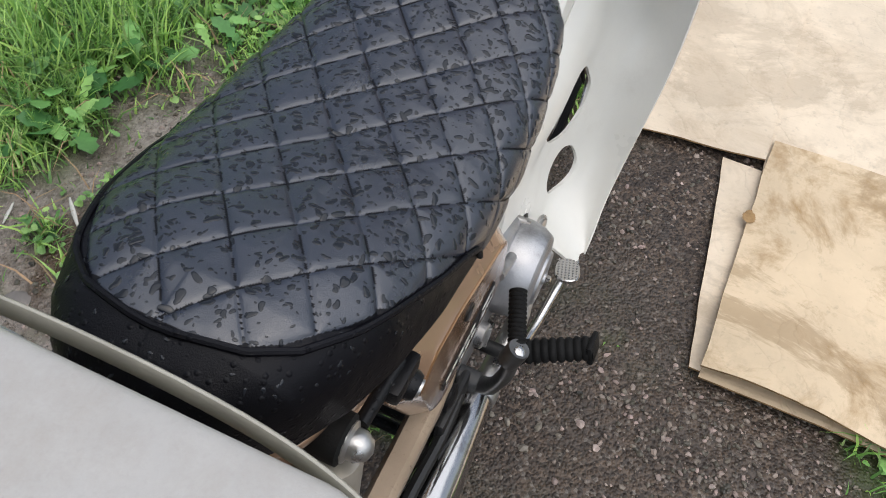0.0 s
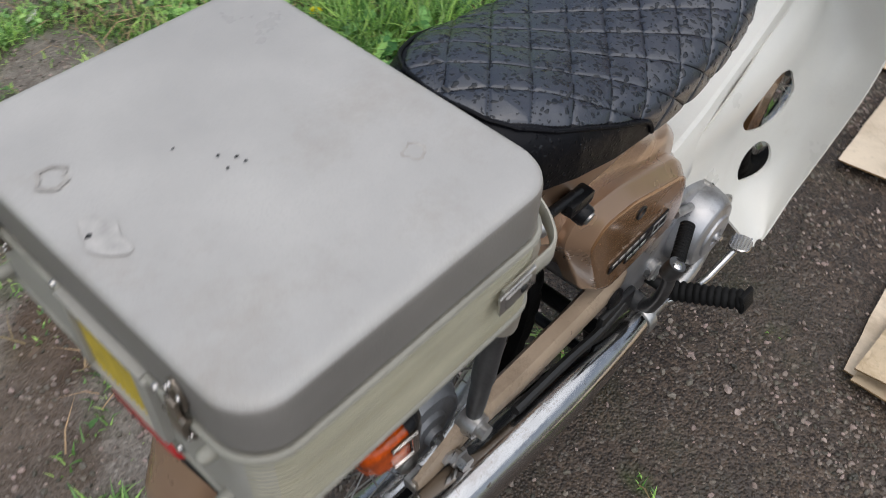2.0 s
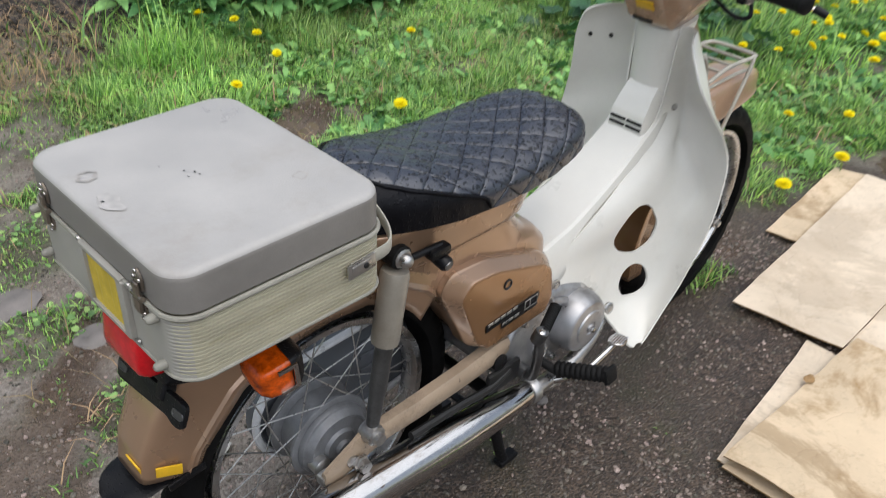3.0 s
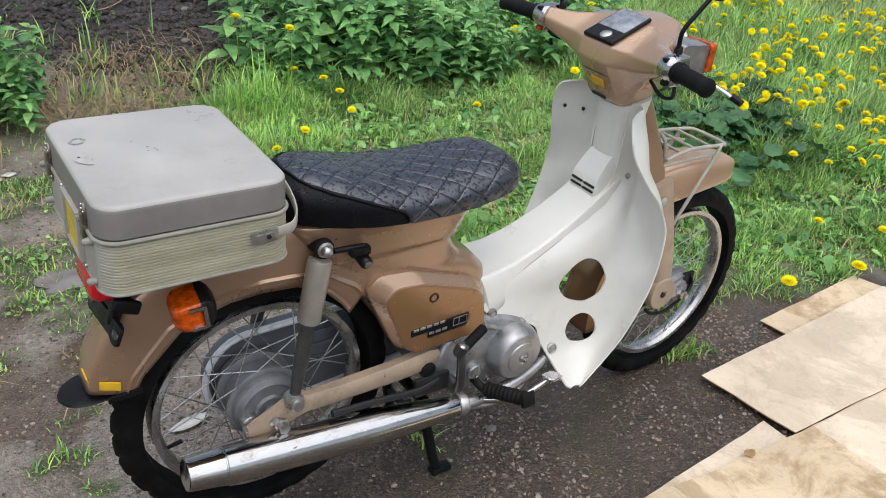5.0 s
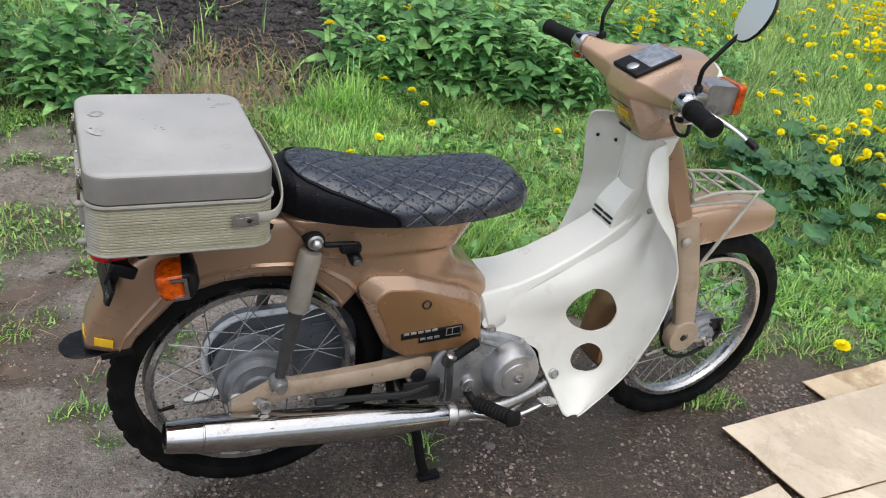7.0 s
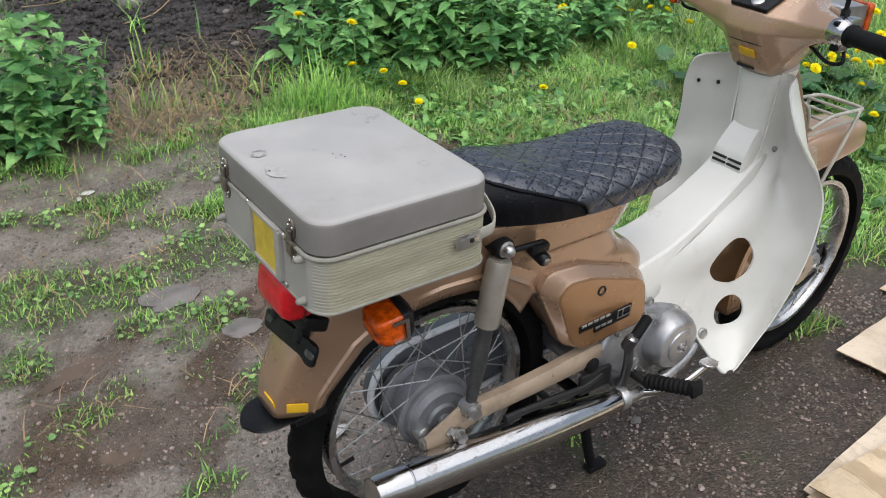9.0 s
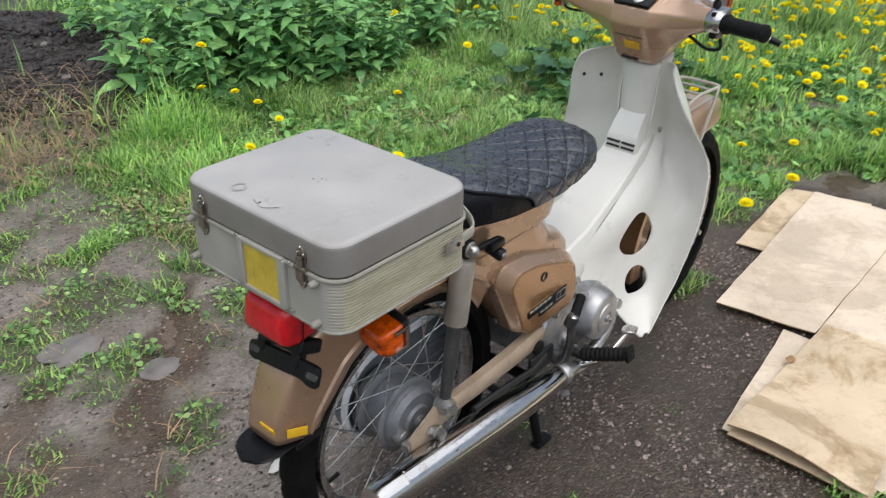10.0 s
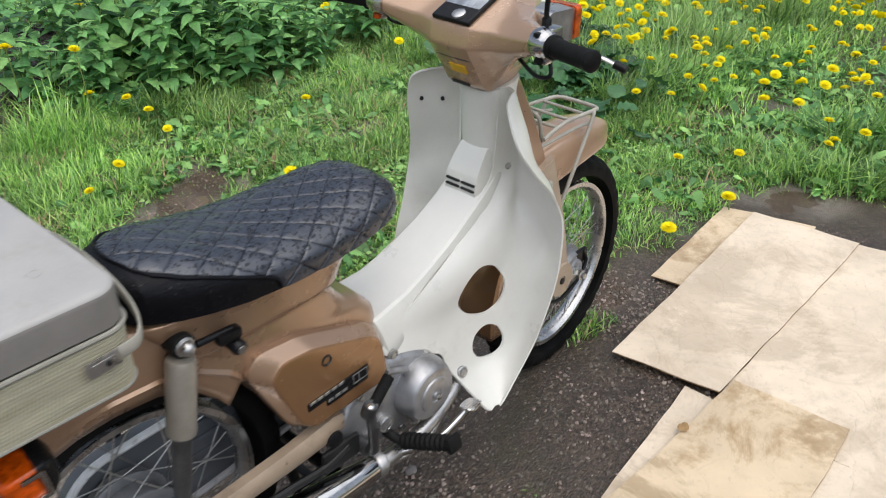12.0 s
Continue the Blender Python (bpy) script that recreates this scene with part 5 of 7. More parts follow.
def ez(x):
    return 0.296 - 0.1128 * (x + 0.2)


ex = [(x, ez(x), r) for x, r in ((-0.196, 0.018), (-0.1985, 0.0235), (-0.2085, 0.0265), (-0.2115, 0.0285), (-0.2105, 0.0305), (-0.205, 0.0318), (-0.150, 0.0366), (-0.143, 0.0376), (-0.1415, 0.0362), (-0.1395, 0.0362), (-0.138, 0.0380), (-0.05, 0.0392), (0.10, 0.0402), (0.20, 0.0395), (0.28, 0.036), (0.36, 0.029), (0.42, 0.0235), (0.43, 0.0205))]
pts = [Vector((x, EY, z)) for x, z, r in ex]
tube(bm, pts, [r for *_, r in ex], 40)
pipe_ob = part("silencer", bm, M_CHROME, moped, "long chromed silencer with rust specks")
bm = bmesh.new()
tube(bm, [(-0.1968, EY, ez(-0.1968)), (-0.1975, EY, ez(-0.1975))], [0.0165, 0.016], 24)
part("outlet", bm, M_DARK, pipe_ob)
bm = bmesh.new()
tube(bm, curve_points([(0.42, EY, 0.226), (0.47, -0.136, 0.226), (0.55, -0.140, 0.240), (0.63, -0.125, 0.245), (0.70, -0.10, 0.262), (0.745, -0.06, 0.29), (0.75, -0.03, 0.32)], 6), 0.0155, 18)
part("exhaust_pipe", bm, M_STEEL, moped, "steel exhaust pipe")
bm = bmesh.new()
lathe(bm, [(0.026, 0.0), (0.028, 0.004), (0.028, 0.02), (0.024, 0.024)], (0.412, EY, 0.2275), (1, 0, -0.1), 24)
part("pipe_clamp", bm, M_STEEL, moped)
bm = bmesh.new()
tube(bm, curve_points([(0.10, -0.12, 0.316), (0.22, -0.12, 0.308), (0.30, -0.122, 0.302), (0.36, -0.12, 0.315)], 5), 0.008, 8)
block(bm, (0.345, -0.118, 0.305), (0.09, 0.012, 0.05), 0.006)
part("mounting_plate", bm, M_DARK, moped)

# ---- engine ----
bm = bmesh.new()
CASE = [(0.345, 0.285), (0.355, 0.345), (0.40, 0.405), (0.47, 0.436), (0.545, 0.42), (0.61, 0.392), (0.638, 0.33), (0.625, 0.265), (0.56, 0.235), (0.44, 0.238)]
prism(bm, rounded(CASE, 0.025), [(0.09, 0.012), (0.085, 0.0), (-0.088, 0.0), (-0.098, 0.004), (-0.104, 0.012)])
engine = part("crankcase", bm, M_ALU, moped, "grey cast aluminium engine case")
bm = bmesh.new()
lathe(bm, [(0.070, 0.0), (0.070, 0.012), (0.066, 0.030), (0.060, 0.042), (0.0565, 0.045), (0.040, 0.048), (0.0385, 0.0515), (0.036, 0.0525), (0.016, 0.0525), (0.0145, 0.0505), (0.010, 0.0505), (0.009, 0.055), (0.003, 0.056)], (0.572, -0.103, 0.324), (0, -1, 0), 48)
part("clutch_cover", bm, M_ALU, engine, "round brushed aluminium clutch cover", 22)
bm = bmesh.new()
lathe(bm, [(0.007, 0), (0.007, 0.006), (0.004, 0.008)], (0.572, -0.1585, 0.324), (0, -1, 0), 6)
part("cover_bolt", bm, M_CHROME, engine)
bm = bmesh.new()
lathe(bm, [(0.019, 0), (0.019, 0.010), (0.016, 0.012), (0.015, 0.010), (0.002, 0.010)], (0.470, -0.104, 0.290), (0, -1, 0), 24)
block(bm, (0.470, -0.117, 0.290), (0.006, 0.007, 0.03), 0.001, Matrix.Rotation(radians(25), 4, "Y"))
part("filler_cap", bm, M_STEEL, engine)
for x, zz in ((0.41, 0.392), (0.48, 0.42), (0.60, 0.385), (0.63, 0.30), (0.60, 0.25), (0.52, 0.245), (0.42, 0.262)):
    bm = bmesh.new()
    rod(bm, (x, -0.08, zz), (x, -0.108, zz), 0.008, 12)
    lathe(bm, [(0.006, 0), (0.006, 0.005), (0.003, 0.006)], (x, -0.108, zz), (0, -1, 0), 6)
    part("case_screw", bm, M_STEEL, engine)
bm = bmesh.new()
rod(bm, (0.475, -0.112, 0.418), (0.53, -0.112, 0.395), 0.007, 10)
part("cable_stop", bm, M_ALU, engine)
bm = bmesh.new()
block(bm, (0.69, 0, 0.33), (0.10, 0.08, 0.08), 0.01)
cyl = part("cylinder", bm, M_ALU, engine, "finned engine cylinder")
for k in range(8):
    x = 0.65 + 0.012 * k
    bm = bmesh.new()
    block(bm, (x, 0, 0.33), (0.004, 0.11, 0.10), 0.001)
    part("fin", bm, M_ALU, cyl)
bm = bmesh.new()
block(bm, (0.765, 0, 0.325), (0.045, 0.08, 0.075), 0.014)
part("cylinder_head", bm, M_ALU, engine)
bm = bmesh.new()
prism(bm, rounded([(0.505, 0.405), (0.55, 0.437), (0.625, 0.432), (0.668, 0.39), (0.680, 0.29), (0.60, 0.25)], 0.02), [(-0.05, 0.0), (-0.084, 0.0), (-0.087, 0.004)])
part("inner_guard", bm, M_BLACK, engine)

# kick starter
bm = bmesh.new()
lathe(bm, [(0.016, 0.0), (0.016, 0.028), (0.012, 0.03)], (0.402, -0.105, 0.285), (0, -1, 0), 18)
tube(bm, curve_points([(0.402, -0.128, 0.285), (0.398, -0.150, 0.30), (0.386, -0.165, 0.36), (0.377, -0.168, 0.418)], 5), [0.012] * 6 + [0.010] * 6 + [0.010] * 4, 12)
lathe(bm, [(0.013, -0.014), (0.014, -0.01), (0.014, 0.01), (0.013, 0.014)], (0.376, -0.168, 0.422), (0.15, -0.3, 1), 18)
kick = part("kick_starter", bm, M_ARM, moped, "steel kick starter arm")
bm = bmesh.new()
a, b = Vector((0.380, -0.170, 0.424)), Vector((0.450, -0.143, 0.438))
prof = []
for k in range(28):
    prof.append((a.lerp(b, k / 27), 0.0115 if k % 2 else 0.0095))
tube(bm, [p for p, r in prof], [r for p, r in prof], 14)
part("kick_rubber", bm, M_RUBBER, kick, "ribbed black kick rubber")
bm = bmesh.new()
lathe(bm, [(0.0075, 0), (0.0075, 0.006), (0.004, 0.008)], (0.375, -0.172, 0.430), (0, -0.35, 1), 6)
part("kick_bolt", bm, M_CHROME, kick)

# foot rests
bm = bmesh.new()
rod(bm, (0.475, -0.16, 0.262), (0.475, 0.16, 0.262), 0.010, 12)
block(bm, (0.46, 0, 0.25), (0.06, 0.10, 0.02), 0.004)
bar = part("footrest_bar", bm, M_DARK, moped)
for side in (-1, 1):
    a, b = Vector((0.478, side * 0.150, 0.264)), Vector((0.516, side * 0.252, 0.296))
    if side > 0:
        a, b = Vector((0.478, 0.15, 0.262)), Vector((0.49, 0.26, 0.268))
    bm = bmesh.new()
    ps, rs = [], []
    for k in range(32):
        ps.append(a.lerp(b, k / 31))
        rs.append(0.0175 if k % 3 else 0.0145)
    tube(bm, ps, rs, 16)
    block(bm, b, (0.036, 0.010, 0.036), 0.006, Matrix.Rotation(radians(16 * side), 4, "X"))
    part("footrest_rubber", bm, M_RUBBER, bar, "ribbed black footrest rubber")

# brake pedal
bm = bmesh.new()
tube(bm, curve_points([(0.44, -0.12, 0.225), (0.50, -0.155, 0.228), (0.57, -0.165, 0.215), (0.625, -0.172, 0.235), (0.648, -0.176, 0.252)], 6), 0.0075, 12, flat=1.3)
pedal = part("brake_pedal", bm, M_CHROME, moped, "chromed brake pedal")
bm = bmesh.new()
turn = Euler((radians(-6), radians(12), radians(12))).to_matrix().to_4x4()
pad = rounded([(-0.027, -0.011), (-0.012, -0.020), (0.018, -0.018), (0.029, 0.0), (0.018, 0.018), (-0.012, 0.020), (-0.027, 0.011)], 0.010, 3)
loft(bm, [[Vector((0.655, -0.178, 0.258)) + turn @ Vector((a * k, b * k, dz)) for a, b in pad] for dz, k in ((-0.0035, 0.92), (-0.002, 1.0), (0.002, 1.0), (0.0035, 0.94))])
for i in range(8):
    for j in range(6):
        q = turn @ Vector((-0.021 + 0.006 * i, -0.0135 + 0.0054 * j, 0.0035))
        bm2 = bmesh.new()
        bmesh.ops.create_cone(bm2, cap_ends=True, segments=4, radius1=0.0026, radius2=0.0006, depth=0.003)
        join(bm, bm2, Matrix.Translation(Vector((0.655, -0.178, 0.258)) + q) @ turn)
part("pedal_pad", bm, M_CHROME, pedal, "studded metal pedal pad")
bm = bmesh.new()
tube(bm, curve_points([(0.42, -0.13, 0.215), (0.50, -0.14, 0.205), (0.58, -0.135, 0.205), (0.64, -0.11, 0.225)], 5), 0.008, 10)
part("pedal_guard", bm, M_STEEL, moped)

# centre stand
bm = bmesh.new()
for side in (-1, 1):
    tube(bm, curve_points([(0.345, side * 0.085, 0.24), (0.36, side * 0.092, 0.17), (0.385, side * 0.10, 0.06), (0.402, side * 0.102, 0.012)], 5), 0.0125, 12)
    block(bm, (0.41, side * 0.104, 0.010), (0.055, 0.026, 0.014), 0.004)
rod(bm, (0.37, -0.1, 0.13), (0.37, 0.1, 0.13), 0.010, 12)
rod(bm, (0.345, -0.1, 0.24), (0.345, 0.1, 0.24), 0.014, 12)
part("centre_stand", bm, M_BLACK, moped, "black centre stand")

# ---- leg shield ----
SHIELD = [
    (0.872, ((0.870, 0.052), (0.882, 0.058), (0.897, 0.066), (0.903, 0.080), (0.898, 0.092), (0.886, 0.102), (0.868, 0.112), (0.850, 0.120))),
    (0.858, ((0.870, 0.052), (0.886, 0.058), (0.904, 0.067), (0.912, 0.085), (0.904, 0.104), (0.888, 0.120), (0.858, 0.136), (0.822, 0.146))),
    (0.80, ((0.868, 0.050), (0.896, 0.057), (0.922, 0.068), (0.930, 0.088), (0.914, 0.108), (0.896, 0.124), (0.862, 0.154), (0.836, 0.174))),
    (0.74, ((0.866, 0.048), (0.896, 0.055), (0.930, 0.066), (0.945, 0.090), (0.938, 0.117), (0.920, 0.142), (0.894, 0.167), (0.856, 0.188))),
    (0.69, ((0.862, 0.046), (0.895, 0.054), (0.930, 0.067), (0.950, 0.092), (0.950, 0.125), (0.938, 0.153), (0.912, 0.180), (0.874, 0.202))),
    (0.645, ((0.835, 0.050), (0.875, 0.056), (0.916, 0.068), (0.944, 0.092), (0.950, 0.125), (0.942, 0.155), (0.918, 0.184), (0.884, 0.208))),
    (0.60, ((0.800, 0.053), (0.850, 0.058), (0.900, 0.070), (0.935, 0.092), (0.948, 0.125), (0.942, 0.155), (0.924, 0.183), (0.900, 0.208))),
    (0.52, ((0.620, 0.062), (0.720, 0.066), (0.820, 0.076), (0.885, 0.092), (0.922, 0.12), (0.928, 0.15), (0.918, 0.180), (0.901, 0.209))),
    (0.455, ((0.492, 0.084), (0.620, 0.074), (0.740, 0.075), (0.830, 0.086), (0.880, 0.105), (0.901, 0.135), (0.903, 0.173), (0.893, 0.207))),
    (0.41, ((0.535, 0.092), (0.640, 0.084), (0.740, 0.079), (0.820, 0.086), (0.868, 0.103), (0.890, 0.132), (0.894, 0.169), (0.883, 0.203))),
    (0.36, ((0.640, 0.096), (0.690, 0.090), (0.745, 0.084), (0.805, 0.087), (0.850, 0.102), (0.874, 0.132), (0.879, 0.165), (0.868, 0.198))),
    (0.31, ((0.664, 0.102), (0.705, 0.098), (0.750, 0.092), (0.797, 0.092), (0.832, 0.104), (0.855, 0.132), (0.859, 0.163), (0.848, 0.193))),
    (0.262, ((0.688, 0.128), (0.715, 0.116), (0.745, 0.109), (0.780, 0.108), (0.806, 0.120), (0.824, 0.143), (0.824, 0.168), (0.812, 0.189))),
    (0.228, ((0.700, 0.166), (0.713, 0.157), (0.728, 0.150), (0.748, 0.148), (0.768, 0.152), (0.782, 0.163), (0.784, 0.177), (0.774, 0.190))),
    (0.211, ((0.708, 0.180), (0.716, 0.176), (0.726, 0.173), (0.737, 0.172), (0.748, 0.174), (0.757, 0.179), (0.760, 0.185), (0.756, 0.190))),
    (0.204, ((0.720, 0.186), (0.725, 0.184), (0.730, 0.183), (0.736, 0.182), (0.741, 0.183), (0.745, 0.185), (0.746, 0.187), (0.744, 0.190))),
]


# the right wing is pushed back at the top
RIGHT_TOP = {
    0.872: ((0.866, 0.052), (0.872, 0.058), (0.876, 0.066), (0.874, 0.076), (0.868, 0.084), (0.860, 0.090), (0.850, 0.094), (0.840, 0.098)),
    0.858: ((0.866, 0.052), (0.876, 0.058), (0.882, 0.067), (0.881, 0.080), (0.870, 0.092), (0.854, 0.103), (0.832, 0.112), (0.808, 0.118)),
    0.80: ((0.866, 0.050), (0.882, 0.057), (0.893, 0.068), (0.895, 0.084), (0.884, 0.104), (0.864, 0.126), (0.830, 0.148), (0.788, 0.162)),
    0.74: ((0.866, 0.048), (0.890, 0.055), (0.914, 0.066), (0.924, 0.088), (0.914, 0.115), (0.892, 0.142), (0.858, 0.170), (0.816, 0.188)),
    0.69: ((0.862, 0.046), (0.893, 0.054), (0.924, 0.067), (0.942, 0.092), (0.940, 0.125), (0.924, 0.153), (0.896, 0.180), (0.858, 0.198)),
    0.645: ((0.835, 0.050), (0.875, 0.056), (0.912, 0.068), (0.940, 0.092), (0.946, 0.125), (0.936, 0.155), (0.914, 0.182), (0.886, 0.204)),
}


# the left wing flares back towards the rider below
LEFT_LOW = {0.645: (0.002, 0.008), 0.60: (-0.012, 0.016), 0.52: (-0.036, 0.012), 0.455: (-0.064, 0.002), 0.41: (-0.068, 0.0), 0.36: (-0.05, 0.0), 0.31: (-0.02, 0.0)}


def shield_wing(side):
    rows = []
    for zz, pts in SHIELD:
        if side < 0:
            pts = RIGHT_TOP.get(zz, pts)
        elif zz in LEFT_LOW:
            dx, dy = LEFT_LOW[zz]
            pts = [(x + dx * f, y + dy * f) for (x, y), f in zip(pts, (0, 0, 0, 0, 0.15, 0.4, 0.75, 1))]
        if 0.3 < zz < 0.54:
            pts = [(x, y + f) for (x, y), f in zip(pts, (0, 0.002, 0.006, 0.013, 0.014, 0.007, 0, 0))]
        if 0.55 < zz < 0.78:
            a, b = pts[2], pts[7]
            chord = [a[0] + (b[0] - a[0]) * (y - a[1]) / (b[1] - a[1]) for x, y in pts]
            pts = [(x - (0.5 * (x - c) if 2 < k < 7 else 0.0), y) for k, ((x, y), c) in enumerate(zip(pts, chord))]
        rows.append(curve_points([(x, side * y, zz) for x, y in pts], 4))
    cols = list(zip(*rows))
    fine = [curve_points(c, 7) for c in cols]
    bm = bmesh.new()
    for c in fine:
        for q in c:
            line = float(np.interp(q.x, [0.5, 0.62, 0.74, 0.84, 0.90, 0.95], [0.50, 0.505, 0.535, 0.585, 0.64, 0.74]))
            inner = 1 - soft(abs(q.y), 0.10, 0.13)
            ridge = soft(line + 0.055 - q.z, 0.0, 0.055) * (1 - soft(line - q.z, 0.012, 0.12))
            q.y += side * 0.024 * ridge * inner * soft(q.x, 0.49, 0.72) * soft(0.93 - q.x, 0.0, 0.06) * soft(0.80 - q.z, 0.0, 0.08)
    loft(bm, list(zip(*fine)), False, False)
    return bm


def evaluated(ob):
    bpy.context.view_layer.update()
    got = bpy.data.meshes.new_from_object(ob.evaluated_get(bpy.context.evaluated_depsgraph_get()))
    got.name = ob.data.name
    ob.modifiers.clear()
    ob.data = got
    got.polygons.foreach_set("use_smooth", [True] * len(got.polygons))
    got.set_sharp_from_angle(angle=radians(50))
    return ob


HOLES = ([(0.709, 0.444), (0.714, 0.476), (0.735, 0.500), (0.768, 0.515), (0.80, 0.507), (0.828, 0.488), (0.851, 0.445), (0.840, 0.404), (0.815, 0.388), (0.790, 0.383), (0.741, 0.402)],
         [(0.748, 0.306), (0.758, 0.336), (0.778, 0.350), (0.80, 0.354), (0.826, 0.340), (0.836, 0.312), (0.828, 0.285), (0.805, 0.269), (0.770, 0.274)])
for side in (-1, 1):
    bm = shield_wing(side)
    wing = part("leg_shield", bm, M_WHITE, moped, "ivory plastic leg shield with cut-outs", 60)
    sm = wing.modifiers.new("thickness", "SOLIDIFY")
    sm.thickness, sm.offset = 0.004, 0
    cutters = []
    for hole in HOLES:
        bm = bmesh.new()
        prism(bm, rounded(hole, 0.02, 3), [(side * 0.02, 0), (side * 0.15, 0)])
        cut = link_mesh("cutter", bm, M_WHITE, 0)
        cutters.append(cut)
        bo = wing.modifiers.new("hole", "BOOLEAN")
        bo.object, bo.operation, bo.solver = cut, "DIFFERENCE", "EXACT"
    evaluated(wing)
    for cut in cutters:
        bpy.data.objects.remove(cut)
# edge lip and bolts
for side in (-1, 1):
    for x, y, zz, ax in ((0.900, 0.0565, 0.690, (-0.45, 1, 0.1)), (0.700, 0.116, 0.285, (-0.2, 1, 0.3)), (0.512, 0.094, 0.428, (0, 1, 0))):
        bm = bmesh.new()
        lathe(bm, [(0.0135, -0.003), (0.0135, 0.0012), (0.0105, 0.0024), (0.009, 0.0010), (0.0075, 0.0012), (0.007, 0.0042), (0.004, 0.0048)], (x, side * y, zz), (ax[0], side * ax[1], ax[2]), 16)
        part("shield_bolt", bm, M_STEEL, moped, "steel leg shield bolt")
for x, y, zz in ((0.893, 0.1225, 0.794), (0.8595, 0.1535, 0.796)):
    bm = bmesh.new()
    lathe(bm, [(0.0042, -0.002), (0.0045, 0.0028), (0.001, 0.003)], (x, y, zz), (-0.7, -0.7, 0), 14)
    part("bolt_hole", bm, M_DARK, moped, "small dark bolt hole")

# centre tunnel and steering column cover
bm = bmesh.new()
TUNNEL = [(0.478, 0.492, 0.070), (0.485, 0.513, 0.075), (0.52, 0.517, 0.072), (0.58, 0.524, 0.066), (0.65, 0.546, 0.060), (0.735, 0.586, 0.056), (0.80, 0.626, 0.053), (0.85, 0.662, 0.052), (0.885, 0.69, 0.05)]
rings = []
for x, zt, w in TUNNEL:
    pts = [(-1.20, -0.100), (-1.12, -0.052), (-1.07, -0.024), (-1.02, -0.010), (-0.97, -0.003), (-0.90, 0.0), (-0.6, 0.001), (0, 0.002)]
    pts = pts + [(-a, b) for a, b in pts[-2::-1]]
    rings.append([(x - 0.3 * b, w * a, zt + b) for a, b in pts])
loft(bm, rings, False, False)
column = part("centre_tunnel", bm, M_WHITE, moped, "ivory plastic centre tunnel", 24)
sm = column.modifiers.new("thickness", "SOLIDIFY")
sm.thickness, sm.offset = 0.004, -1
bm = bmesh.new()
rings = []
for zz, cx, rx, ry in ((0.60, 0.915, 0.05, 0.054), (0.66, 0.910, 0.052, 0.055), (0.74, 0.905, 0.050, 0.053), (0.80, 0.900, 0.050, 0.052), (0.85, 0.896, 0.051, 0.054), (0.865, 0.896, 0.053, 0.057), (0.872, 0.896, 0.053, 0.057), (0.873, 0.896, 0.046, 0.05)):
    rings.append([(cx + rx * math.copysign(abs(math.cos(a)) ** 0.7, math.cos(a)), ry * math.copysign(abs(math.sin(a)) ** 0.7, math.sin(a)), zz + 0.20 * (rx * math.cos(a))) for a in [2 * math.pi * k / 40 for k in range(40)]])
loft(bm, rings)
part("column_cover", bm, M_WHITE, moped, "ivory steering column cover", 50)
bm = bmesh.new()
rings = []
for x, zz, w, h in ((0.868, 0.742, 0.038, 0.010), (0.860, 0.730, 0.040, 0.018), (0.846, 0.700, 0.043, 0.026), (0.835, 0.674, 0.0455, 0.030), (0.832, 0.667, 0.0460, 0.030), (0.822, 0.628, 0.0465, 0.024)):
    d = Vector((-0.82, 0, 0.57))
    b = Vector((x, 0, zz))
    rings.append([b + Vector((0, w * s, 0)) + d * (h * f - 0.012) for s, f in ((-1, -1.5), (-1, 0.6), (-0.88, 1), (0.88, 1), (1, 0.6), (1, -1.5))])
loft(bm, rings)
vent = part("vent_cowl", bm, M_WHITE, column, "ivory air vent cowl", 40)
for k in range(2):
    bm = bmesh.new()
    for s in (-1, 1):
        block(bm, (0.8145 - 0.0012 * k, s * 0.0205, 0.6645 - 0.0125 * k), (0.006, 0.036, 0.0046), 0.0012, Matrix.Rotation(radians(-6), 4, "Y"))
    part("vent_slot", bm, M_DARK, vent)

# ---- fork and front end ----
bm = bmesh.new()
rings = []
for x, zz, w, d in ((0.922, 0.895, 0.042, 0.026), (0.952, 0.83, 0.052, 0.029), (0.985, 0.755, 0.060, 0.031), (1.020, 0.675, 0.066, 0.032), (1.036, 0.635, 0.068, 0.028), (1.042, 0.620, 0.060, 0.018)):
    rings.append([(x + d * a - 0.02, w * b, zz + 0.4 * d * a) for a, b in ((-1, -0.8), (-0.6, -1), (0.6, -1), (1, -0.8), (1, 0.8), (0.6, 1), (-0.6, 1), (-1, 0.8))])
loft(bm, rings)
fork = part("fork_crown", bm, M_TAN, moped, "tan pressed-steel fork")
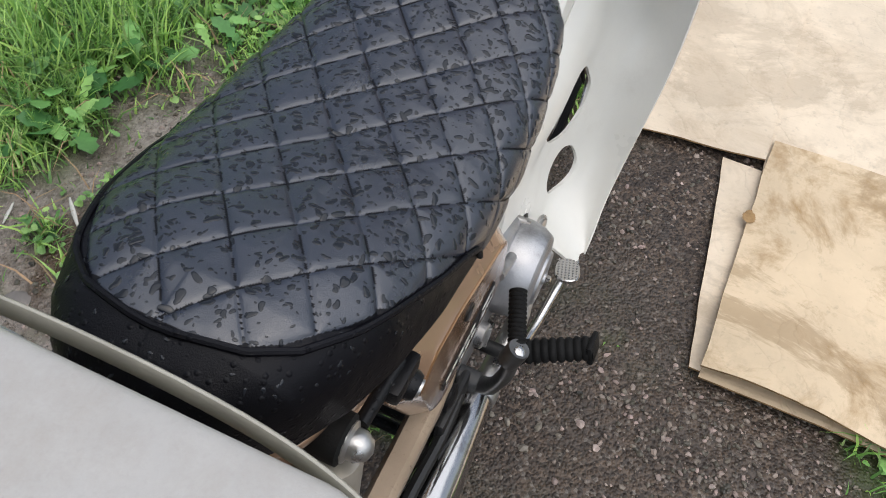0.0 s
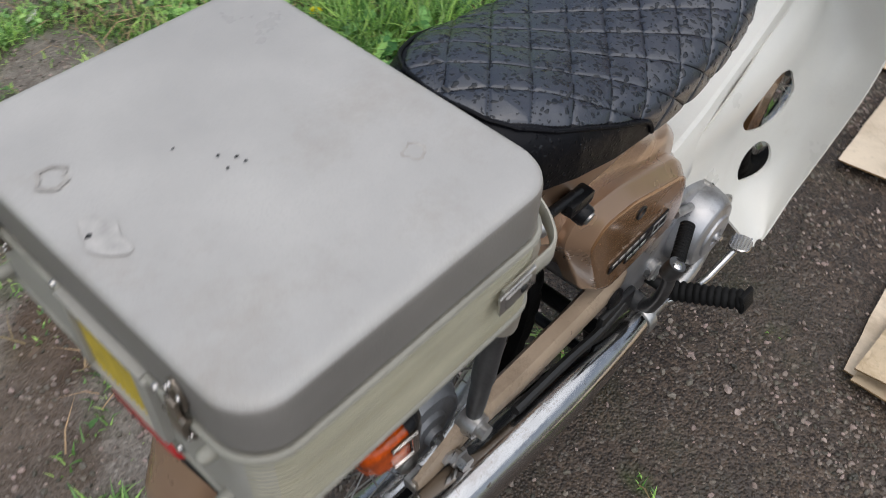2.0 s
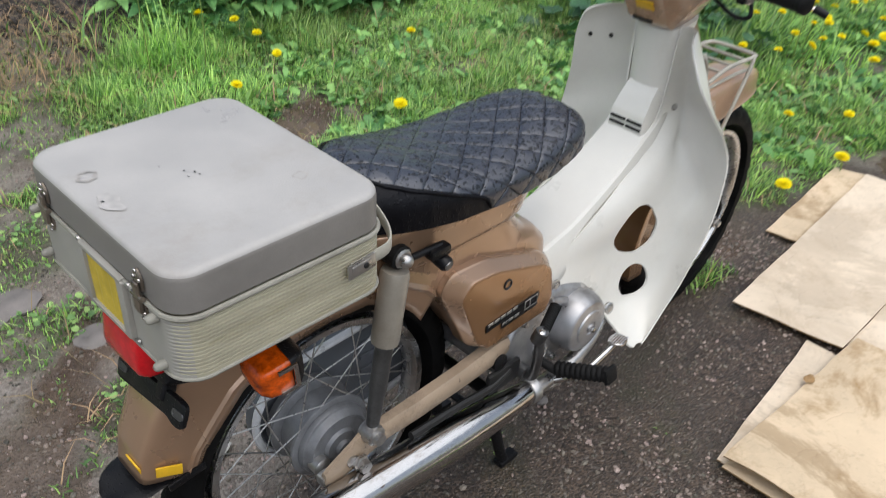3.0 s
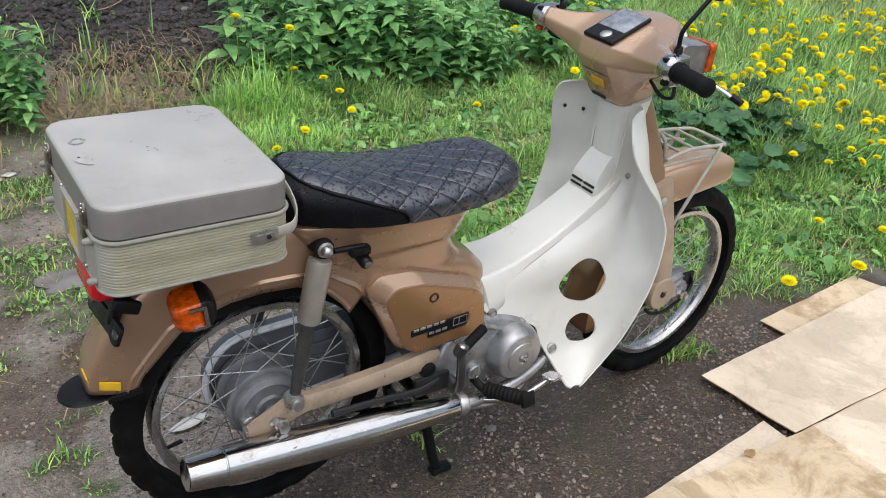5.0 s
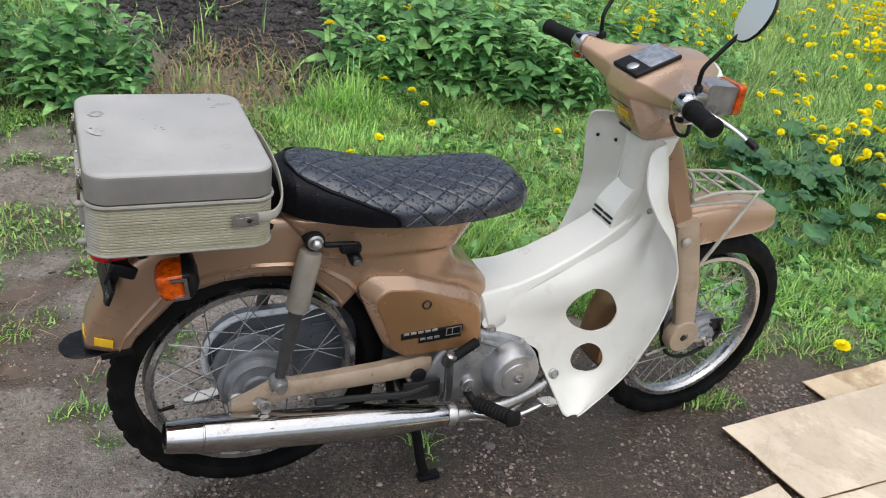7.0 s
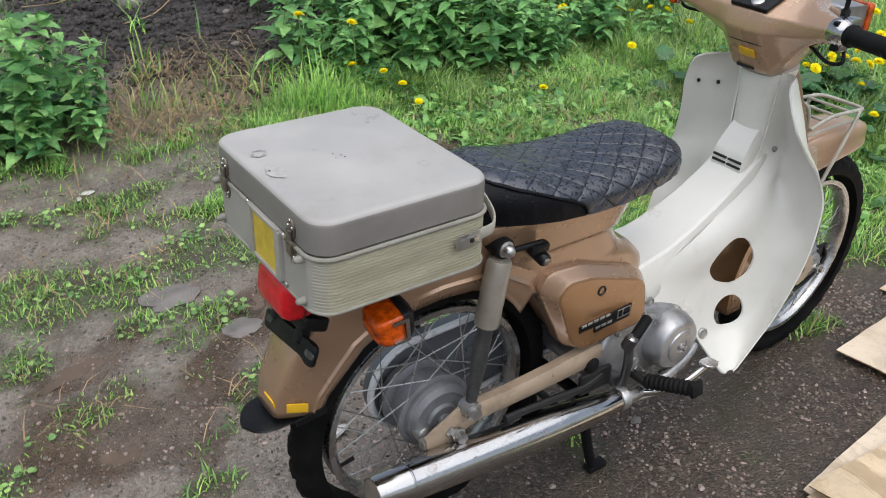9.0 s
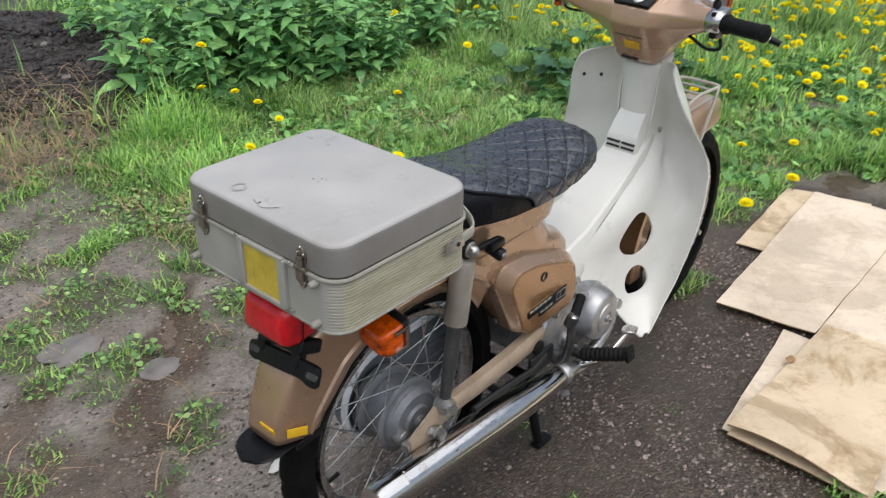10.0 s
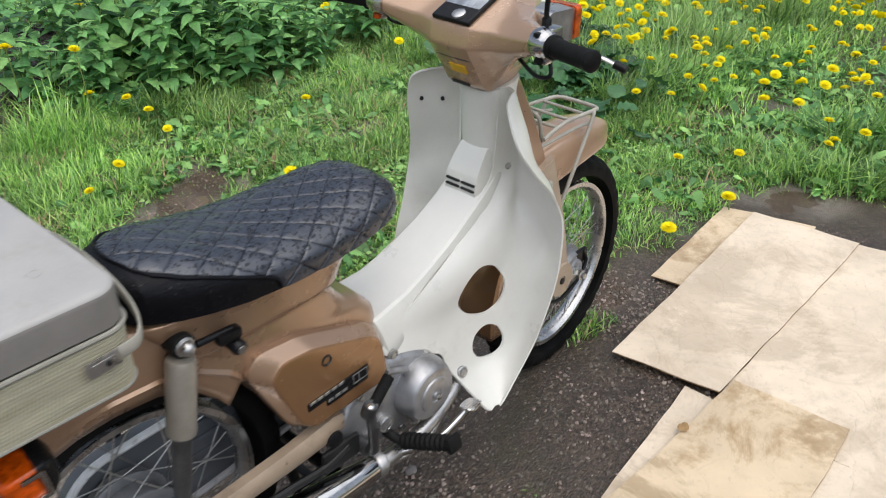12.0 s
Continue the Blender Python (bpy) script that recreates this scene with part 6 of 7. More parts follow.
for side in (-1, 1):
    bm = bmesh.new()
    rings = []
    for x, zz, w, d in ((1.012, 0.660, 0.011, 0.029), (1.038, 0.58, 0.013, 0.031), (1.07, 0.48, 0.015, 0.032), (1.095, 0.39, 0.015, 0.030), (1.105, 0.345, 0.015, 0.030)):
        rings.append([(x + d * a, side * 0.074 + w * b, zz + 0.35 * d * a) for a, b in ((-1, -0.45), (-0.85, -0.8), (-0.55, -1), (0.55, -1), (0.85, -0.8), (1, -0.45), (1, 0.45), (0.85, 0.8), (0.55, 1), (-0.55, 1), (-0.85, 0.8), (-1, 0.45))])
    loft(bm, rings)
    lathe(bm, [(0.044, -0.016), (0.048, -0.012), (0.048, 0.010), (0.044, 0.016), (0.012, 0.017), (0.010, 0.014)], (1.103, side * 0.078, 0.318), (0, side, 0), 28)
    leg = part("fork_leg", bm, M_TAN3, fork, "beige fork leg")
    bm = bmesh.new()
    lathe(bm, [(0.008, 0), (0.008, 0.006), (0.005, 0.008)], (1.100, side * 0.092, 0.318), (0, side, 0), 6)
    part("pivot_bolt", bm, M_DARK, leg)
    bm = bmesh.new()
    tube(bm, [(1.103, side * 0.062, 0.312), (1.15, side * 0.064, 0.296), (1.2, side * 0.062, 0.286), (1.225, side * 0.06, 0.282)], [0.016, 0.02, 0.022, 0.012], 12)
    lathe(bm, [(0.014, 0), (0.014, 0.012), (0.008, 0.014), (0.008, 0.022)], (1.2, side * 0.078, 0.286), (0, side, 0), 6)
    part("front_link", bm, M_STEEL, fork)
    bm = bmesh.new()
    lathe(bm, [(0.013, 0), (0.013, 0.004), (0.009, 0.008), (0.004, 0.009)], (1.012, side * 0.088, 0.612), (0, side, 0), 16)
    part("fork_bolt", bm, M_CORD, fork)
bm = bmesh.new()
block(bm, (1.235, -0.058, 0.315), (0.05, 0.012, 0.04), 0.006)
tube(bm, curve_points([(1.24, -0.062, 0.33), (1.25, -0.068, 0.30), (1.22, -0.07, 0.262), (1.15, -0.072, 0.235), (1.09, -0.07, 0.25), (1.06, -0.06, 0.30), (1.05, -0.05, 0.38), (1.02, -0.05, 0.52), (0.96, -0.05, 0.72)], 6), 0.005, 8)
part("front_brake_cable", bm, M_BLACK, moped, "black front brake cable")
bm = bmesh.new()
rod(bm, (1.0, -0.085, 0.268), (1.10, -0.07, 0.285), 0.004, 8)
part("torque_rod", bm, M_STEEL, fork)

# front mudguard
bm = bmesh.new()
rows = []
for x, zt, zb, w in ((0.985, 0.655, 0.566, 0.05), (1.02, 0.664, 0.570, 0.054), (1.08, 0.676, 0.578, 0.058), (1.14, 0.683, 0.587, 0.059), (1.20, 0.682, 0.594, 0.058), (1.26, 0.675, 0.598, 0.054), (1.30, 0.667, 0.600, 0.048), (1.325, 0.659, 0.603, 0.041), (1.345, 0.649, 0.609, 0.031), (1.357, 0.640, 0.617, 0.019), (1.361, 0.634, 0.623, 0.008)):
    pts = [(1.0, 0.0), (1.06, 0.04), (0.99, 0.10), (0.98, 0.5), (0.92, 0.8), (0.74, 0.95), (0.4, 1.0), (0, 1.01)]
    pts = pts + [(-a, b) for a, b in pts[-2::-1]]
    rows.append([(x, -w * a, zb + (zt - zb) * b) for a, b in pts])
loft(bm, rows, False, False)
bm.faces.new(bm.verts[-15:])
fg = part("front_mudguard", bm, M_COWL, moped, "tan metallic front mudguard", 45)
sm = fg.modifiers.new("thickness", "SOLIDIFY")
sm.thickness, sm.offset = 0.003, -1

bm = bmesh.new()
rows = []
for k in range(25):
    a = radians(112 + 78 * k / 24)
    cx, cz = 1.2 + 0.322 * math.cos(a), 0.286 + 0.322 * math.sin(a)
    inx, inz = 1.2 + 0.28 * math.cos(a), 0.286 + 0.28 * math.sin(a)
    rows.append([(inx, -0.056, inz), (cx, -0.05, cz), (cx - 0.003, -0.03, cz), (cx - 0.004, 0, cz), (cx - 0.003, 0.03, cz), (cx, 0.05, cz), (inx, 0.056, inz)])
loft(bm, rows, False, False)
inner_guard = part("inner_mudguard", bm, M_TAN2, moped, "tan inner part of the front mudguard", 50)
sm = inner_guard.modifiers.new("thickness", "SOLIDIFY")
sm.thickness, sm.offset = 0.003, 0

# front carrier
bm = bmesh.new()
loop = curve_points([(1.02, -0.062, 0.712), (1.10, -0.062, 0.728), (1.21, -0.060, 0.722), (1.245, -0.050, 0.718), (1.252, 0.0, 0.717), (1.245, 0.050, 0.718), (1.21, 0.060, 0.722), (1.10, 0.062, 0.728), (1.02, 0.062, 0.712)], 6)
tube(bm, loop, 0.0048, 10)
for x in (1.075, 1.13, 1.185):
    rod(bm, (x, -0.061, 0.722), (x, 0.061, 0.722), 0.004, 8)
tube(bm, curve_points([(1.03, -0.05, 0.70), (1.015, -0.05, 0.755), (1.01, -0.03, 0.772), (1.01, 0.03, 0.772), (1.015, 0.05, 0.755), (1.03, 0.05, 0.70)], 6), 0.0045, 8)
for side in (-1, 1):
    tube(bm, curve_points([(1.215, side * 0.060, 0.722), (1.20, side * 0.068, 0.70), (1.085, side * 0.078, 0.525), (1.07, side * 0.080, 0.505)], 5), 0.0048, 10)
    block(bm, (1.066, side * 0.081, 0.50), (0.014, 0.004, 0.03), 0.001)
tube(bm, curve_points([(1.0, -0.06, 0.695), (1.15, -0.061, 0.700), (1.22, -0.058, 0.69)], 4), 0.004, 8)
tube(bm, curve_points([(1.0, 0.06, 0.695), (1.15, 0.061, 0.700), (1.22, 0.058, 0.69)], 4), 0.004, 8)
part("front_carrier", bm, M_CORD, moped, "cream wire front carrier")

# ---- handlebar ----
def head_section(y):
    y = abs(y)
    rows = [
        (0.0, (0.772, 1.008), (0.764, 0.968), (0.822, 0.876), (0.840, 0.864), (0.92, 0.872), (0.985, 0.91), (1.000, 0.96), (0.995, 1.035), (0.965, 1.058), (0.878, 1.056)),
        (0.046, (0.773, 1.008), (0.766, 0.968), (0.824, 0.878), (0.842, 0.866), (0.918, 0.874), (0.98, 0.912), (0.995, 0.96), (0.99, 1.03), (0.96, 1.054), (0.876, 1.052)),
        (0.085, (0.786, 1.006), (0.785, 0.970), (0.828, 0.930), (0.842, 0.922), (0.885, 0.92), (0.935, 0.935), (0.955, 0.965), (0.950, 1.015), (0.925, 1.038), (0.862, 1.042)),
        (0.13, (0.785, 1.006), (0.786, 0.978), (0.805, 0.962), (0.818, 0.958), (0.84, 0.958), (0.862, 0.966), (0.872, 0.985), (0.868, 1.012), (0.850, 1.030), (0.815, 1.034)),
        (0.19, (0.772, 1.012), (0.776, 0.996), (0.784, 0.988), (0.792, 0.986), (0.80, 0.986), (0.81, 0.990), (0.816, 1.0), (0.816, 1.016), (0.808, 1.028), (0.79, 1.032)),
    ]
    ys = [r[0] for r in rows]
    return [(float(np.interp(y, ys, [r[k][0] for r in rows])), float(np.interp(y, ys, [r[k][1] for r in rows]))) for k in range(1, 11)]


bm = bmesh.new()
stops = [-0.19, -0.16, -0.13, -0.108, -0.085, -0.065, -0.0465, -0.046, -0.023, 0, 0.023, 0.046, 0.0465, 0.065, 0.085, 0.108, 0.13, 0.16, 0.19]
loft(bm, [[(x, y, zz) for x, zz in rounded(head_section(y), 0.006, 3)] for y in stops])
head = part("handlebar_cowl", bm, M_COWL, moped, "tan handlebar cowl with rain drops", 28)
bm = bmesh.new()
tube(bm, curve_points([(0.785, -0.046, 0.9405), (0.782, -0.02, 0.9405), (0.782, 0.02, 0.9405), (0.785, 0.046, 0.9405)], 4), 0.0012, 6)
part("cowl_seam", bm, M_DARK, head)
bm = bmesh.new()
block(bm, (0.826, 0.0, 1.036), (0.118, 0.090, 0.010), 0.004, Matrix.Rotation(radians(-23), 4, "Y"), 3)
dash = part("dashboard", bm, M_BLACK, head, "black dashboard surround")
bm = bmesh.new()
block(bm, (0.842, 0.0, 1.0470), (0.074, 0.082, 0.004), 0.002, Matrix.Rotation(radians(-23), 4, "Y"), 2)
part("dial_glass", bm, M_GLASS, dash, "rain-spotted speedometer glass")
bm = bmesh.new()
lathe(bm, [(0.0135, 0), (0.0135, 0.006), (0.011, 0.008), (0.002, 0.008)], (0.785, -0.012, 1.022), (-0.39, 0, 0.92), 24)
part("ignition_switch", bm, M_STEEL, dash, "round ignition switch")
bm = bmesh.new()
block(bm, (0.7955, -0.004, 0.9165), (0.003, 0.040, 0.022), 0.0008, Matrix.Rotation(radians(-32.5), 4, "Y"))
part("warning_sticker", bm, M_YELLOW, head, "yellow warning sticker")
bm = bmesh.new()
block(bm, (0.82, 0.010, 0.878), (0.003, 0.045, 0.008), 0.001, Matrix.Rotation(radians(-32.5), 4, "Y"))
part("cowl_slot", bm, M_DARK, head)
bm = bmesh.new()
lathe(bm, [(0.055, 0.0), (0.062, 0.01), (0.062, 0.02), (0.05, 0.03), (0.02, 0.035)], (0.985, 0, 0.975), (1, 0, -0.05), 32)
part("headlight", bm, M_LAMPGLASS, head, "clear round headlight")
for side in (-1, 1):
    bm = bmesh.new()
    rings = []
    for y, x0, x1, z0, z1 in ((0.07, 0.90, 0.975, 0.965, 1.03), (0.11, 0.885, 0.975, 0.962, 1.034), (0.146, 0.885, 0.97, 0.962, 1.032)):
        rings.append([(x, side * y, zz) for x, zz in rounded([(x0, z0), (x1, z0 + 0.004), (x1, z1 - 0.006), (x0, z1)], 0.012, 3)])
    loft(bm, rings)
    fi = part("front_indicator", bm, M_STEEL, head, "silver front indicator housing")
    bm = bmesh.new()
    rings = []
    for x, i in ((0.966, 0.0), (0.984, 0.0), (0.990, 0.005)):
        rings.append([(x, side * y, zz) for y, zz in rounded([(0.075 + i, 0.966 + i), (0.150 - i, 0.964 + i), (0.150 - i, 1.030 - i), (0.075 + i, 1.028 - i)], 0.010, 3)])
    loft(bm, rings)
    part("amber_lens", bm, M_ORANGE, fi, "orange indicator lens")
    # switch housing, grip, lever, mirror
    bm = bmesh.new()
    d = Vector((-0.25, side * 0.965, 0.03)).normalized()
    o = Vector((0.796, side * 0.186, 1.008))
    lathe(bm, [(0.018, 0.0), (0.0265, 0.002), (0.0275, 0.008), (0.0265, 0.026), (0.023, 0.030), (0.021, 0.038)], o, d, 24)
    block(bm, o + d * 0.016 + Vector((0.018, 0, 0.010)), (0.034, 0.03, 0.036), 0.006)
    block(bm, o + d * 0.016 + Vector((0.004, 0, -0.024)), (0.028, 0.026, 0.022), 0.005)
    sw = part("switch_housing", bm, M_CHROME, head, "silver switch housing")
    bm = bmesh.new()
    block(bm, o + d * 0.014 + Vector((-0.02, 0, 0.020)), (0.012, 0.010, 0.008), 0.002)
    part("switch_button", bm, M_BLACK, sw)
    bm = bmesh.new()
    block(bm, o + d * 0.016 + Vector((-0.012, 0, -0.028)), (0.012, 0.014, 0.01), 0.002)
    part("switch_button", bm, M_ORANGE if side > 0 else M_BLACK, sw)
    bm = bmesh.new()
    prof = [(0.020, 0.036), (0.0215, 0.038), (0.0215, 0.046), (0.0178, 0.048)]
    for k in range(14):
        prof += [(0.0178, 0.052 + 0.0055 * k), (0.0168, 0.0545 + 0.0055 * k)]
    prof += [(0.0178, 0.130), (0.019, 0.132), (0.019, 0.140), (0.015, 0.143), (0.002, 0.144)]
    lathe(bm, prof, o, d, 24)
    part("grip", bm, M_RUBBER, head, "ribbed black rubber grip")
    if side < 0:
        bm = bmesh.new()
        a = o + Vector((0.045, -0.01, -0.012))
        tube(bm, curve_points([a, a + Vector((0.02, -0.03, -0.006)), a + Vector((0.043, -0.07, -0.02)), a + Vector((0.05, -0.10, -0.03))], 6), 0.0065, 10, flat=0.6)
        lv = part("brake_lever", bm, M_CHROME, head, "polished front brake lever")
        bm = bmesh.new()
        tube(bm, [a + Vector((0.0485, -0.092, -0.0275)), a + Vector((0.053, -0.115, -0.0345))], [0.0082, 0.0075], 10)
        part("lever_tip", bm, M_BLACK, lv)
        bm = bmesh.new()
        tube(bm, curve_points([o + Vector((0.01, -0.02, -0.03)), o + Vector((0.0, -0.03, -0.055)), o + Vector((0.0, 0.0, -0.062)), o + Vector((0.02, 0.05, -0.05)), o + Vector((0.04, 0.09, -0.04))], 6), 0.004, 8)
        part("throttle_cable", bm, M_BLACK, head)
    else:
        bm = bmesh.new()
        tube(bm, curve_points([o + Vector((0.01, 0.02, -0.03)), o + Vector((0.02, 0.0, -0.045)), o + Vector((0.04, -0.06, -0.045))], 6), 0.0035, 8)
        part("switch_cable", bm, M_BLACK, head)
    bm = bmesh.new()
    tube(bm, curve_points([(0.824, side * 0.181, 1.022), (0.818, side * 0.184, 1.065), (0.820, side * 0.187, 1.085), (0.838, side * 0.194, 1.115), (0.868, side * 0.203, 1.158)], 6), 0.0048, 10)
    lathe(bm, [(0.009, 0), (0.009, 0.012), (0.006, 0.016)], (0.824, side * 0.181, 1.03), (0, 0, 1), 10)
    stem = part("mirror_stem", bm, M_BLACK, head, "black mirror stem")
    bm = bmesh.new()
    q = Matrix.Translation((0.873, side * 0.222, 1.200)) @ Euler((radians(0), radians(-90 + 14), radians(side * 10))).to_matrix().to_4x4() @ Matrix.Rotation(radians(side * 22), 4, "Z")
    rings = []
    for r, h in ((0.2, -0.016), (0.6, -0.013), (0.9, -0.006), (1.0, 0.0), (0.97, 0.003)):
        rings.append([q @ Vector((0.060 * r * math.cos(a), 0.046 * r * math.sin(a), h)) for a in [2 * math.pi * k / 36 for k in range(36)]])
    loft(bm, rings)
    mir = part("mirror_shell", bm, M_BLACK, stem, "black oval mirror shell")
    bm = bmesh.new()
    loft(bm, [[q @ Vector((0.057 * math.cos(a), 0.043 * math.sin(a), h)) for a in [2 * math.pi * k / 36 for k in range(36)]] for h in (0.0028, 0.0042)])
    ob = link_mesh("mirror_glass", bm, M_MIRROR)
    ob.parent = stem
    tagged(ob, "round-edged mirror glass spotted with rain")

# ---- rain drops on the seat ----
rng = np.random.default_rng(7)


def raw_mesh(name, verts, tris, mat, smooth=True):
    me = bpy.data.meshes.new(name)
    v, f = np.asarray(verts, "f"), np.asarray(tris, np.int32)
    me.vertices.add(len(v))
    me.vertices.foreach_set("co", v.ravel())
    me.loops.add(f.size)
    me.loops.foreach_set("vertex_index", f.ravel())
    me.polygons.add(len(f))
    me.polygons.foreach_set("loop_start", np.arange(len(f), dtype=np.int32) * f.shape[1])
    me.materials.append(mat)
    me.update(calc_edges=True)
    me.polygons.foreach_set("use_smooth", np.full(len(f), smooth))
    return me


def scatter_copies(unit_v, unit_f, places, frames, sizes):
    """Many copies of one small shape as arrays: frames (n,3,3), sizes (n,3)."""
    n, k = len(places), len(unit_v)
    v = np.einsum("nij,nkj->nki", frames, unit_v[None] * sizes[:, None, :]) + places[:, None, :]
    f = unit_f[None] + (np.arange(n) * k)[:, None, None]
    return v.reshape(-1, 3), f.reshape(-1, unit_f.shape[1])


def dome_unit(seed, n=12):
    rr = np.random.default_rng(seed)
    k1, k2, p1, p2 = rr.uniform(0.1, 0.3), rr.uniform(0.05, 0.2), rr.uniform(0, 6.28), rr.uniform(0, 6.28)
    v, f = [], []
    for r, z in ((1.0, -0.15), (0.92, 0.30), (0.62, 0.66)):
        for k in range(n):
            a = 2 * math.pi * k / n
            q = r * (1 + k1 * math.sin(2 * a + p1) + k2 * math.sin(3 * a + p2))
            v.append((q * math.cos(a), q * math.sin(a), z))
    v.append((0, 0, 0.78))
    for a in (0, n):
        for k in range(n):
            j = (k + 1) % n
            f += [(a + k, a + j, a + n + j), (a + k, a + n + j, a + n + k)]
    f += [(2 * n + k, 2 * n + (k + 1) % n, 3 * n) for k in range(n)]
    return np.array(v), np.array(f)


sm = seat.data
sm_n = len(sm.polygons)
cent, nrm, mi = np.empty(sm_n * 3, "f"), np.empty(sm_n * 3, "f"), np.empty(sm_n, np.int32)
sm.polygons.foreach_get("center", cent)
sm.polygons.foreach_get("normal", nrm)
sm.polygons.foreach_get("material_index", mi)
area = np.empty(sm_n, "f")
sm.polygons.foreach_get("area", area)
cent, nrm = cent.reshape(-1, 3), nrm.reshape(-1, 3)
chance = area * np.where(mi == 0, 1.0, 0.25) * (0.25 + np.clip(nrm[:, 2], 0, 1))
pick = rng.choice(sm_n, 3300, p=chance / chance.sum())
zz = nrm[pick]
yaw = rng.uniform(0, 6.28, len(pick))
tx = np.stack([np.cos(yaw), np.sin(yaw), 0 * yaw], 1)
tx -= zz * (tx * zz).sum(1, keepdims=True)
tx /= np.linalg.norm(tx, axis=1, keepdims=True)
ty = np.cross(zz, tx)
size = 0.0007 + 0.0024 * rng.random(len(pick)) ** 2.6
size = np.where(mi[pick] == 1, np.minimum(size, 0.0012), size)
sizes = np.stack([size * rng.uniform(1.0, 1.9, len(pick)), size, size * 0.18], 1)
at_drop = cent[pick] + rng.normal(0, 0.0006, (len(pick), 3)) * (1 - zz ** 2)
axes = np.stack([tx, ty, zz], 2)
vs, fs, count = [], [], 0
for k in range(6):
    i = np.arange(len(pick)) % 6 == k
    v, f = scatter_copies(*dome_unit(300 + k), at_drop[i], axes[i], sizes[i])
    vs.append(v)
    fs.append(f + count)
    count += len(v)
v, f = np.concatenate(vs), np.concatenate(fs)
tagged(new("rain_drops", raw_mesh("rain_drops", v, f, M_WATER)), "clear rain drops beading on the black seat", "water", kind="stuff")


# ---- plants ----
def blade_mesh(name, base, height, width, yaw, lean, mat, levels=(0.0, 0.4, 0.75, 1.0)):
    """Many bent grass blades in one mesh."""
    n = len(base)
    d = np.stack([np.cos(yaw), np.sin(yaw), 0 * yaw], 1)
    s = np.stack([-np.sin(yaw), np.cos(yaw), 0 * yaw], 1)
    rings = []
    for u in levels:
        out = lean * u ** 1.8
        up = u * np.sqrt(np.clip(1 - 0.55 * lean ** 2 * u, 0.05, 1))
        mid = base + d * (height * out)[:, None] + np.array([0, 0, 1.0]) * (height * up)[:, None]
        w = width * (1.0 - 0.15 * u if u < 0.5 else 1.15 * (1.02 - u) * 1.9 ** 0.5)
        if u < 1:
            rings += [mid - s * (w / 2)[:, None], mid + s * (w / 2)[:, None]]
        else:
            rings.append(mid)
    v = np.stack(rings, 1)
    k = v.shape[1]
    unit = []
    for a in range(0, k - 3, 2):
        unit += [(a, a + 1, a + 3), (a, a + 3, a + 2)]
    unit.append((k - 3, k - 2, k - 1))
    f = np.array(unit)[None] + (np.arange(n) * k)[:, None, None]
    return raw_mesh(name, v.reshape(-1, 3), f.reshape(-1, 3), mat)


def sow(count, x0, x1, y0, y1, keep, seed):
    r = np.random.default_rng(seed)
    got, have = [], 0
    for _ in range(60):
        xy = np.stack([r.uniform(x0, x1, 20000), r.uniform(y0, y1, 20000)], 1)
        xy = xy[r.random(20000) < keep(xy[:, 0], xy[:, 1])]
        got.append(xy)
        have += len(xy)
        if have >= count:
            break
    return np.concatenate(got)[:count], r


def on_ground(pts, lift=0.0):
    return np.column_stack([pts, ground_height(pts[:, 0], pts[:, 1]) + lift])


def tall_amount(x, y):
    """Where the grass stands high."""
    t = np.maximum(np.maximum(soft(y - 0.18 * x, 1.75, 2.3), soft(x, 2.5, 3.0) * soft(y, 0.3, 0.8)), np.maximum(patch(x, y, 3.15, -0.25, 0.45, 0.28, -20), 0.5 * patch(x, y, 0.95, 0.95, 0.35, 0.2, 10)))
    t *= 1 - 0.9 * soft(x, 0.9, 0.3) * soft(y, 2.6, 2.3)
    return t


def lay_grass(name, count, box, keep, seed, mat, label, tall=1.0, wide=1.0, clump=True):
    pts, r = sow(count, *box, keep, seed)
    n = len(pts)
    if clump:
        lead = r.integers(0, n, n)
        move = r.random(n) < 0.6
        pts[move] = pts[lead[move]] + r.normal(0, 0.016, (move.sum(), 2))
    t, g = tall_amount(*pts.T), grass_amount(*pts.T)
    h = (0.020 + 0.034 * g + 0.10 * t) * r.uniform(0.45, 1.4, n) * (0.65 + 0.7 * soft(wob(pts[:, 0], pts[:, 1], 3.5, 33), -0.3, 0.4)) * (1 - 0.4 * soft(pts[:, 0], 0.6, 0.1) * soft(pts[:, 1], 2.2, 1.9)) * tall
    base = on_ground(pts, -0.004)
    w = (0.0030 + 0.0034 * r.random(n) + 0.0012 * t) * wide
    me = blade_mesh(name, base, h, w, r.uniform(0, 6.283, n), np.clip(r.normal(0.72, 0.32, n), 0.05, 1.3), mat)
    return tagged(new(name, me), label, "grass", kind="stuff")


lay_grass("grass_turf", 52000, (-1.0, 2.9, -0.9, 2.3), lambda x, y: grass_amount(x, y) ** 1.3, 11, M_GRASS, "fresh green grass with bare muddy gaps")
lay_grass("grass_yellowing", 9000, (-1.0, 3.0, -0.9, 2.6), lambda x, y: grass_amount(x, y) ** 0.8, 12, M_GRASS2, "yellowing grass blades among the green", 0.8)
lay_grass("grass_meadow", 52000, (0.2, 5.5, -0.6, 4.6), lambda x, y: grass_amount(x, y) * soft(np.hypot(x - 0.2, y + 0.2), 1.7, 2.3), 13, M_GRASS, "tall fresh meadow grass beyond the track", 1.1, 1.35)
lay_grass("grass_verge", 6000, (-3.0, 0.6, 1.4, 4.5), lambda x, y: grass_amount(x, y), 14, M_GRASS, "green grass beside the bare soil", 1.0, 1.2)
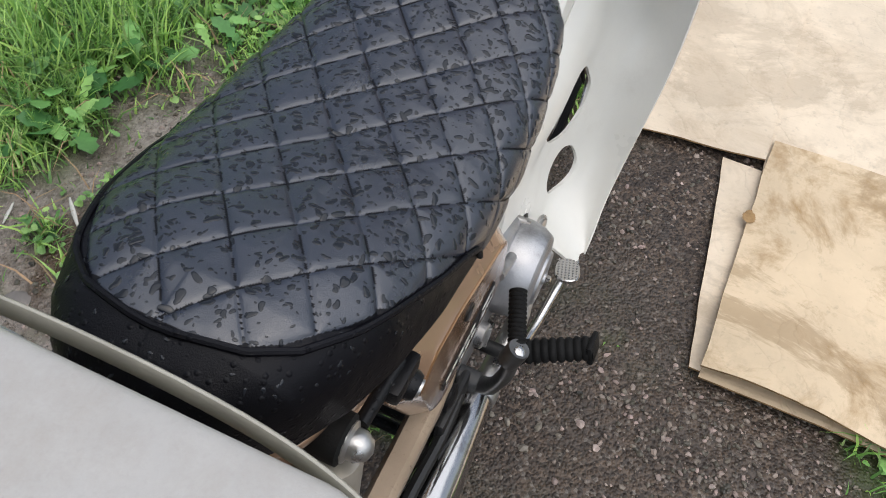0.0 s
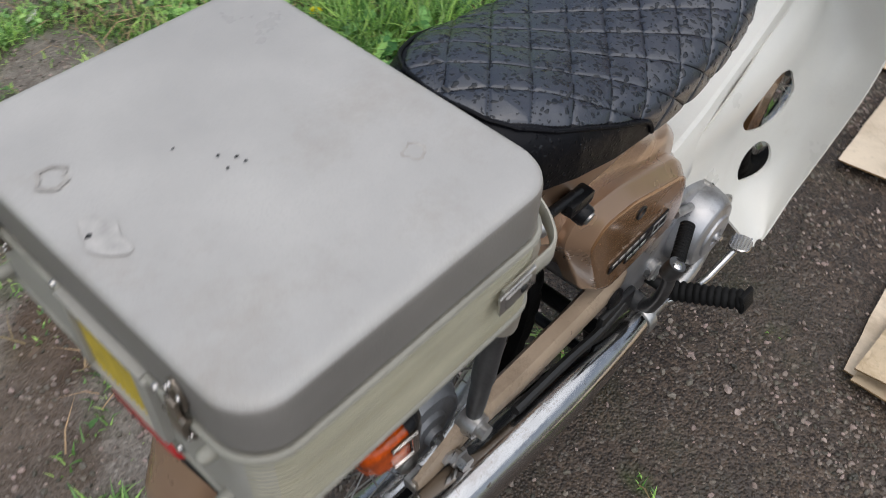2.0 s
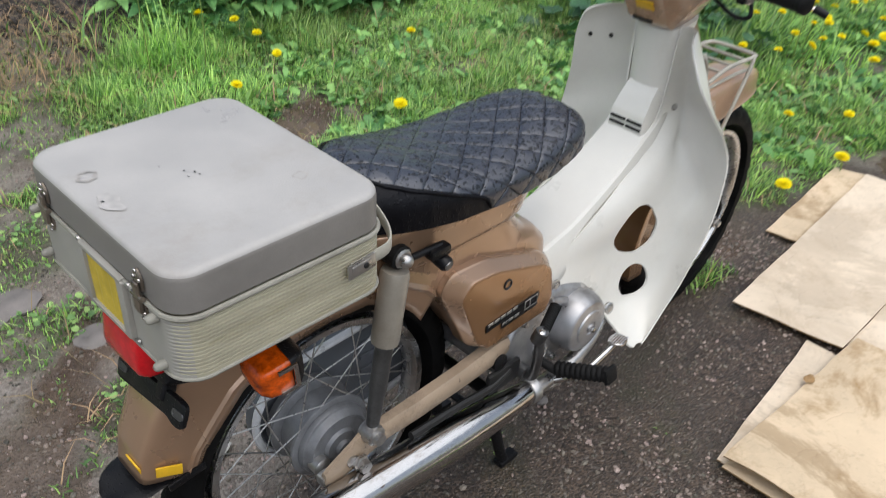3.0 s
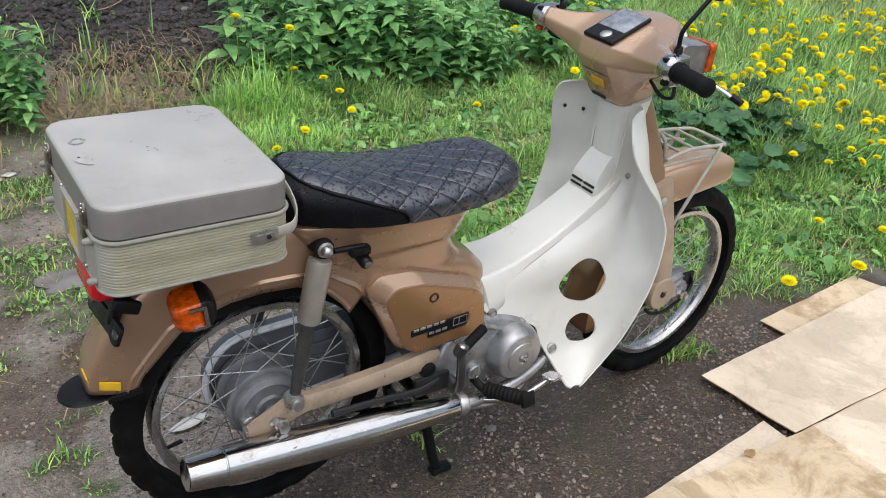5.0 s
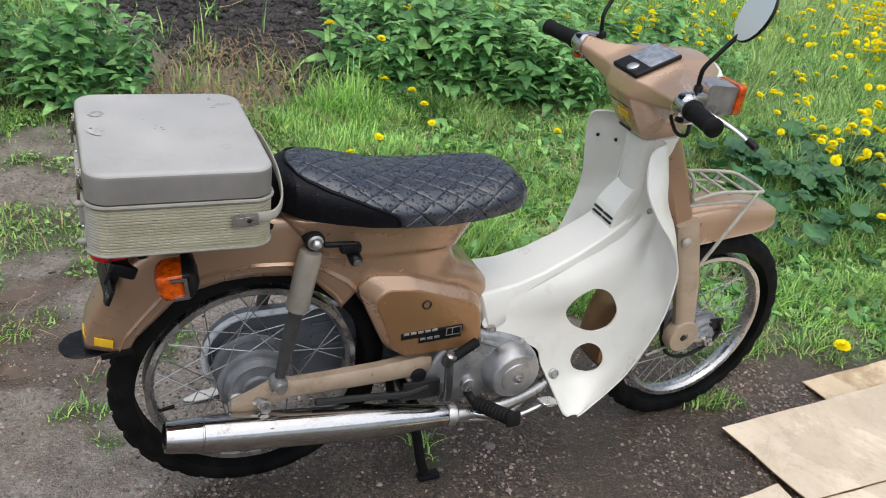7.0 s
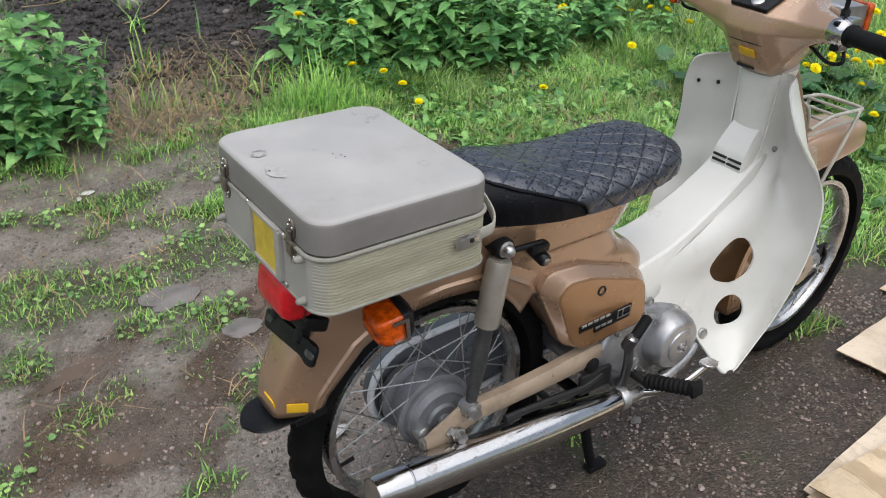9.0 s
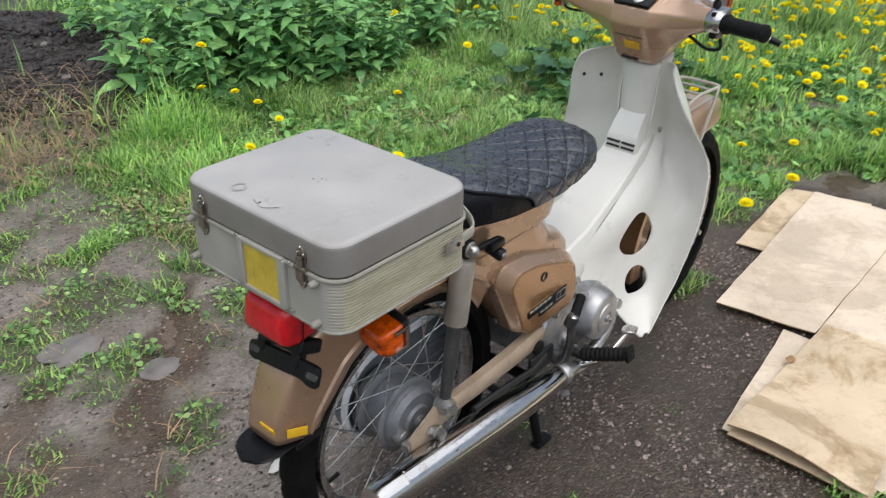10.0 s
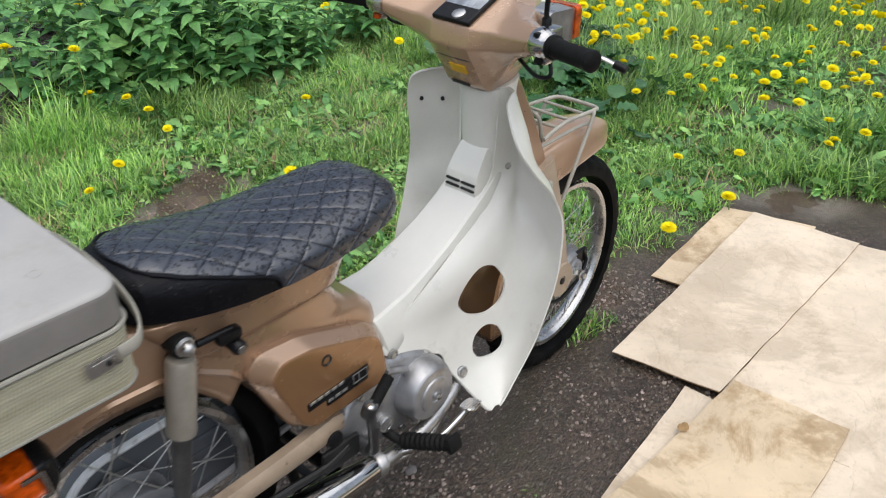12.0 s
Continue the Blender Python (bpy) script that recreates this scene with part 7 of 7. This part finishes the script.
lay_grass("grass_distant", 30000, (3.5, 12, -2.5, 9), lambda x, y: grass_amount(x, y), 15, M_GRASS2, "distant green meadow grass", 0.9, 2.6)
lay_grass("grass_dry", 16000, (1.8, 7.5, 0.8, 5.5), lambda x, y: grass_amount(x, y), 16, M_GRASS2, "pale yellow-green grass in the meadow", 1.25, 1.2)

lay_grass("grass_fresh_tall", 12000, (1.5, 4.2, 0.7, 2.9), lambda x, y: grass_amount(x, y) * (0.25 + soft(wob(x, y, 1.5, 37), -0.2, 0.3)), 17, M_GRASS2, "bright tall grass between the nettles", 1.15, 1.2)

# dead blades lying in the turf
pts, r = sow(2600, -0.9, 3.2, -0.6, 2.4, lambda x, y: soft(grass_amount(x, y), 0.15, 0.5) * (0.2 + soft(wob(x, y, 3, 43), -0.1, 0.3)), 23)
base = on_ground(pts, 0.006 + 0.02 * r.random(len(pts)))
me = blade_mesh("dead_blades", base, r.uniform(0.03, 0.11, len(pts)), r.uniform(0.002, 0.0045, len(pts)), r.uniform(0, 6.28, len(pts)), r.uniform(1.0, 1.5, len(pts)), M_STRAW, (0.0, 0.5, 1.0))
tagged(new("dead_blades", me), "withered tan grass blades lying in the turf", "grass", kind="stuff")

# dry straw at the edge of the bare soil
pts, r = sow(900, -0.3, 1.0, 1.9, 3.1, lambda x, y: patch(x, y, 0.36, 2.55, 0.5, 0.36, 20) + 0.05, 21)
base = on_ground(pts, 0.004 + 0.012 * r.random(len(pts)))
me = blade_mesh("straw", base, r.uniform(0.06, 0.2, len(pts)), r.uniform(0.002, 0.0045, len(pts)), r.uniform(0, 6.28, len(pts)), r.uniform(1.1, 1.6, len(pts)), M_STRAW, (0.0, 0.5, 1.0))
tagged(new("straw", me), "flattened dry straw lying on bare soil", "straw", kind="stuff")


def leaf_unit(kind):
    """A leaf along +x, folded a little along its rib; kind: nettle, weed or dock."""
    if kind == "nettle":
        prof = [(0, 0.0), (0.05, 0.15), (0.10, 0.19), (0.15, 0.26), (0.21, 0.24), (0.27, 0.29), (0.34, 0.25), (0.40, 0.27), (0.48, 0.215), (0.54, 0.225), (0.62, 0.16), (0.68, 0.165), (0.77, 0.10), (0.82, 0.10), (1.0, 0.0)]
    elif kind == "dock":
        prof = [(0, 0.0), (0.07, 0.3), (0.15, 0.36), (0.22, 0.44), (0.32, 0.40), (0.42, 0.47), (0.52, 0.41), (0.62, 0.43), (0.72, 0.33), (0.82, 0.30), (0.93, 0.14), (1.0, 0.0)]
    else:
        prof = [(0, 0.02), (0.15, 0.05), (0.25, 0.10), (0.32, 0.06), (0.42, 0.13), (0.5, 0.08), (0.62, 0.16), (0.72, 0.11), (0.84, 0.13), (1.0, 0.0)]
    v, f = [], []
    for i, (x, w) in enumerate(prof):
        droop = (-0.42 if kind == "nettle" else -0.32) * x * x + 0.12 * x
        frill = (0.06 if kind == "dock" else 0.0) * math.sin(2.1 * i)
        v += [(x, -w, droop - 0.06 + 0.16 * w + frill), (x, 0, droop - 0.05), (x, w, droop - 0.06 + 0.16 * w - frill)]
    for i in range(len(prof) - 1):
        a, b = 3 * i, 3 * i + 3
        f += [(a, b, b + 1), (a, b + 1, a + 1), (a + 1, b + 1, b + 2), (a + 1, b + 2, a + 2)]
    return np.array(v, float), np.array(f)


def leaf_frames(yaw, pitch, roll):
    cy, sy, cp, sp, cr, sr = np.cos(yaw), np.sin(yaw), np.cos(pitch), np.sin(pitch), np.cos(roll), np.sin(roll)
    x = np.stack([cy * cp, sy * cp, sp], 1)
    side = np.stack([-sy, cy, 0 * cy], 1)
    up = np.cross(x, side)
    y = side * cr[:, None] + up * sr[:, None]
    return np.stack([x, y, np.cross(x, y)], 2)


# low broad-leaved weeds
pts, r = sow(17000, -0.9, 4.6, -0.8, 3.6, lambda x, y: soft(grass_amount(x, y), 0.45, 0.85) * soft(x - 0.3 * y, 0.1, 0.6) * (soft(y, 0.15, 0.4) + soft(y, -0.6, -0.7) + soft(x, 2.0, 2.3)).clip(0, 1) * (0.25 + soft(wob(x, y, 2.0, 31), -0.1, 0.4)), 31)
n = len(pts)
lead = r.integers(0, n, n)
move = r.random(n) < 0.8
pts[move] = pts[lead[move]] + r.normal(0, 0.02, (move.sum(), 2))
base = on_ground(pts, 0.008 + 0.05 * tall_amount(*pts.T) * r.random(n))
ln = (0.022 + 0.065 * r.random(n) ** 1.6) * (1 + 0.5 * tall_amount(*pts.T))
v, f = scatter_copies(*leaf_unit("weed"), base, leaf_frames(r.uniform(0, 6.28, n), r.uniform(0.15, 0.9, n), r.normal(0, 0.4, n)), np.stack([ln, ln * r.uniform(1.0, 1.9, n), ln], 1))
tagged(new("weed_leaves", raw_mesh("weed_leaves", v, f, M_LEAF2)), "toothed green dandelion and plantain leaves in the grass", "weeds", kind="stuff")


# small round leaves creeping over the turf and the mud
pts, r = sow(9000, -0.9, 3.2, 0.45, 2.4, lambda x, y: soft(grass_amount(x, y), 0.12, 0.5) * (0.35 + 0.65 * soft(x, 0.2, 0.7)) * soft(wob(x, y, 3.2, 47) + 0.4 * wob(x, y, 10, 48), -0.05, 0.35), 35)
n = len(pts)
base = on_ground(pts, 0.006 + 0.022 * r.random(n))
ln = r.uniform(0.009, 0.022, n)
v, f = scatter_copies(*leaf_unit("dock"), base, leaf_frames(r.uniform(0, 6.28, n), r.uniform(0.0, 0.6, n), r.normal(0, 0.3, n)), np.stack([ln, ln * r.uniform(0.8, 1.2, n), ln], 1))
tagged(new("creeping_leaves", raw_mesh("creeping_leaves", v, f, M_LEAF3)), "small round bright green leaves creeping in the turf", "weeds", kind="stuff")


def nettle(seed, height):
    """One nettle plant: a stem with crossed pairs of toothed leaves."""
    r = np.random.default_rng(seed)
    plant = thing("nettle", (0, 0, 0), "leafy green stinging nettle at the meadow's edge", "nettle", "nettles")
    bend = r.uniform(-0.12, 0.12, 2)
    bm = bmesh.new()
    stem = [Vector((bend[0] * u * u * height, bend[1] * u * u * height, height * u)) for u in np.linspace(0, 1, 7)]
    tube(bm, stem, [0.003 - 0.0018 * i / 6 for i in range(7)], 5)
    part("stem", bm, M_STEM, plant)
    places, yaws, pitches, size = [], [], [], []
    tiers = int(height / 0.05)
    for k in range(tiers):
        u = 0.18 + 0.82 * (k + 0.6) / tiers
        p = Vector((bend[0] * u * u * height, bend[1] * u * u * height, height * u))
        for side in range(2):
            places.append(p)
            yaws.append(k * math.pi / 2 + side * math.pi + r.normal(0, 0.3))
            pitches.append(r.uniform(-0.45, 0.35) + 0.30 * u)
            size.append((0.145 - 0.065 * u) * r.uniform(0.8, 1.25))
    size = np.array(size)
    v, f = scatter_copies(*leaf_unit("nettle"), np.array(places), leaf_frames(np.array(yaws), np.array(pitches), r.normal(0, 0.25, len(size))), np.stack([size, size * 1.05, size], 1))
    ob = new("leaves", raw_mesh("leaves", v, f, M_LEAF))
    ob.parent = plant
    return plant


kinds = [nettle(40 + k, h) for k, h in enumerate((0.52, 0.44, 0.36, 0.58, 0.27))]
r = np.random.default_rng(50)
spots = []
for cx, cy, rx, ry, count, turn in ((1.72, 2.55, 0.85, 0.40, 150, -12), (-0.22, 2.45, 0.30, 0.26, 40, 0), (-0.7, 2.6, 0.4, 0.5, 34, 0), (2.95, 2.6, 0.6, 0.5, 50, 0), (2.3, 3.5, 1.2, 0.5, 60, 0)):
    for _ in range(count):
        a, q = r.uniform(0, 6.283), math.sqrt(r.random())
        p = Matrix.Rotation(radians(turn), 2) @ Vector((rx * q * math.cos(a), ry * q * math.sin(a)))
        spots.append((cx + p.x, cy + p.y, 1 - 0.45 * q * q))
for i, (x, y, s) in enumerate(spots):
    m = Matrix.Translation((x, y, ground_height(x, y))) @ Euler((r.normal(0, 0.08), r.normal(0, 0.08), r.uniform(0, 6.28))).to_matrix().to_4x4()
    src = kinds[i % 5]
    if i < 5:
        src.matrix_basis = m
    else:
        c = copy_thing(src, m)
        c.scale = (s * r.uniform(0.85, 1.15),) * 3

# large dark dock leaves
n = 260
places = np.stack([r.normal(3.05, 0.30, n), r.normal(1.22, 0.24, n), np.zeros(n)], 1)
places[:, 1] += 0.35 * (places[:, 0] - 3.05)
places[:, 2] = [ground_height(x, y) + 0.02 + 0.13 * r.random() for x, y, _ in places]
ln = r.uniform(0.07, 0.15, n)
v, f = scatter_copies(*leaf_unit("dock"), places, leaf_frames(r.uniform(0, 6.28, n), r.uniform(-0.1, 0.7, n), r.normal(0, 0.3, n)), np.stack([ln, ln * 0.9, ln], 1))
tagged(new("dock_leaves", raw_mesh("dock_leaves", v, f, M_DOCK)), "large dark green dock leaves in the meadow", "dock", kind="stuff")


def dandelion(seed, height, closed=False):
    r = np.random.default_rng(seed)
    plant = thing("dandelion", (0, 0, 0), "yellow dandelion flower on a bare pale stem", "dandelion", "dandelions")
    bend = r.uniform(-0.25, 0.25, 2)
    bm = bmesh.new()
    stem = [Vector((bend[0] * u * u * height, bend[1] * u * u * height, height * u)) for u in np.linspace(0, 1, 6)]
    tube(bm, stem, [0.0022] * 6, 5)
    part("stem", bm, M_STEM, plant)
    top = np.array(stem[-1])
    v, f = [], []
    for layer, (count, length, lift) in enumerate(((28, 0.025, 0.08), (26, 0.024, 0.28), (22, 0.021, 0.52), (16, 0.016, 0.9))):
        for k in range(count):
            a = 2 * math.pi * (k + 0.37 * layer) / count + r.normal(0, 0.06)
            d = np.array([math.cos(a) * math.cos(lift), math.sin(a) * math.cos(lift), math.sin(lift)])
            s = np.array([-math.sin(a), math.cos(a), 0])
            o = top + np.array([0, 0, 0.001 * layer])
            b = len(v)
            v += [o - s * 0.0008, o + s * 0.0008, o + d * length * 0.7 + s * 0.0034, o + d * length, o + d * length * 0.7 - s * 0.0034]
            f += [(b, b + 1, b + 2), (b, b + 2, b + 4), (b + 4, b + 2, b + 3)]
    ob = new("flower_head", raw_mesh("flower_head", v, f, M_FLOWER, False))
    ob.parent = plant
    bm = bmesh.new()
    lathe(bm, [(0.002, -0.012), (0.006, -0.008), (0.007, -0.002), (0.005, 0.001)], stem[-1], (0, 0, 1), 8)
    part("calyx", bm, M_STEM, plant)
    return plant


flowers = [dandelion(60 + k, 1.0 * h) for k, h in enumerate((0.06, 0.10, 0.15, 0.20, 0.27))]
heights = (0.06, 0.10, 0.15, 0.20, 0.27)
SEEN = [(0.856, 1.665, 0.20), (0.762, 1.635, 0.09), (1.75, 1.65, 0.155), (1.375, 1.285, 0.08), (2.716, 0.128, 0.064), (0.972, 2.035, 0.47), (0.774, 2.084, 0.53), (0.80, 1.10, 0.05)]
SEEN += [(1.52, 3.14, 0.3), (1.14, 2.26, 0.16), (1.26, 2.17, 0.15), (1.21, 2.02, 0.15), (1.21, 1.89, 0.14), (2.95, 3.06, 0.27), (3.16, 2.74, 0.2), (2.88, 2.35, 0.18), (3.7, 3.0, 0.2), (3.78, 2.4, 0.16), (2.77, 3.4, 0.5), (2.42, 0.28, 0.1), (2.3, -0.02, 0.08), (1.93, 0.02, 0.08)]
SEEN += [(3.04, -0.09, 0.16), (2.87, -0.1, 0.14), (3.02, -0.22, 0.17), (3.67, -0.04, 0.15), (3.68, 0.32, 0.15), (4.0, 0.12, 0.17), (2.85, 0.7, 0.15), (2.92, 0.56, 0.14), (3.1, -0.3, 0.16), (2.95, -0.16, 0.12)]
flowers.append(dandelion(66, 0.45))
heights = (*heights, 0.45)
r = np.random.default_rng(70)
while len(SEEN) < 300:
    x, y = r.uniform(2.4, 6.6), r.uniform(-0.5, 4.2)
    if r.random() < grass_amount(x, y) * (0.1 + 0.9 * soft(wob(x, y, 1.1, 71) + 0.35 * soft(x, 2.6, 3.4), 0.0, 0.5)):
        for _ in range(r.integers(1, 4)):
            SEEN.append((x + r.normal(0, 0.06), y + r.normal(0, 0.06), r.uniform(0.16, 0.32)))
used = set()
for x, y, h in SEEN:
    k = int(np.argmin([abs(h - q) for q in heights]))
    s = 0.92 * min(1.3, max(0.8, h / heights[k]))
    m = Matrix.Translation((x, y, ground_height(x, y) - 0.002)) @ Euler((r.normal(0, 0.14), r.normal(0, 0.14), r.uniform(0, 6.28))).to_matrix().to_4x4()
    if k in used:
        c = copy_thing(flowers[k], m)
    else:
        c = flowers[k]
        c.matrix_basis = m
        used.add(k)
    c.scale = (s, s, s)

# the many flower heads further out in the meadow
pts, rr = sow(1300, 2.4, 8.0, -0.6, 6.0, lambda x, y: grass_amount(x, y) * soft(x + 0.5 * y, 3.0, 4.2) * (0.12 + soft(wob(x, y, 1.0, 73), 0.0, 0.4)), 72)
head_mesh = [o for o in flowers[2].children if o.name.startswith("flower_head")][0].data
hv = np.array([q.co for q in head_mesh.vertices])
hv -= hv.mean(0)
hf = np.array([list(q.vertices) for q in head_mesh.polygons])
n = len(pts)
s = rr.uniform(0.8, 1.25, n)
tall_at = 0.14 + 0.16 * tall_amount(*pts.T) * rr.random(n)
v, f = scatter_copies(hv, hf, on_ground(pts, tall_at), leaf_frames(rr.uniform(0, 6.28, n), rr.normal(0, 0.35, n), rr.normal(0, 0.35, n)), np.stack([s, s, s], 1))
tagged(new("meadow_flowers", raw_mesh("meadow_flowers", v, f, M_FLOWER, False)), "countless yellow dandelion heads in the far meadow", "flowers", kind="stuff")

# ---- loose stones ----
def stone_unit(seed):
    bm = bmesh.new()
    bmesh.ops.create_icosphere(bm, subdivisions=1, radius=1)
    rr = np.random.default_rng(seed)
    v = np.array([np.array(q.co) * rr.uniform(0.72, 1.15) for q in bm.verts])
    f = np.array([[q.index for q in g.verts] for g in bm.faces])
    bm.free()
    return v, f


def lay_stones(name, count, box, keep, seed, lo, hi, power, mat, label, category, flat=0.6):
    pts, r = sow(count, *box, keep, seed)
    n = len(pts)
    s = lo + (hi - lo) * r.random(n) ** power
    base = on_ground(pts, s * 0.12)
    vs, fs, at = [], [], 0
    for k in range(3):
        i = np.arange(n) % 3 == k
        v, f = scatter_copies(*stone_unit(seed + k), base[i], leaf_frames(r.uniform(0, 6.28, i.sum()), r.normal(0, 0.3, i.sum()), r.normal(0, 0.3, i.sum())), np.stack([s[i], s[i] * r.uniform(0.6, 1, i.sum()), s[i] * flat], 1))
        vs.append(v)
        fs.append(f + at)
        at += len(v)
    return tagged(new(name, raw_mesh(name, np.concatenate(vs), np.concatenate(fs), mat, False)), label, category, kind="stuff")


lay_stones("gravel", 20000, (-0.8, 1.75, -1.2, 0.62), lambda x, y: (1 - grass_amount(x, y)) * (0.12 + 0.88 * soft(wob(x, y, 2.4, 81), -0.15, 0.4)) * (1 - 0.6 * mud_amount(x, y)), 80, 0.0012, 0.0075, 2.6, M_STONE, "small wet stones on the worn asphalt", "gravel")
lay_stones("mud_grit", 12000, (-1.1, 1.4, 0.25, 2.0), lambda x, y: 1 - grass_amount(x, y), 84, 0.0015, 0.008, 3.0, M_STONE, "small stones bedded in the brown mud", "gravel")
lay_stones("pebbles", 1900, (-0.7, 1.7, -1.1, 0.45), lambda x, y: (1 - grass_amount(x, y)) * (0.2 + 0.8 * soft(wob(x, y, 1.8, 91), -0.2, 0.4)), 92, 0.0028, 0.0095, 3.0, M_PEBBLE, "larger pale pebbles pressed into the asphalt", "pebbles", 0.5)
M_CLOD = material("dark_soil_clods", (0.042, 0.035, 0.031), 0.75, 0.0, 0.25, 20, 200, 0.3, island=0.5)
lay_stones("soil_clods", 9000, (-0.6, 2.2, 2.2, 5.4), lambda x, y: soil_amount(x, y), 88, 0.004, 0.03, 3.2, M_CLOD, "dark clods and chips on a heap of bare soil", "soil", 0.7)

for x, y, s, h in ((0.60, 3.95, 0.075, 0.05), (1.02, 3.55, 0.03, 0.02), (0.82, 2.95, 0.025, 0.015), (-0.18, 1.12, 0.085, 0.012), (-0.06, 0.86, 0.06, 0.008), (0.35, 0.66, 0.03, 0.006), (0.615, -0.04, 0.016, 0.008), (0.30, -0.31, 0.010, 0.006), (-0.41, 0.42, 0.011, 0.008)):
    v, f = stone_unit(int(900 + 100 * x))
    bm = bmesh.new()
    bmesh.ops.create_icosphere(bm, subdivisions=3, radius=1)
    for q in bm.verts:
        d = 1 + 0.22 * wob(q.co.x * 1.0 + x * 5, q.co.y + q.co.z * 0.7, 1.6, y) + 0.06 * wob(q.co.x + x, q.co.y - q.co.z, 5, y)
        q.co = Vector((q.co.x * s * d, q.co.y * s * 0.8 * d, q.co.z * h * d))
    ob = link_mesh("stone", bm, M_ROCK)
    ob.matrix_basis = Matrix.Translation((x, y, ground_height(x, y) + h * 0.25))
    tagged(ob, "rough grey stone half sunk in the ground", "stone", "loose stones")

for x, y, a, ln, w in ((0.285, 1.63, 40, 0.06, 0.022), (-0.20, 1.93, 10, 0.05, 0.04), (-0.24, 1.9, 80, 0.03, 0.02), (1.50, 0.22, 15, 0.03, 0.022), (0.555, 0.70, 50, 0.075, 0.008), (0.50, 0.80, 20, 0.05, 0.007), (-0.062, 0.325, 12, 0.105, 0.04), (2.95, -0.42, 60, 0.10, 0.04)):
    bm = bmesh.new()
    n = 9
    low = [bm.verts.new((ln * (k / n - 0.5), 0.5 * w * math.sin(math.pi * (0.12 + 0.76 * k / n)) * (1 + 0.3 * wob(k, x * 9, 3)), 0.002 + 0.003 * wob(k, y * 7, 2))) for k in range(n + 1)]
    up = [bm.verts.new((ln * (k / n - 0.5), -0.5 * w * math.sin(math.pi * (0.12 + 0.76 * k / n)), 0.004 + 0.004 * wob(k, y * 5, 2))) for k in range(n + 1)]
    for k in range(n):
        bm.faces.new((low[k], low[k + 1], up[k + 1], up[k]))
    ob = link_mesh("scrap", bm, M_PAPER)
    so = ob.modifiers.new("thickness", "SOLIDIFY")
    so.thickness = 0.002
    ob.matrix_basis = Matrix.Translation((x, y, ground_height(x, y) + 0.006)) @ Matrix.Rotation(radians(a), 4, "Z")
    tagged(ob, "small pale scrap of litter lying on the ground", "litter", "scraps")

# bare twigs over the soil
for pts in (((0.25, 3.35, 0.11), (0.40, 3.55, 0.13), (0.62, 3.62, 0.15), (0.80, 3.85, 0.16)), ((0.12, 3.1, 0.10), (0.3, 3.2, 0.12), (0.52, 3.2, 0.11)), ((0.02, 3.9, 0.2), (0.25, 4.0, 0.18), (0.4, 4.3, 0.16))):
    bm = bmesh.new()
    tube(bm, curve_points(pts, 6), 0.0035, 6)
    tagged(link_mesh("twig", bm, M_STRAW), "thin pale twig lying on dark soil", "twig", "twigs")
# withered leaf on the cardboard
bm = bmesh.new()
v, f = leaf_unit("dock")
bv = [bm.verts.new((1.146 + 0.032 * p[0] - 0.016, -0.452 + 0.03 * p[1], 0.026 + 0.03 * abs(p[2]) + 0.006 * abs(p[1]))) for p in v]
for t in f:
    bm.faces.new([bv[k] for k in t])
tagged(link_mesh("dead_leaf", bm, M_CARDEDGE), "withered brown leaf lying on the cardboard", "leaf")
